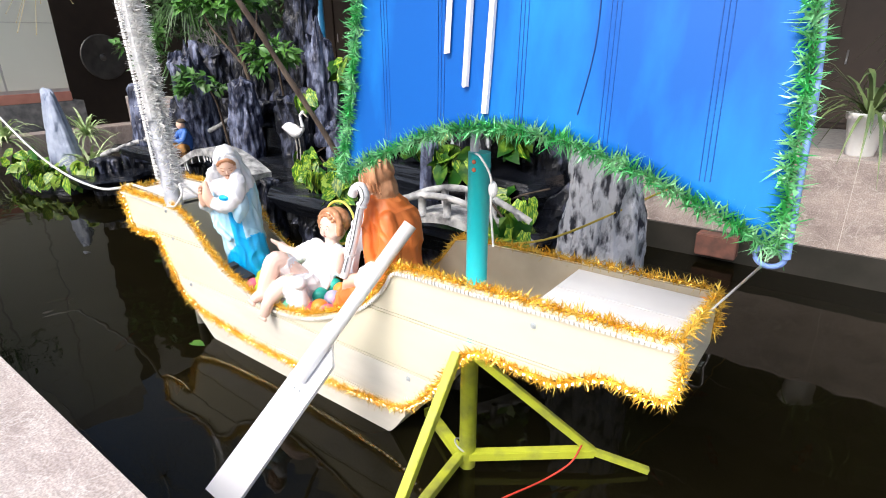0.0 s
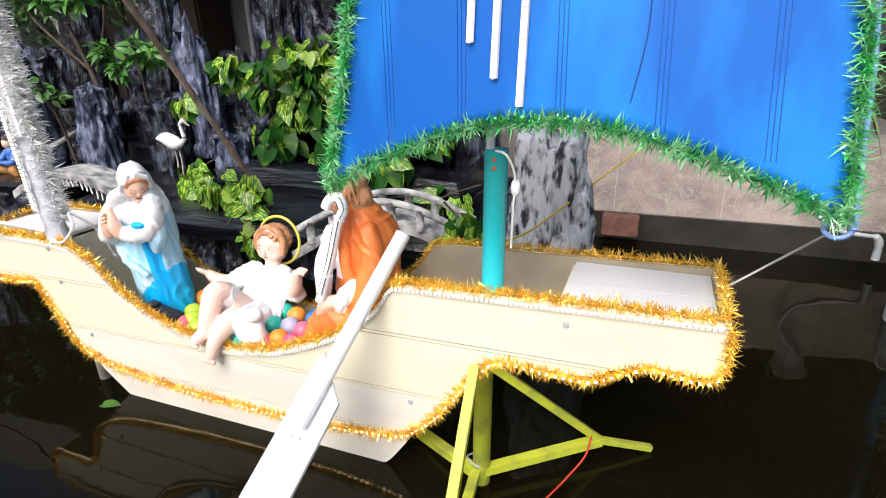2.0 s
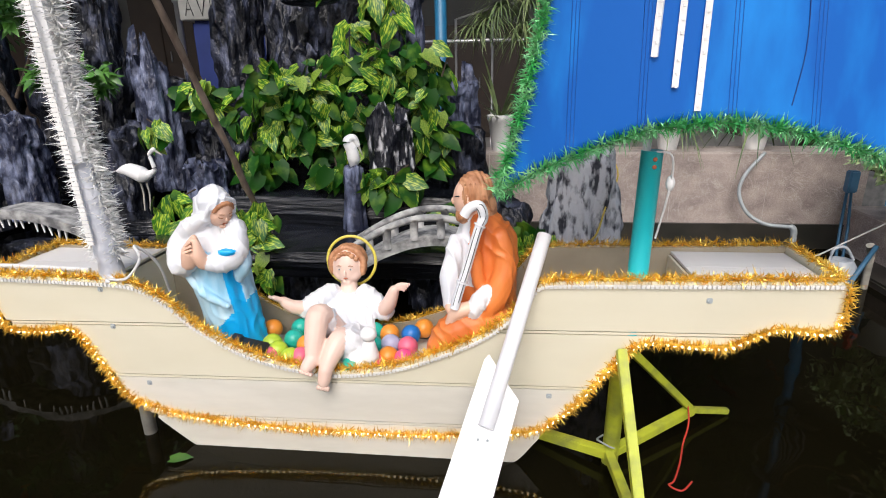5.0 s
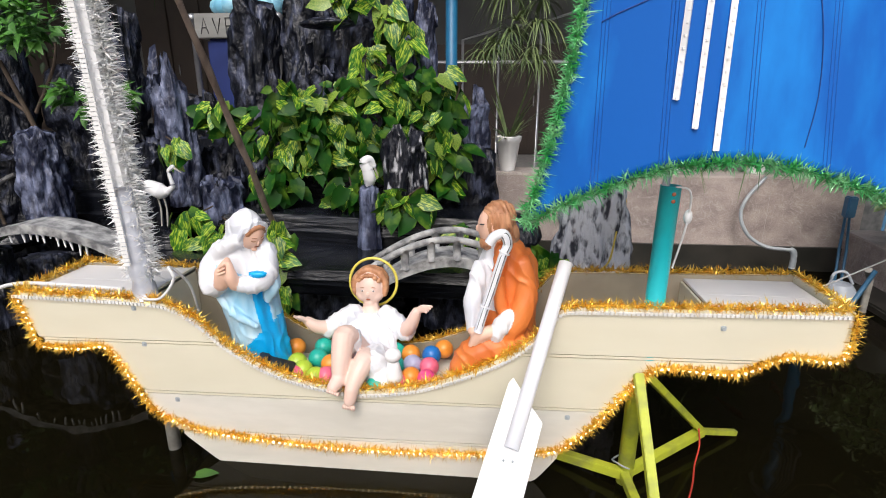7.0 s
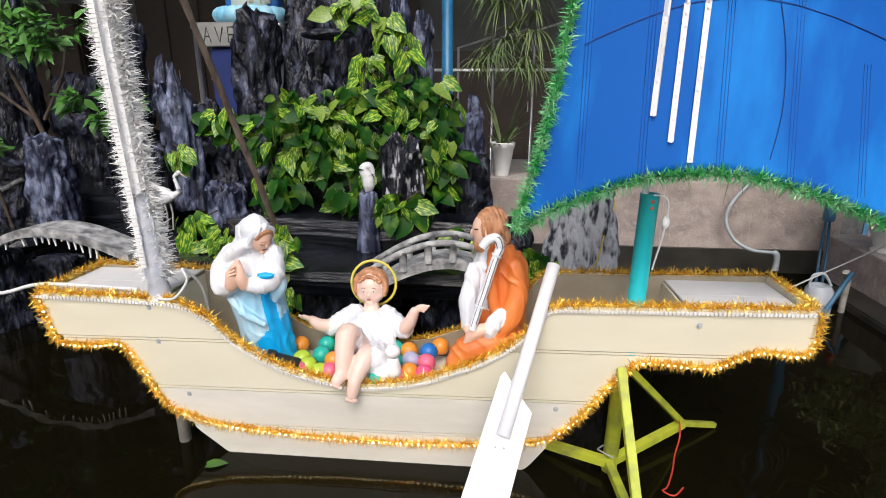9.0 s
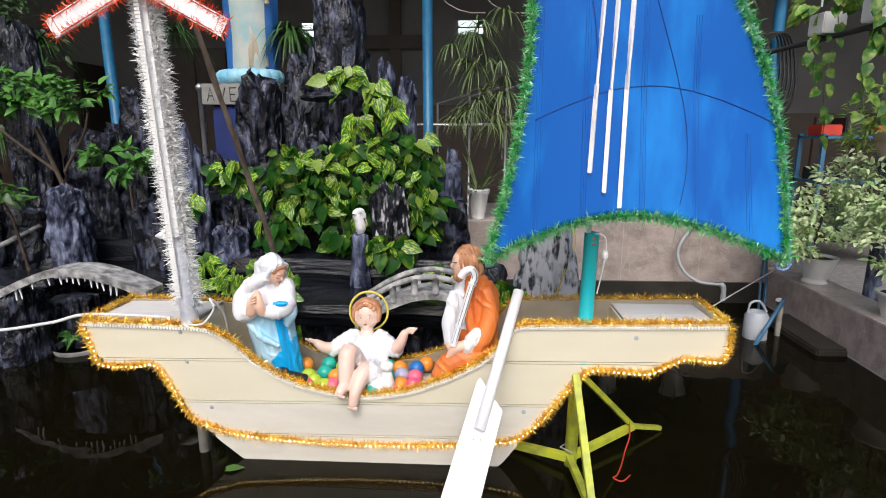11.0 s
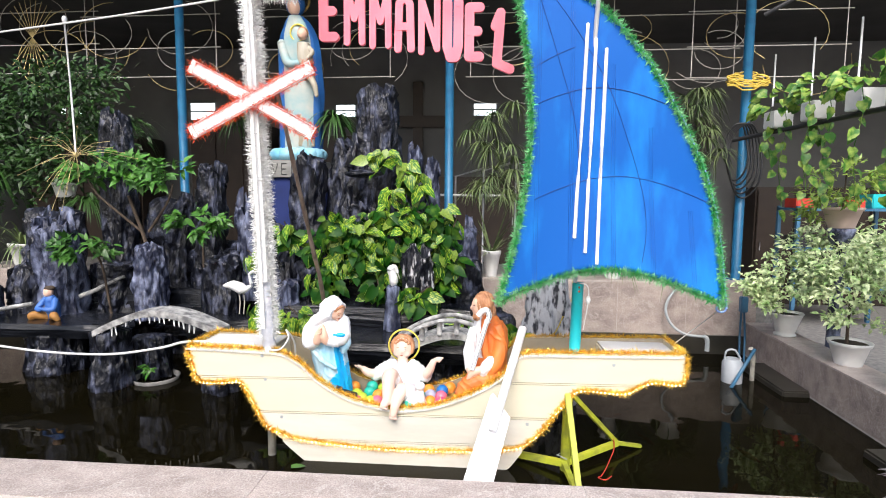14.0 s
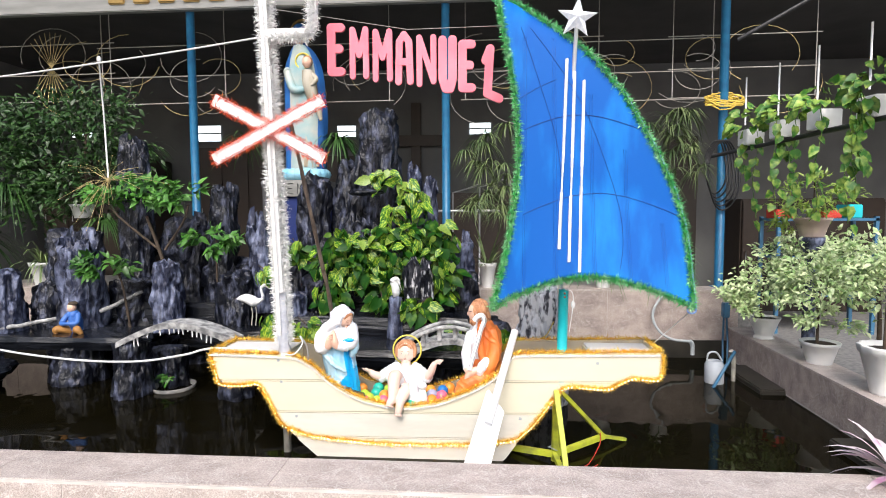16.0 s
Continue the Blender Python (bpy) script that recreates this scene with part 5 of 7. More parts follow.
limb(bm, [(-1.232, 1.213, 0.842), (-1.222, 1.208, 0.843)], [0.0022, 0.0022], 4, 6)
# white sleeve, folded cuff and clasped palms
limb(bm, [(-1.232, 1.225, 0.70), (-1.25, 1.195, 0.60), (-1.248, 1.178, 0.535), (-1.242, 1.168, 0.51)], [0.026, 0.03, 0.027, 0.023], 1)
limb(bm, [(-1.10, 1.21, 0.72), (-1.085, 1.195, 0.62), (-1.11, 1.178, 0.54), (-1.15, 1.168, 0.495)], [0.03, 0.038, 0.04, 0.034], 0)
limb(bm, [(-1.165, 1.212, 0.765), (-1.172, 1.19, 0.67), (-1.16, 1.185, 0.58), (-1.13, 1.19, 0.53)], [0.022, 0.02, 0.022, 0.018], 0)
limb(bm, [(-1.135, 1.165, 0.56), (-1.16, 1.152, 0.53), (-1.175, 1.15, 0.50)], [0.024, 0.03, 0.024], 1)
limb(bm, [(-1.185, 1.15, 0.515), (-1.225, 1.145, 0.50), (-1.25, 1.145, 0.465)], [0.021, 0.023, 0.012], 2)
limb(bm, [(-1.245, 1.16, 0.51), (-1.225, 1.15, 0.48)], [0.02, 0.015], 2)
# knees and lower robe
limb(bm, [(-1.12, 1.2, 0.445), (-1.2, 1.175, 0.44), (-1.265, 1.165, 0.40), (-1.285, 1.165, 0.27)], [0.075, 0.062, 0.05, 0.05], 0)
for k in range(4):
    limb(bm, [(-1.18 + 0.035 * k, 1.16, 0.43 - 0.01 * k), (-1.185 + 0.035 * k, 1.155, 0.36), (-1.19 + 0.035 * k, 1.16, 0.29)], [0.012, 0.02, 0.018], 0, 10)
limb(bm, [(-1.29, 1.15, 0.262), (-1.33, 1.14, 0.25)], [0.022, 0.016], 2)
bm = sculpt(bm, 0.0036, {0: 62, 1: 80, 3: 150}, 0.0032)
tagged(part("seated_statue", bm, [M["orange"], M["veil"], M["skin"], M["hair"], M["dark"]], None), "seated bearded painted statue in an orange cloak over white", "statue")
crook = thing("crook_staff", (-1.232, 1.126, 0.51), "white crook-shaped light staff with black lines held by the seated statue", "staff")
line = spline([(-1.232, 1.126, 0.52), (-1.213, 1.138, 0.586), (-1.193, 1.148, 0.65), (-1.163, 1.155, 0.755), (-1.148, 1.165, 0.793), (-1.16, 1.165, 0.826), (-1.188, 1.165, 0.818), (-1.204, 1.165, 0.795)], 60)
bm = bmesh.new()
tube(bm, line, [0.0135] * 30 + [0.015] * 30, 12)
for a, b in ((10, 12), (27, 29)):
    tube(bm, line[a:b], 0.018, 12)
part("staff", bm, M["veil"], crook)
bm = bmesh.new()
for sx in (-0.008, 0.008):
    tube(bm, [p + Vector((sx, -0.0125, sx * 0.6)) for p in line[3:-3]], 0.0012, 5)
part("black_line", bm, M["dark"], crook)

# reclining infant figure
bm = bmesh.new()
C = Vector((-1.642, 1.45, 0.533))
blob(bm, C, (0.056, 0.053, 0.067), 0, 4)
blob(bm, C + Vector((-0.026, -0.024, -0.022)), (0.024, 0.021, 0.024), 0, 3)
blob(bm, C + Vector((0.026, -0.024, -0.022)), (0.024, 0.021, 0.024), 0, 3)
blob(bm, C + Vector((0, 0.022, 0.020)), (0.064, 0.052, 0.058), 2, 4, 0.12, 9)
for k in range(19):
    a = math.pi * (-0.16 + 1.32 * k / 18)
    blob(bm, C + Vector((0.060 * math.cos(a), -0.004 - 0.010 * abs(math.cos(a)), 0.010 + 0.060 * math.sin(a))), (0.013, 0.016, 0.014), 2, 2, 0.3, 6, seed=k)
for k in range(7):
    blob(bm, C + Vector((-0.036 + 0.012 * k, -0.030 - 0.003 * (k % 2), 0.056 - 0.0022 * (k - 3) ** 2)), (0.010, 0.010, 0.009), 2, 2, 0.3, 6, seed=k + 30)
blob(bm, C + Vector((0, -0.053, -0.010)), (0.0055, 0.006, 0.011), 0, 2)
blob(bm, C + Vector((0, -0.036, -0.050)), (0.016, 0.010, 0.012), 0, 3)
for sx in (-0.020, 0.020):
    blob(bm, C + Vector((sx, -0.0495, 0.003)), (0.0058, 0.0022, 0.0030), 1, 2)
    blob(bm, C + Vector((sx, -0.0508, 0.003)), (0.0028, 0.0018, 0.0028), 3, 2)
    limb(bm, [C + Vector((sx - 0.009, -0.0485, 0.014)), C + Vector((sx, -0.051, 0.017)), C + Vector((sx + 0.009, -0.0485, 0.014))], [0.0009, 0.0014, 0.0009], 2, 6)
blob(bm, C + Vector((0, -0.0490, -0.031)), (0.0085, 0.0030, 0.0026), 4, 2)
limb(bm, [C + Vector((0, -0.01, -0.055)), C + Vector((0.004, -0.025, -0.10))], [0.028, 0.036], 0)
cloth(bm, [(-1.62, 1.19, 0.275, 0.098, 0.062), (-1.618, 1.25, 0.325, 0.104, 0.08), (-1.622, 1.33, 0.375, 0.094, 0.07), (-1.632, 1.39, 0.418, 0.086, 0.052), (-1.638, 1.415, 0.448, 0.052, 0.034)], 1, seg=72, fold=0.04, folds=15)
limb(bm, [(-1.70, 1.40, 0.448), (-1.75, 1.375, 0.415), (-1.785, 1.365, 0.395)], [0.036, 0.042, 0.036], 1)
limb(bm, [(-1.775, 1.365, 0.40), (-1.82, 1.34, 0.415), (-1.85, 1.33, 0.44)], [0.028, 0.025, 0.017], 0)
for q in range(4):
    limb(bm, [(-1.848, 1.328, 0.44), (-1.872, 1.32 - 0.005 * q, 0.452 + 0.004 * q), (-1.892 + 0.006 * q, 1.315, 0.462 - 0.004 * q)], [0.012, 0.008, 0.005], 0, 8)
limb(bm, [(-1.575, 1.40, 0.448), (-1.53, 1.375, 0.415), (-1.50, 1.365, 0.395)], [0.036, 0.042, 0.036], 1)
limb(bm, [(-1.505, 1.36, 0.40), (-1.475, 1.335, 0.44), (-1.452, 1.32, 0.495)], [0.028, 0.026, 0.018], 0)
for q in range(4):
    limb(bm, [(-1.452, 1.32, 0.495), (-1.43, 1.312, 0.518 - 0.004 * q), (-1.398 - 0.006 * q, 1.305, 0.523 - 0.007 * q)], [0.013, 0.009, 0.005], 0, 8)
limb(bm, [(-1.645, 1.26, 0.36), (-1.668, 1.18, 0.46), (-1.672, 1.135, 0.412), (-1.672, 1.10, 0.352)], [0.044, 0.040, 0.034, 0.024], 0)
limb(bm, [(-1.672, 1.10, 0.35), (-1.684, 1.068, 0.336)], [0.026, 0.020], 0)
limb(bm, [(-1.59, 1.24, 0.345), (-1.60, 1.16, 0.385), (-1.617, 1.115, 0.358), (-1.628, 1.085, 0.325)], [0.044, 0.038, 0.032, 0.023], 0)
limb(bm, [(-1.628, 1.083, 0.323), (-1.634, 1.07, 0.288)], [0.024, 0.020], 0)
for q in range(5):
    blob(bm, (-1.696 + 0.008 * q, 1.052 - 0.001 * q, 0.332 - 0.002 * q), (0.0055, 0.009, 0.006), 0, 2)
    blob(bm, (-1.650 + 0.008 * q, 1.058, 0.274 - 0.001 * q), (0.0055, 0.007, 0.009), 0, 2)
limb(bm, [(-1.672, 1.25, 0.375), (-1.668, 1.20, 0.44)], [0.052, 0.049], 1)
limb(bm, [(-1.58, 1.24, 0.35), (-1.58, 1.17, 0.37)], [0.056, 0.05], 1)
limb(bm, [(-1.575, 1.19, 0.37), (-1.545, 1.15, 0.31)], [0.048, 0.040], 1)
bm = sculpt(bm, 0.0034, {1: 90}, 0.0032)
tagged(part("infant_statue", bm, [M["babyskin"], M["veil"], M["hair"], M["dark"], M["rust"]], None), "reclining painted infant statue in a white gown with open arms", "statue")
bm = bmesh.new()
tube(bm, [Vector((-1.640, 1.485, 0.540)) + Vector((0.09 * math.cos(a), 0.012 * math.sin(a), 0.09 * math.sin(a))) for a in [k * math.pi / 24 for k in range(49)]], 0.0055, 8, cap=False)
tagged(part("halo_ring", bm, M["yellowring"], None), "yellow light ring behind the infant statue's head", "ring")

# plastic balls and a small bottle-like lamp
cols = [(0.45, 0.62, 0.05), (0.02, 0.42, 0.33), (0.85, 0.16, 0.26), (0.85, 0.30, 0.04), (0.02, 0.18, 0.55), (0.45, 0.45, 0.62), (0.80, 0.08, 0.25)]
ballmats = [mat("ball_plastic", c, [v * 0.9 for v in c], 0.35, scale=10) for c in cols]
names = ["lime green", "teal green", "pink", "orange", "blue", "pale lilac", "deep pink"]
spots = [(-1.83, 1.20, 0), (-1.80, 1.27, 1), (-1.865, 1.24, 0), (-1.85, 1.165, 2), (-1.775, 1.165, 0), (-1.745, 1.24, 3), (-1.74, 1.17, 2), (-1.80, 1.34, 1), (-1.52, 1.25, 1), (-1.475, 1.32, 3), (-1.40, 1.32, 4), (-1.46, 1.26, 5), (-1.40, 1.25, 2), (-1.455, 1.19, 3), (-1.40, 1.18, 6), (-1.50, 1.16, 2), (-1.56, 1.14, 1), (-1.53, 1.33, 1), (-1.36, 1.36, 3), (-1.9, 1.33, 3), (-1.73, 1.32, 0), (-1.60, 1.33, 2)]
for x, y, c in spots:
    me = bmesh.new()
    z = 0.275 + 0.035 + (y - 1.14) * 0.12
    blob(me, (x, y, z), (0.034, 0.034, 0.034), sub=3)
    tagged(part("ball", me, ballmats[c]), names[c] + " plastic play ball heaped in the boat", "ball", "balls in the boat")
bm = bmesh.new()
prev = None
box(bm, -2.0, -1.25, 1.13, 1.41, 0.236, 0.276, bevel=0.015)
tagged(part("padding", bm, M["lowcream"]), "pale padding under the heap of balls", "padding")
lampb = thing("small_lamp", (-1.505, 1.15, 0.276), "small white lamp with a round top among the balls", "lamp")
bm = bmesh.new()
lathe(bm, (-1.505, 1.15, 0.276), [(0.028, 0), (0.03, 0.02), (0.026, 0.05), (0.03, 0.055), (0.03, 0.07), (0.022, 0.10), (0.018, 0.118)], 16)
part("body", bm, M["white"], lampb)
bm = bmesh.new()
blob(bm, (-1.505, 1.15, 0.415), (0.027, 0.027, 0.024), sub=3)
part("globe", bm, M["white"], lampb)
bm = bmesh.new()
box(bm, -0.04, 0.05, -0.03, 0.03, 0, 0.035, pose(-1.9, 1.15, 0.335, 0, 18, 10), bevel=0.004)
box(bm, -0.07, -0.035, -0.025, 0.025, -0.004, 0.045, pose(-1.9, 1.15, 0.335, 0, 18, 10), bevel=0.004)
tagged(part("spotlight", bm, M["dark"]), "small black spotlight lying at the kneeling statue's feet", "light")

# ---- rockery ----


def rock(x, y, z0, z1, rx, ry, material, label, seed, lean=0.0, spike=0.5, name="rock", taper=0.0, flute=1.0):
    """A craggy upright slate rock: vertical fissures, ledges and a broken top."""
    bm = bmesh.new()
    seg, lev = 60, 46
    h = z1 - z0
    rings = []
    o = Vector((seed * 3.7, seed * 1.3, seed * 5.1))
    for j in range(lev + 1):
        v = j / lev
        ring = []
        for i in range(seg):
            a = 2 * math.pi * i / seg
            c, s = math.cos(a), math.sin(a)
            big = noise.noise(Vector((c * 1.1, s * 1.1, v * 1.8)) + o)
            fis = 1 - 2 * abs(noise.noise(Vector((c * 3.4, s * 3.4, v * 1.1)) + o))
            rib = 1 - 2 * abs(noise.noise(Vector((c * 7.5, s * 7.5, v * 1.5)) + o * 3))
            chip = noise.noise(Vector((c * 5, s * 5, v * h * 9)) + o)
            step = 3.0 * (v * h * 1.6 + 0.9 * noise.noise(Vector((c * 1.5, s * 1.5, v)) + o * 2))
            ledge = math.floor(step) + min(1.0, (step - math.floor(step)) * 3.0) ** 2
            r = 0.80 + flute * (0.34 * big + 0.22 * fis + 0.11 * rib + 0.08 * chip + 0.13 * math.sin(ledge * 2.3 + seed))
            r *= 1 - taper * v
            r *= 1.04 - 0.14 * v ** 2
            crest = 1 - 0.7 * spike * (0.32 + 0.5 * noise.noise(Vector((c * 1.6, s * 1.6, 3)) + o) + 0.22 * fis) * v ** 5
            if j == lev:
                r *= 0.45
            ring.append(bm.verts.new((x + c * rx * r + lean * v * h, y + s * ry * r, z0 + h * v * crest)))
        rings.append(ring)
    for a, b in zip(rings, rings[1:]):
        for i in range(seg):
            bm.faces.new((a[i], a[(i + 1) % seg], b[(i + 1) % seg], b[i]))
    bm.faces.new(rings[-1])
    bm.faces.new(rings[0][::-1])
    return tagged(part(name, bm, material, smooth=True), label, "rock", "rockery stones")


DK, PL = "dark blue-grey slate rock standing in the rockery", "pale grey-blue slate rock in the rockery"
ROCKS = [
    (-2.15, 3.28, 0.5, 2.55, 0.19, 0.16, "rock", DK), (-2.46, 3.2, 0.5, 2.05, 0.16, 0.14, "rock", DK), (-2.24, 3.02, 0.5, 1.55, 0.17, 0.14, "rock", DK),
    (-1.80, 3.2, 0.8, 1.93, 0.07, 0.07, "paleroc", PL), (-1.68, 3.15, 0.8, 1.86, 0.075, 0.07, "paleroc", PL), (-1.33, 3.1, 0.6, 1.34, 0.1, 0.09, "paleroc", PL),
    (-2.76, 3.15, 0.5, 1.86, 0.15, 0.13, "rock", DK), (-1.72, 2.57, 0.45, 1.1, 0.12, 0.11, "limerock", "dark rock with white lime streaks in the rockery"),
    (-4.7, 2.62, 0.4, 1.4, 0.15, 0.14, "paleroc", PL), (-4.47, 3.06, 0.5, 2.25, 0.135, 0.13, "rock", DK), (-3.6, 2.96, 0.5, 1.86, 0.125, 0.12, "rock", DK),
    (-3.08, 2.72, 0.55, 1.52, 0.1, 0.09, "paleroc", PL), (-3.9, 2.57, 0.4, 1.06, 0.12, 0.1, "paleroc", PL), (-3.32, 2.6, 0.3, 1.02, 0.15, 0.12, "rock", DK),
    (-5.0, 2.75, 0.35, 0.95, 0.24, 0.18, "rock", DK), (-4.35, 2.9, 0.35, 0.86, 0.26, 0.2, "rock", DK), (-3.6, 3.05, 0.3, 1.1, 0.22, 0.18, "rock", DK),
    (-2.92, 2.98, 0.3, 1.05, 0.17, 0.16, "rock", DK), (-2.62, 2.75, 0.3, 0.92, 0.13, 0.12, "rock", DK), (-1.42, 2.95, 0.3, 0.98, 0.17, 0.15, "rock", DK),
    (-2.75, 2.55, 0.35, 0.82, 0.12, 0.1, "paleroc", PL), (-5.3, 2.45, 0.25, 1.0, 0.14, 0.13, "paleroc", PL), (-4.1, 3.2, 0.4, 1.45, 0.2, 0.16, "rock", DK),
    (-3.15, 3.2, 0.4, 1.3, 0.2, 0.15, "rock", DK), (-5.2, 3.15, 0.4, 1.3, 0.22, 0.18, "rock", DK), (-1.15, 2.75, 0.2, 0.55, 0.2, 0.18, "rock", DK),
]
for k, (x, y, z0, z1, rx, ry, m, lb) in enumerate(ROCKS):
    rock(x, y, z0, z1, rx, ry, M[m], lb, k + 1, lean=0.05 * math.sin(k * 2.1), spike=0.3 + 0.5 * (k % 3) / 2)
rock(-1.862, 2.375, 0.36, 0.76, 0.072, 0.06, M["paleroc"], "slim blue-grey rock post with a bird on it", 41, spike=0.1, taper=0.22, flute=0.6)
rock(-6.62, 2.15, 0.02, 0.9, 0.29, 0.17, M["smoothrock"], "smooth pale blue pointed stone on an island in the pond", 6.4, lean=-0.12, spike=0.25, taper=0.62, flute=0.35)
rock(-0.735, 2.1, -0.3, 0.93, 0.23, 0.17, M["streak"], "pale grey streaked rock rising from the water", 3.3, spike=0.15, taper=0.30, flute=0.6)
# rocky mass behind and wet slabs
def slab(x0, x1, y0, y1, z0, z1, label, seed, material="slab"):
    bm = bmesh.new()
    n = 40
    ring_lo, ring_hi, ring_mid = [], [], []
    cx, cy = (x0 + x1) / 2, (y0 + y1) / 2
    for i in range(n):
        a = 2 * math.pi * i / n
        c, s = math.cos(a), math.sin(a)
        k = 1.0 / max(abs(c), abs(s)) ** 0.75
        w = 1 + 0.13 * noise.noise(Vector((c * 2.5, s * 2.5, seed)))
        px, py = cx + c * k * w * (x1 - x0) / 2, cy + s * k * w * (y1 - y0) / 2
        ring_lo.append(bm.verts.new((cx + (px - cx) * 0.9, cy + (py - cy) * 0.88, z0)))
        ring_mid.append(bm.verts.new((px, py, z1 - (z1 - z0) * 0.35 + 0.02 * noise.noise(Vector((px * 3, py * 3, seed))))))
        ring_hi.append(bm.verts.new((cx + (px - cx) * 0.97, cy + (py - cy) * 0.95, z1 + 0.025 * noise.noise(Vector((px * 4, py * 4, seed))))))
    ctr = bm.verts.new((cx, cy, z1 + 0.01))
    for a, b in ((ring_lo, ring_mid), (ring_mid, ring_hi)):
        for i in range(n):
            bm.faces.new((a[i], a[(i + 1) % n], b[(i + 1) % n], b[i]))
    for i in range(n):
        bm.faces.new((ring_hi[i], ring_hi[(i + 1) % n], ctr))
    bm.faces.new(ring_lo[::-1])
    bmesh.ops.recalc_face_normals(bm, faces=bm.faces[:])
    return tagged(part("rock_slab", bm, M[material]), label, "rock slab", "rock slabs")


WET = "dark wet layered rock slab above the water"
slab(-2.95, -1.05, 1.98, 2.75, 0.26, 0.40, WET, 1.0)
slab(-2.8, -1.2, 2.4, 3.42, 0.30, 0.56, WET, 2.0)
slab(-2.7, -1.5, 2.85, 3.44, 0.5, 0.95, WET, 3.0)
slab(-5.7, -3.95, 2.2, 2.9, 0.30, 0.41, WET, 4.0)
slab(-5.3, -2.9, 2.75, 3.44, 0.2, 0.62, WET, 5.0)
slab(-5.9, -5.0, 1.75, 2.3, 0.1, 0.2, WET, 6.0)
slab(-3.5, -2.75, 2.3, 2.9, 0.2, 0.46, WET, 7.0)
slab(-6.9, -5.6, 1.65, 2.5, -0.2, 0.08, "low mossy rock island in the pond", 8.0)
for x, y, r in ((-4.6, 2.4, 0.2), (-5.45, 2.35, 0.16), (-2.7, 2.3, 0.2), (-1.4, 2.35, 0.18), (-2.1, 2.6, 0.4), (-3.2, 2.6, 0.25), (-4.2, 3.0, 0.4), (-5.4, 2.05, 0.15), (-3.75, 2.35, 0.14), (-5.0, 3.0, 0.3)):
    rock(x, y, -0.5, 0.33, r, r * 0.8, M["rock"], "dark rock pier holding up a slab in the pond", int(-x * 10), spike=0.0, name="rock_pier")
bm = bmesh.new()
blob(bm, (-2.2, 2.93, 1.60), (0.16, 0.12, 0.03), 0, 3, 0.2, 4)
blob(bm, (-2.2, 2.93, 1.615), (0.12, 0.08, 0.025), 0, 3, 0.2, 4)
tagged(part("rock_basin", bm, M["rock"]), "flat dark rock basin of the dry cascade", "basin")

# little arched bridges


for x in (-3.9, -3.07):
    rock(x, 2.08, -0.5, 0.44, 0.13, 0.12, M["rock"], "dark rock under the end of the arched footbridge", int(-x * 10) + 7, spike=0.0, name="rock_pier")


def bridge(name, xa, xb, y, za, zm, zb, rail, label, dy=0.0):
    th = thing(name, ((xa + xb) / 2, y, min(za, zb)), label, "bridge", "model bridges")
    n = 26
    yc = y
    arc = [(xa + (xb - xa) * k / n, za + (zb - za) * k / n + (zm - (za + zb) / 2) * math.sin(math.pi * k / n)) for k in range(n + 1)]
    bm = bmesh.new()
    prev = None
    for k, (x, z) in enumerate(arc):
        y = yc + dy * (k / n - 0.5)
        j = 0.006 * noise.noise(Vector((x * 9, y, z)))
        cur = [bm.verts.new(p) for p in ((x, y - 0.09, z - 0.045 + j), (x, y + 0.09, z - 0.045), (x, y + 0.09, z), (x, y - 0.09, z + j))]
        if prev:
            for q in range(4):
                bm.faces.new((prev[q], cur[q], cur[(q + 1) % 4], prev[(q + 1) % 4]))
        else:
            bm.faces.new(cur)
        prev = cur
    bm.faces.new(prev[::-1])
    bmesh.ops.recalc_face_normals(bm, faces=bm.faces[:])
    part("arch", bm, M["bridge"], th, "rough pale cement arch")
    r = random.Random(int(-xa * 100))
    if rail:
        for off_y in (-0.085, 0.085):
            bm = bmesh.new()
            tube(bm, [(x, yc + off_y + dy * ((x - xa) / (xb - xa) - 0.5), z + 0.078) for x, z in arc[1:-1]], 0.016, 8)
            part("handrail", bm, M["bridge"], th)
            for k in range(3, n - 1, 4):
                bm = bmesh.new()
                x, z = arc[k]
                yy = yc + off_y + dy * (k / n - 0.5)
                tube(bm, [(x, yy, z - 0.01), (x, yy, z + 0.08)], 0.018, 8)
                part("baluster", bm, M["bridge"], th)
    else:
        bm = bmesh.new()
        for k in range(2, n - 1):
            x, z = arc[k]
            L = 0.07 * r.random() ** 2.5
            if L < 0.004:
                continue
            tube(bm, [(x + r.uniform(-0.01, 0.01), y - 0.08, z - 0.04), (x, y - 0.08, z - 0.045 - L)], [0.009, 0.003], 6)
        y = yc
        part("drips", bm, M["white"], th, "white lime drips")["kind"] = "stuff"
    return th


bridge("footbridge", -1.76, -1.05, 1.92, 0.40, 0.535, 0.38, True, "small grey cement footbridge with a pierced railing", 0.25)
bridge("footbridge", -3.95, -3.02, 2.05, 0.44, 0.60, 0.47, False, "small arched cement footbridge with white lime drips")

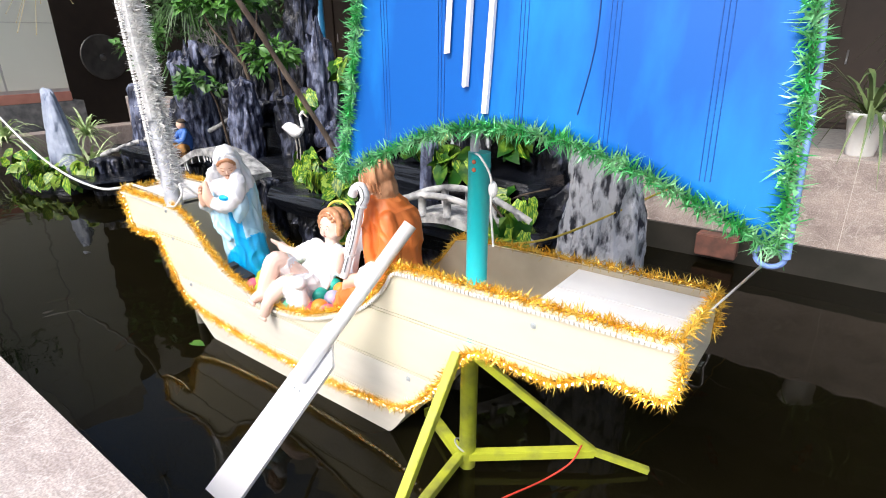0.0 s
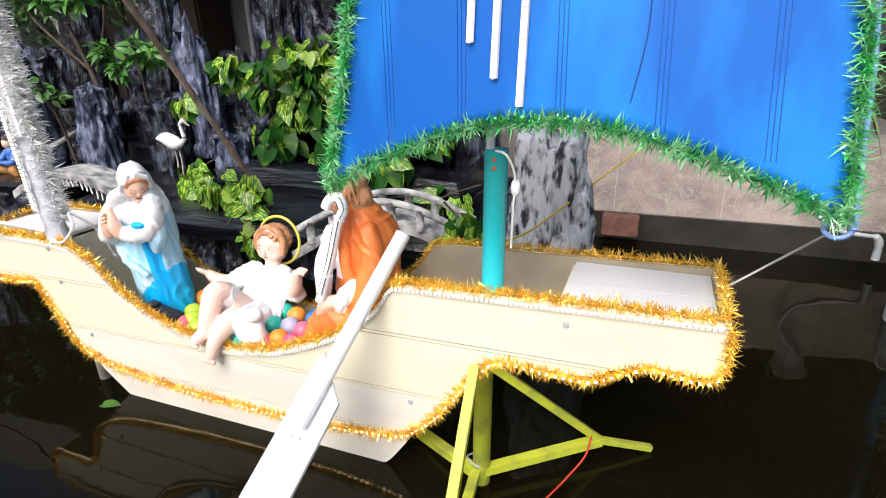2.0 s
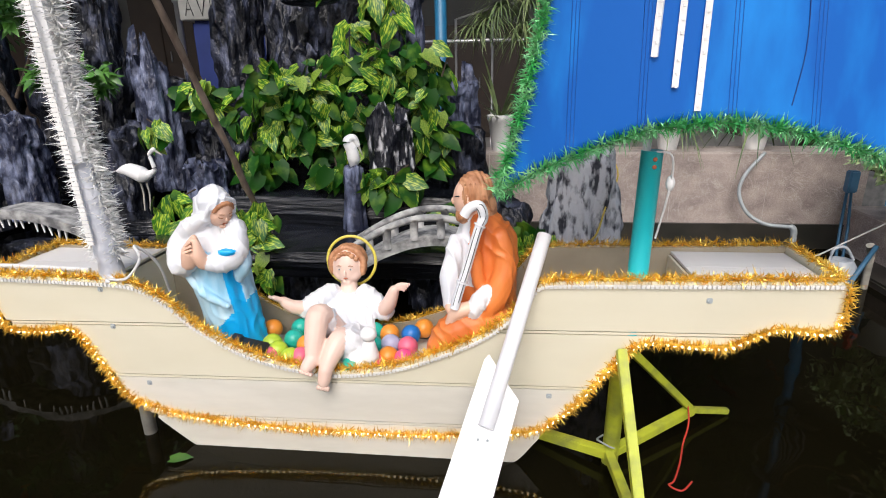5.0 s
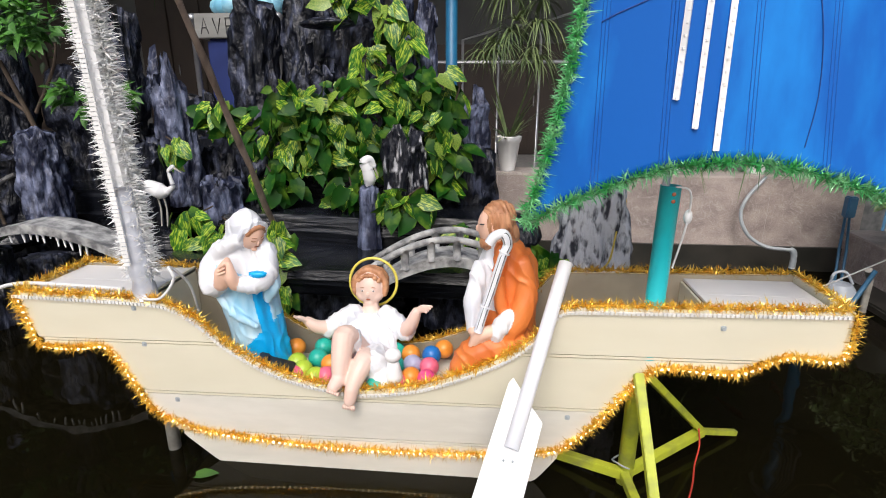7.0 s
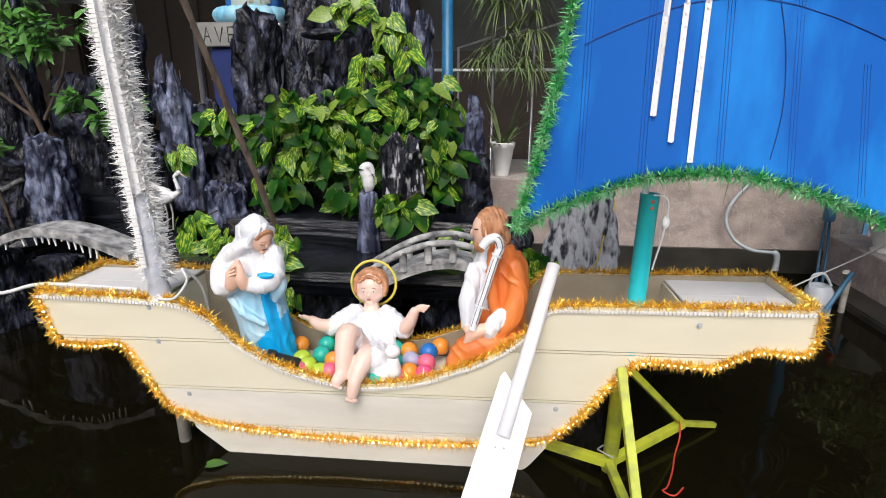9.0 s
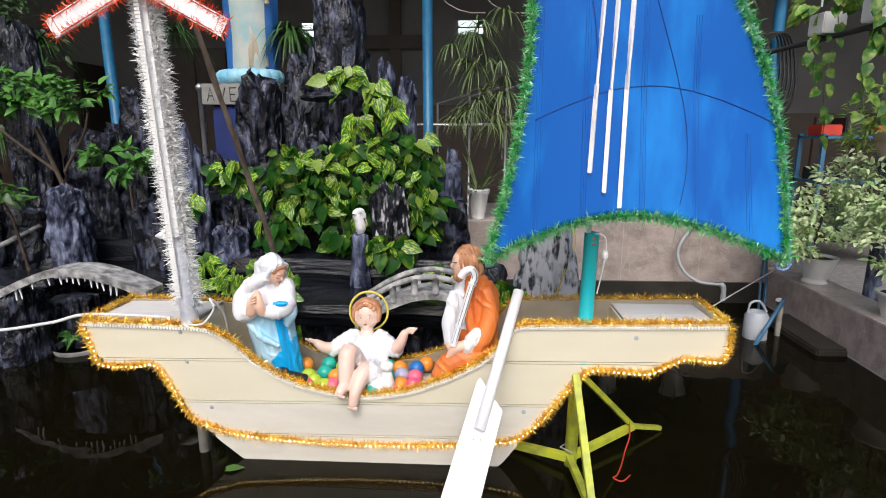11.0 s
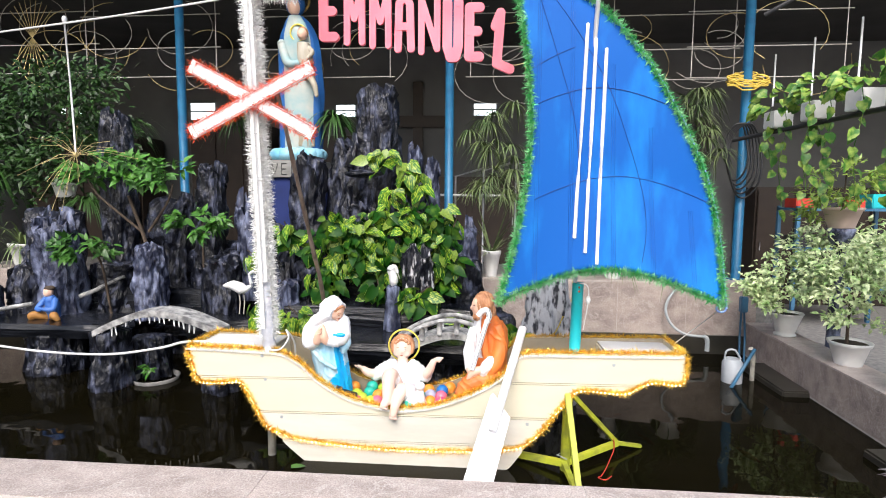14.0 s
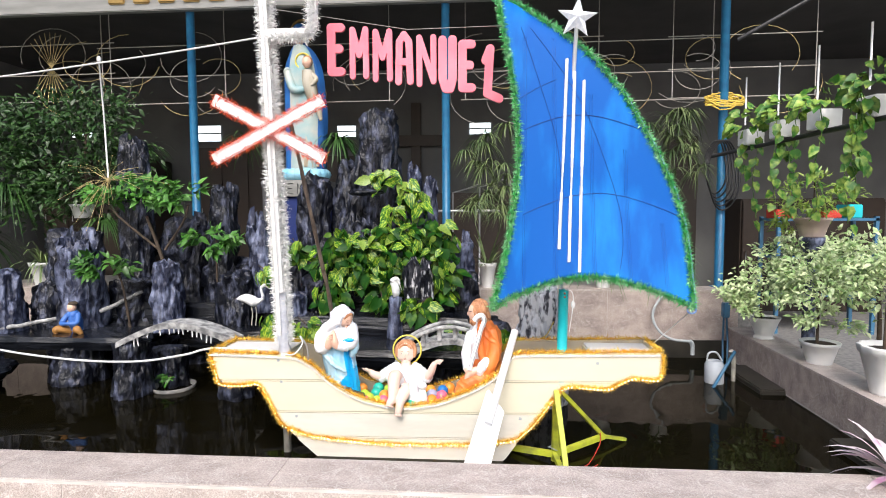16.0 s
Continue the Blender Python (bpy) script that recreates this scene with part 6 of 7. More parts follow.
# white birds and the small angler figure
def bird(at, turn, perched, label):
    bm = bmesh.new()
    m = Matrix.Rotation(turn, 3, "Z")

    def P(x, y, z):
        return Vector(at) + m @ Vector((x, y, z))
    if perched:
        limb(bm, [P(0, 0.02, -0.08), P(0.01, 0.0, -0.03), P(0, 0, 0.02)], [0.014, 0.034, 0.03], 0)
        limb(bm, [P(0, 0, 0.02), P(-0.015, 0, 0.06), P(0.015, 0, 0.075), P(0.035, 0, 0.04)], [0.03, 0.026, 0.02, 0.012], 0)
        limb(bm, [P(0.035, 0, 0.04), P(0.055, 0, -0.015)], [0.008, 0.002], 1, 8)
    else:
        limb(bm, [P(-0.13, 0, 0.02), P(-0.06, 0, 0.025), P(0.01, 0, 0.0), P(0.05, 0, 0.0)], [0.008, 0.038, 0.045, 0.022], 0)
        limb(bm, [P(0.04, 0, 0.0), P(0.085, 0, 0.025), P(0.078, 0, 0.075), P(0.072, 0, 0.11), P(0.10, 0, 0.135)], [0.022, 0.013, 0.010, 0.010, 0.013], 0, 10)
        limb(bm, [P(0.10, 0, 0.135), P(0.145, 0, 0.105)], [0.009, 0.002], 1, 8)
        for dx in (-0.02, 0.015):
            limb(bm, [P(dx, 0.01, -0.03), P(dx + 0.01, 0.01, -0.10), P(dx, 0.01, -0.2)], [0.006, 0.005, 0.005], 1, 8)
    tagged(part("egret_ornament", bm, [M["white"], M["post"]]), label, "ornament", "bird ornaments")


bird((-3.05, 2.39, 0.695), 0.0, False, "white painted egret ornament standing among leaves")
bird((-1.862, 2.375, 0.81), 0.3, True, "white painted egret ornament perched on a slim rock post")
bm = bmesh.new()
limb(bm, [(-4.65, 2.45, 0.43), (-4.65, 2.45, 0.5), (-4.655, 2.44, 0.56)], [0.05, 0.055, 0.045], 0)
limb(bm, [(-4.62, 2.42, 0.43), (-4.57, 2.36, 0.45), (-4.54, 2.36, 0.42)], [0.034, 0.03, 0.02], 1)
limb(bm, [(-4.68, 2.42, 0.43), (-4.75, 2.36, 0.45), (-4.76, 2.36, 0.42)], [0.034, 0.03, 0.02], 1)
blob(bm, (-4.665, 2.43, 0.625), (0.035, 0.035, 0.042), 2, 3)
blob(bm, (-4.66, 2.44, 0.655), (0.04, 0.04, 0.022), 3, 2)
limb(bm, [(-4.7, 2.43, 0.56), (-4.72, 2.38, 0.5), (-4.66, 2.35, 0.5)], [0.024, 0.022, 0.016], 0)
limb(bm, [(-4.61, 2.43, 0.56), (-4.59, 2.38, 0.5), (-4.64, 2.35, 0.5)], [0.024, 0.022, 0.016], 0)
tagged(part("angler_figurine", bm, [mat("figurine_blue", (0.05, 0.16, 0.5), rough=0.5), mat("figurine_ochre", (0.42, 0.2, 0.05), rough=0.6), M["skin"], M["trunk"]]), "small painted figurine in blue sitting on the slab", "figurine")
for a, b, r0 in (((-5.35, 2.3, 0.43), (-4.8, 2.42, 0.53), 0.022), ((-4.55, 2.62, 0.55), (-4.22, 2.72, 0.72), 0.02), ((-5.7, 2.15, 0.30), (-5.25, 2.25, 0.44), 0.025)):
    bm = bmesh.new()
    pts = [Vector(a).lerp(Vector(b), k / 8) + Vector((0, 0, 0.012 * noise.noise(Vector((k * 0.9, a[0], 0))))) for k in range(9)]
    tube(bm, pts, [r0 * (1 - 0.04 * k) for k in range(9)], 8)
    tagged(part("driftwood", bm, M["bridge"]), "pale bleached stick lying on the slab", "driftwood")
bm = bmesh.new()
pts = [Vector((-2.30, 2.27, 0.40)).lerp(Vector((-2.275, 1.19, 2.0)), k / 16) + Vector((0.012 * noise.noise(Vector((k * 0.5, 1, 0))), 0.01 * noise.noise(Vector((k * 0.5, 5, 0))), 0)) for k in range(17)]
tube(bm, pts, [0.016 - 0.0003 * k + 0.002 * math.sin(k * 2.2) for k in range(17)], 10)
tagged(part("wooden_prop", bm, M["wood"]), "knotty brown wooden stick propped from the slab against the mast", "stick")

# ---- climbing pothos: single leaves ----
rng = random.Random(77)
leafmeshes = []
for k in range(6):
    bm = bmesh.new()
    leaf(bm, (0, 0, 0), (0, 0, -1), (0, -1, 0.1), 1.0, rng.uniform(0.66, 0.8), 0, rng.uniform(0.05, 0.3), True)
    me = bpy.data.meshes.new("pothos_leaf")
    bm.to_mesh(me)
    bm.free()
    me.materials.append(M["pothos"] if k < 5 else M["lime_leaf"])
    leafmeshes.append(me)


def pothos(at, patches, label, count, size, joined=0):
    """A climbing plant: patches are (x, y, z, rx, ry, rz, weight)."""
    th = thing("pothos_plant", at, label, "plant", "pothos plants")
    tot = sum(p[6] for p in patches)
    bm = bmesh.new()
    stems = bmesh.new()
    made = 0
    for p in patches:
        tube(stems, spline([(p[0] + rng.uniform(-1, 1) * p[3], p[1] + 0.05, p[2] - p[5]), (p[0], p[1] + 0.02, p[2]), (p[0] + rng.uniform(-1, 1) * p[3], p[1] + 0.02, p[2] + p[5])], 10), 0.005, 5)
        for i in range(round((count + joined) * p[6] / tot)):
            o = rand_dir(rng)
            o *= rng.random() ** 0.33
            face = Vector((o.x * 0.8 + rng.gauss(0, 0.55), -0.8 + rng.gauss(0, 0.35), 0.45 + rng.gauss(0, 0.5)))
            pos = Vector((p[0] + o.x * p[3], p[1] + o.y * p[4] - 0.04, p[2] + o.z * p[5]))
            ln = size * rng.uniform(0.6, 1.2)
            down = Vector((o.x * 0.7 + rng.gauss(0, 0.7), -0.35, -0.8 + rng.gauss(0, 0.55)))
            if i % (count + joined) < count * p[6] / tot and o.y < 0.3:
                zax = -down.normalized()
                yax = -(face - zax * face.dot(zax)).normalized()
                xax = yax.cross(zax)
                m = Matrix((xax, yax, zax)).transposed().to_4x4()
                ob = new("leaf", leafmeshes[rng.randrange(6)])
                ob.parent = th
                ob.matrix_parent_inverse = th.matrix_world.inverted()
                ob.matrix_basis = Matrix.Translation(pos) @ m @ Matrix.Diagonal((ln, ln, ln, 1))
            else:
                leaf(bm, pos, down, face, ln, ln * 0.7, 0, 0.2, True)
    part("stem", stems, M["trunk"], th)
    # inner leaves are coloured dark to give the shaded gaps
    rest = part("inner_leaves", bm, M["pothosshade"], th)
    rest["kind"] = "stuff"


pothos((-2.0, 2.8, 0.5), [(-2.0, 2.78, 1.0, 0.52, 0.16, 0.30, 11), (-2.35, 2.72, 1.02, 0.3, 0.12, 0.26, 5), (-1.65, 2.8, 1.22, 0.28, 0.12, 0.16, 4), (-1.5, 2.68, 0.95, 0.14, 0.1, 0.32, 3), (-2.8, 2.75, 1.1, 0.13, 0.08, 0.10, 1.2), (-1.68, 2.42, 0.66, 0.17, 0.08, 0.08, 1.5), (-2.0, 2.55, 0.68, 0.12, 0.1, 0.08, 0.8), (-2.45, 2.6, 0.72, 0.16, 0.1, 0.1, 1)], "dense climbing pothos with green and yellow leaves over the rocks", 298, 0.118, 420)
pothos((-1.85, 3.0, 1.2), [(-1.82, 2.98, 1.55, 0.15, 0.1, 0.16, 3), (-2.05, 2.95, 1.72, 0.14, 0.08, 0.1, 1.5), (-1.95, 2.92, 1.38, 0.1, 0.08, 0.1, 1)], "pothos with broad green leaves high on the rockery", 60, 0.14)
pothos((-2.4, 2.15, 0.4), [(-2.52, 2.2, 0.5, 0.15, 0.1, 0.1, 2.2), (-2.28, 2.15, 0.50, 0.1, 0.1, 0.13, 1.6), (-2.22, 2.05, 0.33, 0.08, 0.06, 0.09, 1), (-2.85, 2.35, 0.55, 0.12, 0.08, 0.07, 1.0), (-2.98, 2.52, 0.92, 0.08, 0.06, 0.06, 0.7), (-2.68, 2.3, 0.45, 0.12, 0.08, 0.06, 0.8)], "large-leaved yellow-green pothos beside the slab", 110, 0.125)
pothos((-1.0, 1.85, 0.3), [(-1.0, 1.80, 0.52, 0.11, 0.08, 0.12, 1.3), (-1.3, 2.4, 0.5, 0.18, 0.1, 0.06, 0.5)], "small pothos growing beside the streaked rock", 36, 0.12)
pothos((-6.0, 1.85, 0.08), [(-5.9, 1.8, 0.16, 0.5, 0.2, 0.08, 3), (-6.5, 1.8, 0.22, 0.3, 0.2, 0.12, 1.5), (-5.5, 2.0, 0.24, 0.2, 0.15, 0.05, 0.6)], "low leafy creeper on the pond island", 110, 0.15)

# ---- shrubs and trees ----


def tree(at, trunk, crowns, label, leaf_len, leaf_w, material, density=1.0, name="shrub"):
    th = thing(name, at, label, "plant", "planted shrubs")
    bm = bmesh.new()
    for line, r in trunk:
        tube(bm, spline(line, 12), [r * (1 - 0.04 * k) for k in range(12)], 7)
    part("trunk", bm, M["trunk"], th)
    bm = bmesh.new()
    for c, s, n in crowns:
        bush(bm, c, s, int(n * density), leaf_len, leaf_w, rng)
    crown = part("crown", bm, material, th)
    crown["kind"] = "stuff"
    return th


tree((-4.1, 2.75, 0.4), [([(-3.95, 2.75, 0.4), (-4.0, 2.74, 0.9), (-4.15, 2.72, 1.4)], 0.022), ([(-4.0, 2.74, 1.1), (-3.8, 2.7, 1.35), (-3.75, 2.7, 1.5)], 0.012), ([(-4.05, 2.73, 1.1), (-4.4, 2.7, 1.4), (-4.5, 2.7, 1.55)], 0.012)],
     [((-4.25, 2.68, 1.58), (0.45, 0.22, 0.18), 330), ((-3.8, 2.66, 1.55), (0.28, 0.18, 0.16), 170)], "glossy green bushy tree rooted in the rockery", 0.095, 0.045, M["leaf"])
tree((-4.35, 2.6, 0.4), [([(-4.3, 2.65, 0.4), (-4.32, 2.6, 0.8), (-4.35, 2.55, 0.95)], 0.012)], [((-4.33, 2.5, 0.96), (0.34, 0.16, 0.12), 190)], "low glossy green shrub in the rockery", 0.09, 0.042, M["leaf"])
tree((-3.5, 2.65, 0.4), [([(-3.5, 2.7, 0.4), (-3.48, 2.65, 0.9), (-3.45, 2.6, 1.2)], 0.012)], [((-3.45, 2.55, 1.15), (0.26, 0.16, 0.16), 190)], "low glossy green shrub in the rockery", 0.09, 0.042, M["leaf"])
tree((-5.6, 3.9, 0.45), [([(-5.6, 3.9, 0.45), (-5.6, 3.9, 1.5), (-5.5, 3.8, 2.4)], 0.04)], [((-5.6, 3.7, 2.3), (0.9, 0.4, 0.5), 2000), ((-6.5, 3.7, 1.8), (0.7, 0.35, 0.8), 2000), ((-5.3, 3.6, 1.7), (0.7, 0.3, 0.45), 1300)], "large dark-leaved tree at the hall's edge", 0.085, 0.036, M["darkleaf"], name="tree")
tree((-7.4, 3.3, 0.3), [([(-7.4, 3.4, 0.3), (-7.4, 3.35, 1.4), (-7.3, 3.3, 2.2)], 0.03)], [((-7.3, 3.1, 2.3), (0.7, 0.4, 0.5), 500), ((-6.6, 3.2, 1.2), (0.4, 0.25, 0.35), 260)], "dark-leaved shrub beside the house", 0.1, 0.05, M["leaf"])
tree((-8.3, 1.4, 2.6), [([(-8.45, 1.4, 2.9), (-8.3, 1.4, 2.5), (-8.3, 1.4, 2.0)], 0.008)], [((-8.25, 1.55, 2.35), (0.15, 0.45, 0.45), 420)], "hanging fine-leaved plant on the house wall", 0.06, 0.03, M["leaf"], name="hanging_plant")

# ---- pots ----


def pot(at, top_r, base_r, h, label, style="round", material="pot"):
    th = thing("plant_pot", at, label, "plant pot", "plant pots")
    bm = bmesh.new()
    if style == "footed":
        prof = [(base_r * 1.1, 0), (base_r * 1.1, h * 0.06), (base_r * 0.9, h * 0.12), (base_r, h * 0.2), (top_r * 0.86, h * 0.72), (top_r, h * 0.94), (top_r * 1.05, h), (top_r * 0.93, h), (top_r * 0.86, h * 0.9)]
    else:
        prof = [(base_r, 0), (base_r * 1.02, h * 0.05), (top_r * 0.93, h * 0.82), (top_r, h * 0.84), (top_r * 1.06, h * 0.97), (top_r * 1.05, h), (top_r * 0.95, h), (top_r * 0.9, h * 0.88)]
    lathe(bm, at, prof, 24, flute=0.05 if style == "fluted" else (0.03 if style == "footed" else 0.0), poly=12 if style == "fluted" else 8)
    part("body", bm, M[material], th)
    bm = bmesh.new()
    lathe(bm, (at[0], at[1], at[2] + h * 0.84), [(top_r * 0.86, 0), (top_r * 0.86, h * 0.06)], 20)
    part("soil", bm, M["soil"], th)
    return th


WP = "white plastic plant pot"
pot((-1.11, 3.56, 0.66), 0.085, 0.05, 0.25, "white fluted plastic pot on the back wall", "fluted")
pot((-5.87, 3.55, 0.66), 0.125, 0.075, 0.25, "white fluted plastic pot on the back wall", "fluted")
pot((-5.55, 3.75, 1.38), 0.12, 0.08, 0.15, "white plant pot on a rack in the hall")
pot((1.315, 3.0, 0.3), 0.125, 0.075, 0.19, "white footed bowl pot on the side wall", "footed")
pot((1.31, 2.2, 0.3), 0.125, 0.08, 0.16, "round white pot with a faint blue motif on the side wall")
pot((1.295, 1.5, 0.3), 0.15, 0.085, 0.3, "tall white fluted pot on the side wall", "fluted")
pot((0.05, 3.6, 0.66), 0.09, 0.06, 0.22, "white plastic pot on the back wall", "fluted")
pot((0.62, 3.6, 0.66), 0.1, 0.065, 0.2, "white plastic pot on the back wall")
pot((1.56, 2.78, 1.2), 0.135, 0.085, 0.16, "pale pink clay pot on a slim stand", "round", "pinkpot")
bm = bmesh.new()
lathe(bm, (1.56, 2.78, -0.05), [(0.12, 0), (0.12, 0.04), (0.05, 0.08), (0.045, 1.1), (0.09, 1.2), (0.1, 1.248)], 16)
tagged(part("plant_stand", bm, M["paleroc"]), "slim grey stand under a clay pot", "stand")

VL = "bushy shrub with pale variegated leaves in a white pot"
tree((1.285, 3.0, 0.45), [([(1.285, 3.0, 0.45), (1.28, 2.98, 0.7), (1.3, 2.95, 0.9)], 0.012)], [((1.27, 2.9, 0.76), (0.36, 0.26, 0.24), 1100), ((1.05, 2.9, 0.62), (0.2, 0.2, 0.15), 420), ((1.5, 2.9, 1.0), (0.3, 0.25, 0.2), 520)], VL, 0.05, 0.025, M["varleaf"])
tree((1.29, 2.2, 0.43), [([(1.29, 2.2, 0.43), (1.29, 2.2, 0.6), (1.3, 2.2, 1.0)], 0.012)], [((1.34, 2.2, 0.86), (0.34, 0.24, 0.24), 1300), ((1.58, 2.3, 1.02), (0.25, 0.25, 0.2), 520), ((1.3, 2.1, 0.62), (0.22, 0.2, 0.12), 300)], VL, 0.048, 0.024, M["varleaf"])
tree((1.265, 1.5, 0.55), [([(1.265, 1.5, 0.55), (1.27, 1.5, 0.9), (1.28, 1.5, 1.1)], 0.012)], [((1.34, 1.5, 0.95), (0.3, 0.24, 0.26), 1100)], VL, 0.048, 0.024, M["varleaf"])
tree((1.56, 2.78, 1.34), [([(1.56, 2.78, 1.34), (1.56, 2.77, 1.5), (1.55, 2.75, 1.65)], 0.008)], [((1.56, 2.75, 1.5), (0.3, 0.22, 0.22), 480), ((1.4, 2.7, 1.32), (0.2, 0.15, 0.18), 180)], "fine-leaved feathery green plant in a clay pot", 0.06, 0.018, M["lime_leaf"])
tree((1.7, 2.2, -0.05), [([(1.7, 2.2, -0.05), (1.72, 2.2, 0.5), (1.7, 2.2, 0.9)], 0.02)], [((1.8, 2.25, 0.9), (0.35, 0.35, 0.45), 900), ((1.75, 3.2, 0.85), (0.4, 0.3, 0.45), 800)], "green shrub behind the side wall", 0.065, 0.03, M["varleaf"])


def tufts(at, spots, label, name, material="grassleaf"):
    th = thing(name, at, label, "plant", "strap-leaved plants")
    bm = bmesh.new()
    for p, n, L, w, up, dr in spots:
        strap_tuft(bm, p, n, L, w, rng, 0, up, dr)
    f = part("foliage", bm, M[material], th)
    f["kind"] = "stuff"


tufts((-1.11, 3.56, 0.86), [((-1.11, 3.56, 0.86), 26, 0.42, 0.022, 1.3, 0.35)], "upright strap-leaved plant in a white pot", "potted_plant")
tufts((-5.87, 3.55, 0.86), [((-5.87, 3.55, 0.86), 60, 0.6, 0.02, 1.1, 1.0)], "arching spider plant in a white pot", "potted_plant")
def clump(x, y, z, w, h, n):
    return [((x + rng.uniform(-w, w), y + rng.uniform(-0.12, 0.12), z + rng.uniform(-h, h)), 26, rng.uniform(0.25, 0.4), 0.013, rng.uniform(0.2, 0.7), rng.uniform(0.7, 1.1)) for _ in range(n)]


tufts((-1.1, 3.7, 1.4), clump(-1.12, 3.62, 1.85, 0.22, 0.45, 26), "hanging clump of narrow drooping leaves", "hanging_plant")
tufts((0.75, 3.7, 1.6), clump(0.75, 3.68, 2.1, 0.26, 0.38, 24), "hanging clump of narrow drooping leaves", "hanging_plant")
tufts((0.3, 3.7, 0.86), [((0.05, 3.6, 0.86), 60, 0.6, 0.02, 1.0, 1.0), ((0.62, 3.6, 0.84), 60, 0.6, 0.022, 1.0, 1.0), ((0.35, 3.8, 1.3), 90, 0.6, 0.02, 0.7, 1.0)], "pale striped spider plants along the back wall", "potted_plant")
tufts((-3.6, 3.9, 1.6), [((-3.75, 3.9, 2.2), 60, 0.5, 0.018, 0.6, 0.9), ((-4.9, 3.8, 2.1), 90, 0.55, 0.018, 0.7, 0.9), ((-2.75, 4.0, 2.2), 90, 0.5, 0.03, 0.6, 0.9), ((-6.3, 3.6, 1.7), 120, 0.7, 0.02, 0.5, 1.0), ((-5.2, 3.6, 1.35), 90, 0.5, 0.018, 0.5, 0.9), ((-6.6, 3.6, 1.1), 90, 0.6, 0.02, 0.7, 1.0)], "dark narrow-leaved plants in the hall", "hanging_plant", "darkleaf")
tufts((-7.5, 1.9, 0.3), [((-7.6, 1.9, 0.3), 70, 0.6, 0.03, 0.9, 0.8), ((-7.2, 2.6, 0.3), 60, 0.5, 0.03, 1.0, 0.8), ((-6.3, 2.25, 0.1), 50, 0.5, 0.03, 1.0, 0.8)], "pale fern tufts at the pond's far end", "fern", "varleaf")
tufts((0.47, 0.27, 0.345), [((0.47, 0.27, 0.36), 34, 0.32, 0.035, 0.9, 0.6)], "rosette plant with pale purple leaves on the pond wall", "potted_plant", "purple")

# hanging planters on a rail
rail = bmesh.new()
tube(rail, [(1.10, 3.68, 1.96), (1.26, 0.7, 1.96)], 0.018, 8)
tagged(part("planter_rail", rail, M["dark"]), "dark rail carrying a row of white planters", "rail")
HP = [(1.13, 2.95), (1.165, 2.5), (1.20, 2.07), (1.24, 1.62), (1.27, 1.2)]
for k, (x, y) in enumerate(HP):
    th = thing("hanging_planter", (x, y, 1.978), "white square planter on a rail with trailing pothos", "planter", "planters on the rail")
    bm = bmesh.new()
    m = pose(x, y, 1.978, 0, 0, 4)
    vs = box(bm, -0.075, 0.075, -0.075, 0.075, 0, 0.13, m, bevel=0.006)
    part("pot", bm, M["pot"], th)
    bm = bmesh.new()
    tube(bm, [(x - 0.05, y, 2.15), (x - 0.05, y, 2.55)], 0.007, 6)
    part("rod", bm, M["white"], th)
    bm = bmesh.new()
    for _ in range(55):
        d = rand_dir(rng, (-0.2, 1))
        p = Vector((x, y, 2.14)) + Vector((d.x * 0.16, d.y * 0.2, d.z * 0.15))
        leaf(bm, p, d + Vector((0, 0, -0.8)), (d.x, -1, 0.4), 0.085 * rng.uniform(0.6, 1.2), 0.062, 0, 0.2, True)
    for s in range(2 + k % 2):
        L = rng.uniform(0.25, 0.8)
        px, py = x + rng.uniform(-0.16, 0.16), y + rng.uniform(-0.14, 0.1)
        line = [Vector((px + 0.02 * math.sin(q), py - 0.03, 2.12 - L * q / 8)) for q in range(9)]
        tube(bm, line, 0.003, 4)
        for q in range(1, 9):
            for _ in range(1 + q % 2):
                leaf(bm, line[q] + rand_dir(rng) * 0.03, Vector((rng.gauss(0, 0.5), -0.3, -1)), (rng.gauss(0, 0.4), -1, 0.3), 0.085 * rng.uniform(0.7, 1.2), 0.065, 0, 0.15, True)
    f = part("trailing_leaves", bm, M["trailing"], th)

# ---- tall statue on a draped pedestal ----
ped = thing("pedestal", (-3.14, 4.0, 0.45), "navy-draped pedestal with a white name board and silver posts", "pedestal")
bm = bmesh.new()
box(bm, -3.42, -2.86, 3.8, 4.25, 0.45, 1.6, bevel=0.02)
part("drape", bm, M["navy"], ped)
bm = bmesh.new()
box(bm, -3.48, -2.84, 3.76, 4.27, 1.6, 1.775, bevel=0.006)
signb = part("sign_board", bm, M["fascia"], ped, "white board with thin dark lettering")
GL = {"A": [[(0, 0), (0.5, 1), (1, 0)], [(0.2, 0.4), (0.8, 0.4)]], "V": [[(0, 1), (0.5, 0), (1, 1)]], "E": [[(0.9, 0), (0, 0), (0, 1), (0.9, 1)], [(0, 0.5), (0.7, 0.5)]], "M": [[(0, 0), (0.05, 1), (0.5, 0.4), (0.95, 1), (1, 0)]]}
for k, ch in enumerate("AVEM"):
    bm = bmesh.new()
    x0 = -3.43 + k * 0.1
    for st in GL[ch]:
        tube(bm, [(x0 + 0.06 * a, 3.757, 1.63 + 0.11 * b) for a, b in st], 0.004, 5)
    part("sign_letter", bm, M["dark"], signb)
for x in (-3.5, -2.83):
    bm = bmesh.new()
    tube(bm, [(x, 3.78, 0.45), (x, 3.78, 1.72)], 0.022, 10)
    blob(bm, (x, 3.78, 1.745), (0.035, 0.035, 0.035), sub=2)
    part("rail_post", bm, M["silver"], ped, "silver pipe post")
bm = bmesh.new()
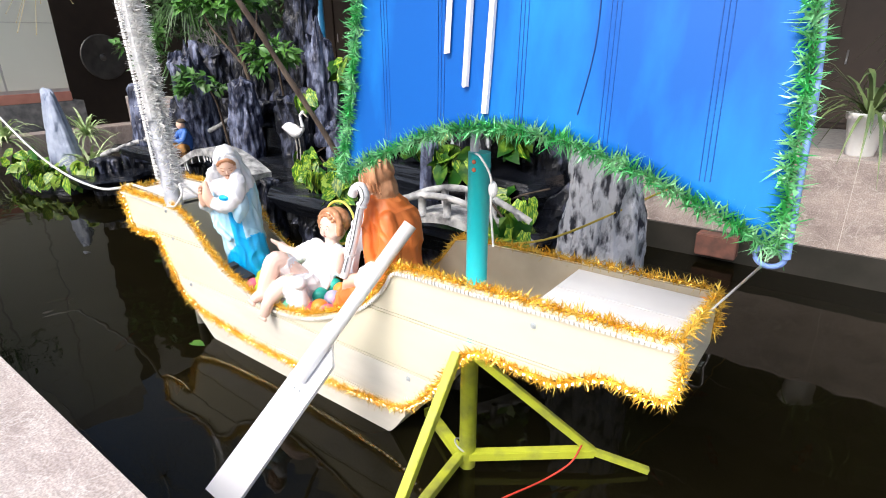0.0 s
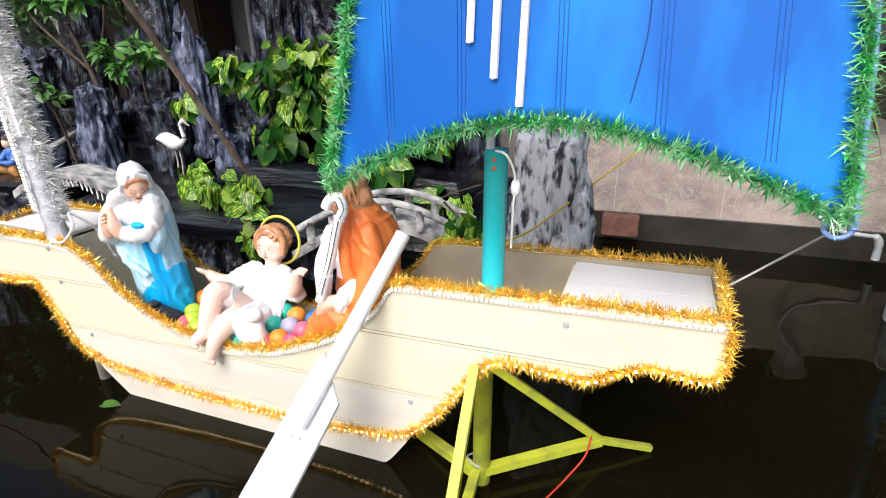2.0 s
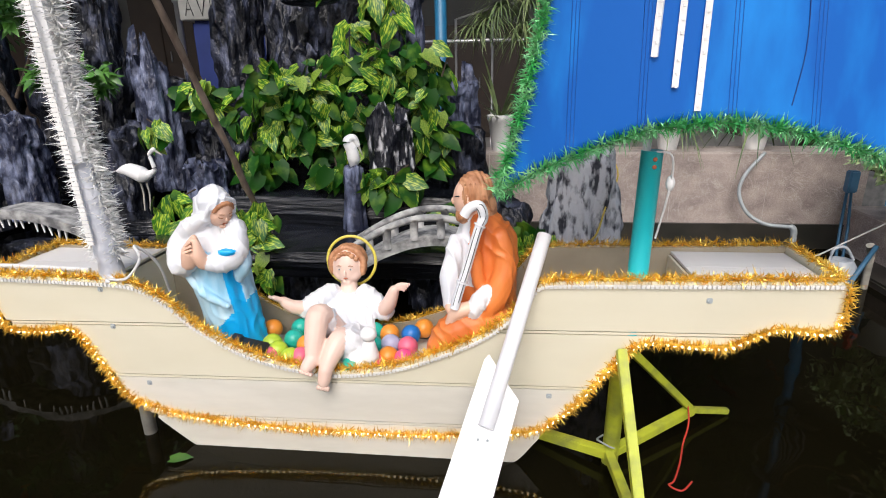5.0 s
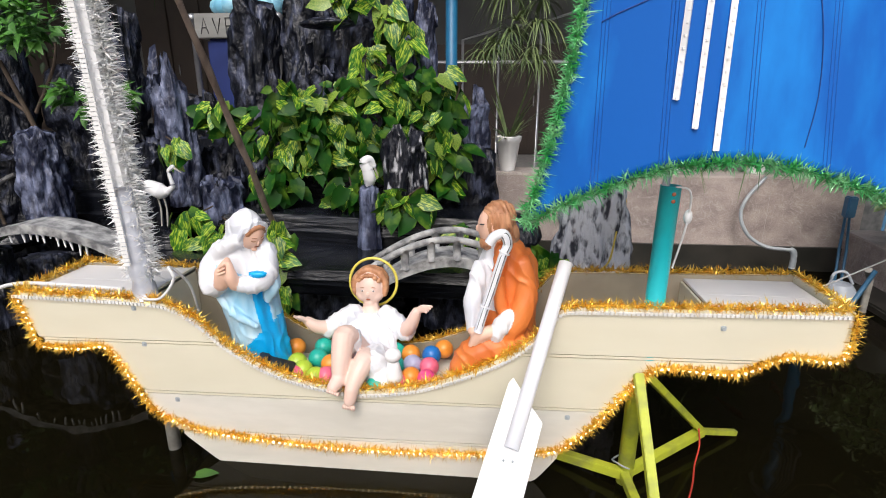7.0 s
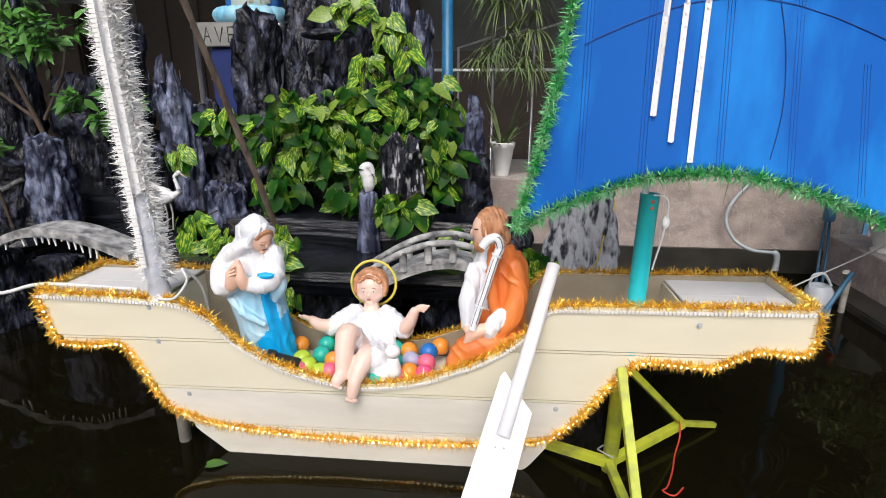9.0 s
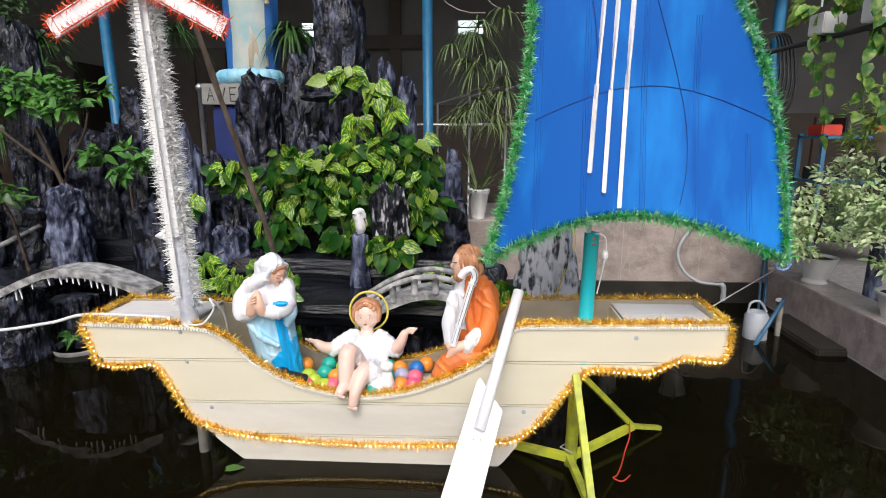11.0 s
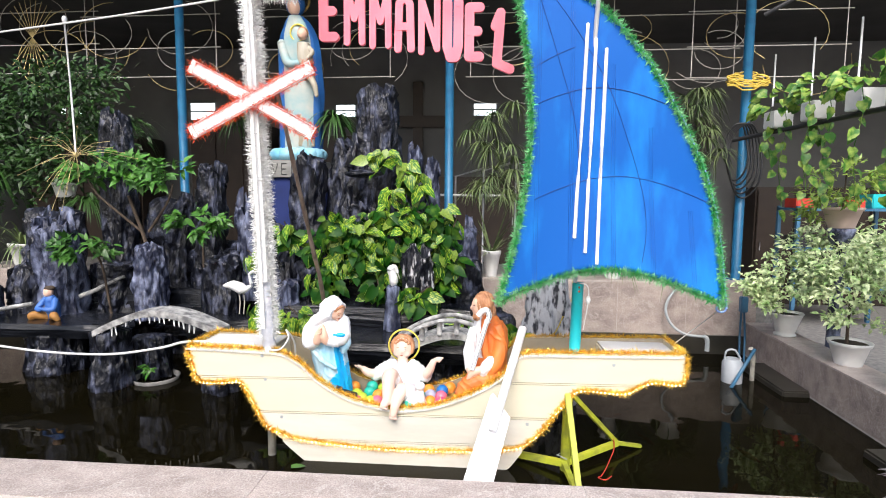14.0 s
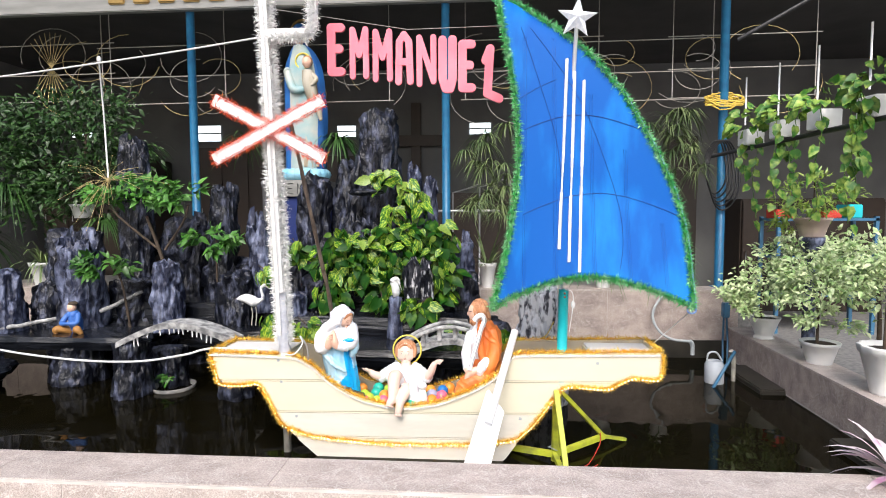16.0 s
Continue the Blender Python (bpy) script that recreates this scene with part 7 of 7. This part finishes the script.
for k in range(9):
    a = math.pi * k / 8
    blob(bm, (-3.13 + 0.22 * math.cos(a), 3.98 - 0.12 * math.sin(a), 1.84), (0.09, 0.08, 0.07), 2, 2)
cloth(bm, [(-3.11, 4.0, 1.86, 0.22, 0.15), (-3.1, 4.0, 2.2, 0.23, 0.14), (-3.1, 4.0, 2.6, 0.23, 0.13), (-3.11, 4.0, 2.95, 0.21, 0.13), (-3.12, 4.0, 3.14, 0.15, 0.11), (-3.14, 4.0, 3.24, 0.08, 0.07)], lambda k, a: 1 if 3.95 < a < 5.4 else 0, fold=0.05, folds=9)
blob(bm, (-3.14, 3.96, 3.34), (0.075, 0.07, 0.1), 3, 3)
blob(bm, (-3.14, 3.99, 3.36), (0.1, 0.09, 0.12), 0, 3)
cloth(bm, [(-2.96, 3.87, 2.58, 0.05, 0.05), (-3., 3.85, 2.78, 0.075, 0.06), (-3.02, 3.85, 2.94, 0.06, 0.05)], 4, seg=20)
limb(bm, [(-2.98, 3.85, 2.90), (-2.92, 3.82, 2.84), (-2.96, 3.8, 2.78)], [0.03, 0.026, 0.018], 4)
limb(bm, [(-2.96, 3.84, 2.62), (-2.9, 3.82, 2.52), (-2.88, 3.82, 2.42)], [0.035, 0.03, 0.02], 4)
blob(bm, (-3.02, 3.83, 3.02), (0.05, 0.05, 0.06), 3, 3)
blob(bm, (-3.02, 3.85, 3.035), (0.055, 0.052, 0.062), 5, 3)
limb(bm, [(-3.26, 3.92, 2.95), (-3.18, 3.86, 2.75), (-3.04, 3.85, 2.75)], [0.05, 0.045, 0.03], 1)
cloth(bm, [(-3.06, 3.93, 1.92, 0.13, 0.07), (-3.06, 3.93, 2.1, 0.11, 0.07), (-3.09, 3.93, 2.3, 0.08, 0.06)], 4, seg=24, fold=0.1)
tagged(part("tall_statue", bm, [M["stblue"], M["stpale"], M["cloud"], M["skin"], M["stbeige"], M["hair"]]), "tall painted statue in a blue mantle on a cloud base", "statue")
bm = bmesh.new()
tube(bm, [Vector((-3.14, 4.06, 3.42)) + Vector((0.12 * math.cos(a), 0, 0.12 * math.sin(a))) for a in [k * math.pi / 16 for k in range(33)]], 0.014, 6)
tagged(part("gilt_ring", bm, M["gold"]), "gilt ring behind the tall statue's head", "ring")
bm = bmesh.new()
tube(bm, [Vector((-3.08, 3.88, 3.05)) + Vector((0.08 * math.cos(a), 0, 0.08 * math.sin(a))) for a in [k * math.pi / 16 for k in range(33)]], 0.01, 6)
tagged(part("gilt_ring", bm, M["yellowring"]), "small gilt ring behind the carried child statue's head", "ring")

# ---- back of the hall ----
for k, (x, z, w, h) in enumerate(((-5.75, 2.77, 0.40, 0.28), (-1.2, 2.78, 0.34, 0.2), (-3.4, 2.77, 0.3, 0.2), (-8.0, 2.78, 0.35, 0.1))):
    wd = thing("window_%d" % (k + 1), (x, 6.99, z - h / 2), "small bright window in the rear wall", "window", kind="structure")
    bm = bmesh.new()
    for a in range(2):
        box(bm, x - w / 2, x + w / 2, 6.975, 6.985, z - h / 2 + a * h / 2 + 0.008, z + a * h / 2 - 0.008)
        bm2 = bmesh.new()
    part("pane", bm, M["daylight"], wd)
    bm2.free()
    bm = bmesh.new()
    for q in (-h / 2, 0, h / 2):
        box(bm, x - w / 2 - 0.02, x + w / 2 + 0.02, 6.955, 6.998, z + q - 0.009, z + q + 0.009)
    part("window_frame", bm, M["roomwall"], wd)
cr = bmesh.new()
box(cr, -2.32, -2.16, 6.9, 6.96, 1.7, 3.2, bevel=0.01)
box(cr, -2.72, -1.78, 6.88, 6.94, 2.5, 2.68, bevel=0.01)
tagged(part("wooden_cross", cr, M["darkwood"]), "large plain dark wooden cross on the rear wall", "cross")


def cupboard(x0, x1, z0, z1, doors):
    th = thing("cupboard", ((x0 + x1) / 2, 6.6, z0), "dark cupboard block that keeps the shaded hall dark", "cupboard", "hall cupboards")
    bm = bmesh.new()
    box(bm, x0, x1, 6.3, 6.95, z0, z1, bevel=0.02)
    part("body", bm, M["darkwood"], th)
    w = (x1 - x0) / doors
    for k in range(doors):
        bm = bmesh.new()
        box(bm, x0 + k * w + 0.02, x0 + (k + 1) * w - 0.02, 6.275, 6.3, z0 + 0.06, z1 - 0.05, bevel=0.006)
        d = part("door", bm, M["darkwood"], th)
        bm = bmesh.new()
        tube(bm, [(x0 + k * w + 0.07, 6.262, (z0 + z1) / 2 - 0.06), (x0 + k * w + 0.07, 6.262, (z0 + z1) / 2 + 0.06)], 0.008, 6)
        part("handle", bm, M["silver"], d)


# the wide low block is added to darken the lower rear wall
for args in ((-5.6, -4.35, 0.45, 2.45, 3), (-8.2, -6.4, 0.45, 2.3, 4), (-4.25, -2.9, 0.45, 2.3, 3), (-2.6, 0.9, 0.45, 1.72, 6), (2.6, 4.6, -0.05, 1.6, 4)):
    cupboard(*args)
st = thing("step_frame", (-1.1, 5.2, 0.45), "silver pipe stand in the hall", "stand")
for x in (-1.55, -1.2, -0.8):
    bm = bmesh.new()
    tube(bm, [(x, 5.2, 0.45), (x, 5.2, 1.75 + 0.2 * (x + 1.2)), (x + 0.35, 5.2, 1.85 + 0.2 * (x + 1.2))], 0.014, 8)
    part("pipe", bm, M["silver"], st)
bm = bmesh.new()
tube(bm, [(-1.9, 4.3, 0.45), (-1.9, 4.3, 1.42), (-1.88, 4.3, 1.44), (-0.62, 4.3, 1.44), (-0.6, 4.3, 1.42), (-0.6, 4.3, 0.45)], 0.014, 8)
tagged(part("hall_rail", bm, M["silver"]), "thin silver rail in the hall", "rail")
# wire ornaments under the ceiling
for k, (cx, cy, cz) in enumerate(((-6.1, 4.1, 3.0), (-4.75, 4.1, 2.95), (-2.9, 4.2, 2.95), (-0.6, 4.2, 2.95), (0.6, 4.2, 2.9), (1.6, 4.1, 2.9))):
    th = thing("wire_ornament", (cx, cy, cz + 0.8), "loose scroll-shaped wire ornament under the ceiling", "ornament", "wire ornaments")
    bm = bmesh.new()
    r = random.Random(k)
    for z in (cz - 0.28, cz + 0.02, cz + 0.36):
        tube(bm, [(cx - 0.8, cy, z), (cx + 0.75, cy, z + 0.01)], 0.006, 5)
    for q in (-0.75, 0.7):
        tube(bm, [(cx + q, cy, cz - 0.28), (cx + q, cy, 3.76)], 0.005, 5)
    part("bar", bm, M["thinwire"], th)
    for j in range(7):
        bm = bmesh.new()
        ox, oz, rr = cx + r.uniform(-0.6, 0.6), cz + r.uniform(-0.25, 0.3), r.uniform(0.14, 0.34)
        a0 = r.uniform(0, 6)
        tube(bm, [(ox + rr * 1.3 * math.cos(a0 + a), cy + 0.03 * j, oz + rr * math.sin(a0 + a)) for a in [q * 0.3 for q in range(r.randint(9, 18))]], 0.004, 5)
        part("scroll", bm, M["goldwire"] if j % 3 == 0 else M["thinwire"], th)
    if k == 0:
        for q in range(9):
            a = math.pi * (0.25 + 0.5 * q / 8)
            for s in (-1, 1):
                bm = bmesh.new()
                tube(bm, [(cx, cy - 0.02, cz + 0.1), (cx + 0.34 * math.cos(a) * s, cy - 0.02, cz + 0.1 + s * 0.4 * math.sin(a))], 0.004, 4)
                part("gold_wire", bm, M["goldwire"], th, "gold wire")

# ---- loose things round the pond ----
bm = bmesh.new()
for k in range(5):
    c = Vector((1.13 + 0.02 * k, 3.64, 1.85 - 0.02 * k))
    tube(bm, [c + Vector(((0.1 + 0.012 * k) * math.cos(a), 0.02 * math.sin(3 * a), (0.26 + 0.02 * k) * math.sin(a))) for a in [q * math.pi / 14 for q in range(29)]], 0.009, 6, cap=False)
tagged(part("hose_coil", bm, M["blackhose"]), "black hose coiled on the blue post", "hose")
bm = bmesh.new()
for k in range(7):
    c = Vector((1.2, 3.66, 2.5 + 0.01 * k))
    r = random.Random(k)
    tube(bm, [c + Vector((r.uniform(0.12, 0.2) * math.cos(a), 0.05 * math.sin(a), r.uniform(0.03, 0.07) * math.sin(a) - 0.03)) for a in [q * math.pi / 10 for q in range(21)]], 0.007, 5, cap=False)
tagged(part("rope_coil", bm, M["yellowrope"]), "yellow rope coil tied round the blue post", "rope")
bm = bmesh.new()
tube(bm, spline([(0.62, 3.42, 0.66), (0.50, 3.38, 0.52), (0.47, 3.36, 0.40), (0.52, 3.32, 0.28), (0.62, 3.28, 0.215), (0.74, 3.27, 0.2), (0.79, 3.27, 0.195), (0.81, 3.27, 0.16), (0.812, 3.27, 0.07)], 50), [0.012] * 36 + [0.02] * 14, 10)
tagged(part("water_pipe", bm, M["greypipe"]), "grey water pipe bending down over the back wall", "pipe")
can = thing("watering_can", (0.76, 2.66, 0.0), "pale plastic can standing in the pond corner", "can")
bm = bmesh.new()
lathe(bm, (0.76, 2.66, -0.02), [(0.07, 0), (0.075, 0.02), (0.075, 0.17), (0.055, 0.2), (0.05, 0.205), (0.045, 0.19)], 18)
part("body", bm, M["can"], can)
bm = bmesh.new()
tube(bm, spline([(0.70, 2.66, 0.17), (0.71, 2.66, 0.24), (0.77, 2.66, 0.25), (0.82, 2.66, 0.18)], 16), 0.008, 8)
part("handle", bm, M["can"], can)
bm = bmesh.new()
tube(bm, [(0.66, 2.5, -0.05), (0.92, 2.66, 0.26)], 0.013, 10)
tagged(part("blue_hose", bm, M["bluebox"]), "stiff dark blue hose standing in the pond corner", "hose")
bm = bmesh.new()
tube(bm, [(0.93, 2.7, -0.3), (0.93, 2.7, 0.2), (0.9, 2.68, 0.26)], 0.02, 10)
tagged(part("drain_pipe", bm, M["post"]), "short weathered pipe in the pond corner", "pipe")
bm = bmesh.new()
box(bm, 1.09, 1.15, 3.28, 3.34, 0.42, 0.56, bevel=0.008)
tube(bm, [(1.105, 3.31, 0.42), (1.08, 3.26, 0.2), (1.06, 3.2, -0.05)], 0.009, 6)
tube(bm, [(1.13, 3.31, 0.42), (1.12, 3.25, 0.2), (1.10, 3.2, -0.05)], 0.009, 6)
tagged(part("switch_box", bm, M["bluebox"]), "blue plastic switch box with two cables at the pond corner", "switch box")
bm = bmesh.new()
tube(bm, spline([(-0.36, 3.43, 0.64), (-0.50, 2.5, 0.68), (-0.64, 2.02, 0.63), (-0.74, 1.65, 0.605), (-0.82, 1.425, 0.63)], 20), 0.004, 6)
tagged(part("yellow_cord", bm, M["yellowrope"]), "yellow cord from the boat past the streaked rock", "cord")
bm = bmesh.new()
box(bm, -0.62, -0.40, 3.34, 3.44, 0.04, 0.17, bevel=0.006)
tagged(part("clay_brick", bm, mat("old_brick", (0.2, 0.085, 0.06), (0.1, 0.05, 0.04), 0.8, scale=14)), "weathered clay brick at the foot of the back wall", "brick")
bm = bmesh.new()
leaf(bm, (-2.16, 1.02, WATER + 0.004), (1, 0.25, 0), (0, 0, 1), 0.075, 0.05, 0, 0.0, True)
tagged(part("fallen_leaf", bm, M["leaf"]), "green leaf floating beside the bow", "leaf")
dish = thing("planter_dish", (-3.67, 2.25, -0.02), "dark round dish with a small plant standing in the pond", "planter")
bm = bmesh.new()
lathe(bm, (-3.67, 2.25, -0.08), [(0.1, 0), (0.15, 0.06), (0.17, 0.11), (0.16, 0.11), (0.14, 0.08)], 20)
part("dish", bm, M["rubble"], dish)
bm = bmesh.new()
bush(bm, (-3.69, 2.25, 0.09), (0.1, 0.08, 0.08), 40, 0.08, 0.035, rng)
part("leaves", bm, M["leaf"], dish)

# fish just under the surface
r = random.Random(4)
bm = bmesh.new()
limbpts = [(-0.5, 0.0), (-0.3, 0.05), (0.0, 0.10), (0.3, 0.08), (0.5, 0.02)]
tube(bm, [(a, 0, 0) for a, _ in limbpts], [max(0.01, b) for _, b in limbpts], 10)
leaf(bm, (-0.48, 0, 0), (-1, 0, 0), (0, 0, 1), 0.22, 0.2)
leaf(bm, (0.0, 0.08, 0), (-0.4, 1, 0), (0, 0, 1), 0.14, 0.09)
leaf(bm, (0.0, -0.08, 0), (-0.4, -1, 0), (0, 0, 1), 0.14, 0.09)
fish_me = bpy.data.meshes.new("fish")
bm.to_mesh(fish_me)
bm.free()
fish_me.materials.append(M["fishorange"])
fish_me2 = fish_me.copy()
fish_me2.materials.clear()
fish_me2.materials.append(M["fishwhite"])
SPOTS = [(-0.05, 0.95), (0.12, 1.15), (-0.3, 1.55), (0.35, 1.5), (0.1, 1.9), (-0.95, 0.72), (-1.75, 0.75), (-2.0, 0.85), (-0.15, 1.75), (0.5, 2.2), (0.0, 0.7), (-2.6, 0.9), (-0.3, 2.0), (0.7, 1.3), (-3.4, 0.9)]
for k, (x, y) in enumerate(SPOTS):
    ob = new("fish", fish_me if k % 2 else fish_me2)
    s = r.uniform(0.1, 0.17)
    ob.matrix_world = Matrix.Translation((x, y, -0.05 - 0.02 * (k % 3))) @ Matrix.Rotation(r.uniform(0, 6.28), 4, "Z") @ Matrix.Diagonal((s, s, s, 1))
    tagged(ob, "small orange and pale ornamental fish under the water" if k % 2 else "small pale ornamental fish under the water", "fish", "fish in the pond")

shelf = thing("shelf_rack", (2.9, 5.0, -0.05), "teal metal rack with bright boxes in the hall", "rack")
for x in (2.35, 3.45):
    for y in (4.8, 5.2):
        bm = bmesh.new()
        box(bm, x - 0.02, x + 0.02, y - 0.02, y + 0.02, -0.05, 1.35)
        part("upright", bm, M["bluebox"], shelf)
for z in (0.4, 0.85, 1.3):
    bm = bmesh.new()
    box(bm, 2.33, 3.47, 4.78, 5.22, z, z + 0.03)
    part("shelf_board", bm, M["bluebox"], shelf)
for k, (x, w, h, c) in enumerate(((2.45, 0.2, 0.12, "redcord"), (2.7, 0.25, 0.16, "dark"), (3.0, 0.2, 0.14, "redcord"), (3.25, 0.16, 0.18, "teal"))):
    for z in (0.43, 0.88, 1.33):
        bm = bmesh.new()
        box(bm, x - w / 2, x + w / 2, 4.85, 5.1, z, z + h * (0.7 + 0.2 * ((k + int(z * 10)) % 3)), bevel=0.01)
        tagged(part("storage_box", bm, M[c if z > 1 else "dark"]), "small plastic storage box on the hall rack", "box", "boxes on the rack")
bm = bmesh.new()
box(bm, 1.72, 2.2, 6.9, 6.98, -0.05, 2.6, bevel=0.01)
structure("door_1", bm, M["darkwood"], "dark closed door in the rear wall", "door")
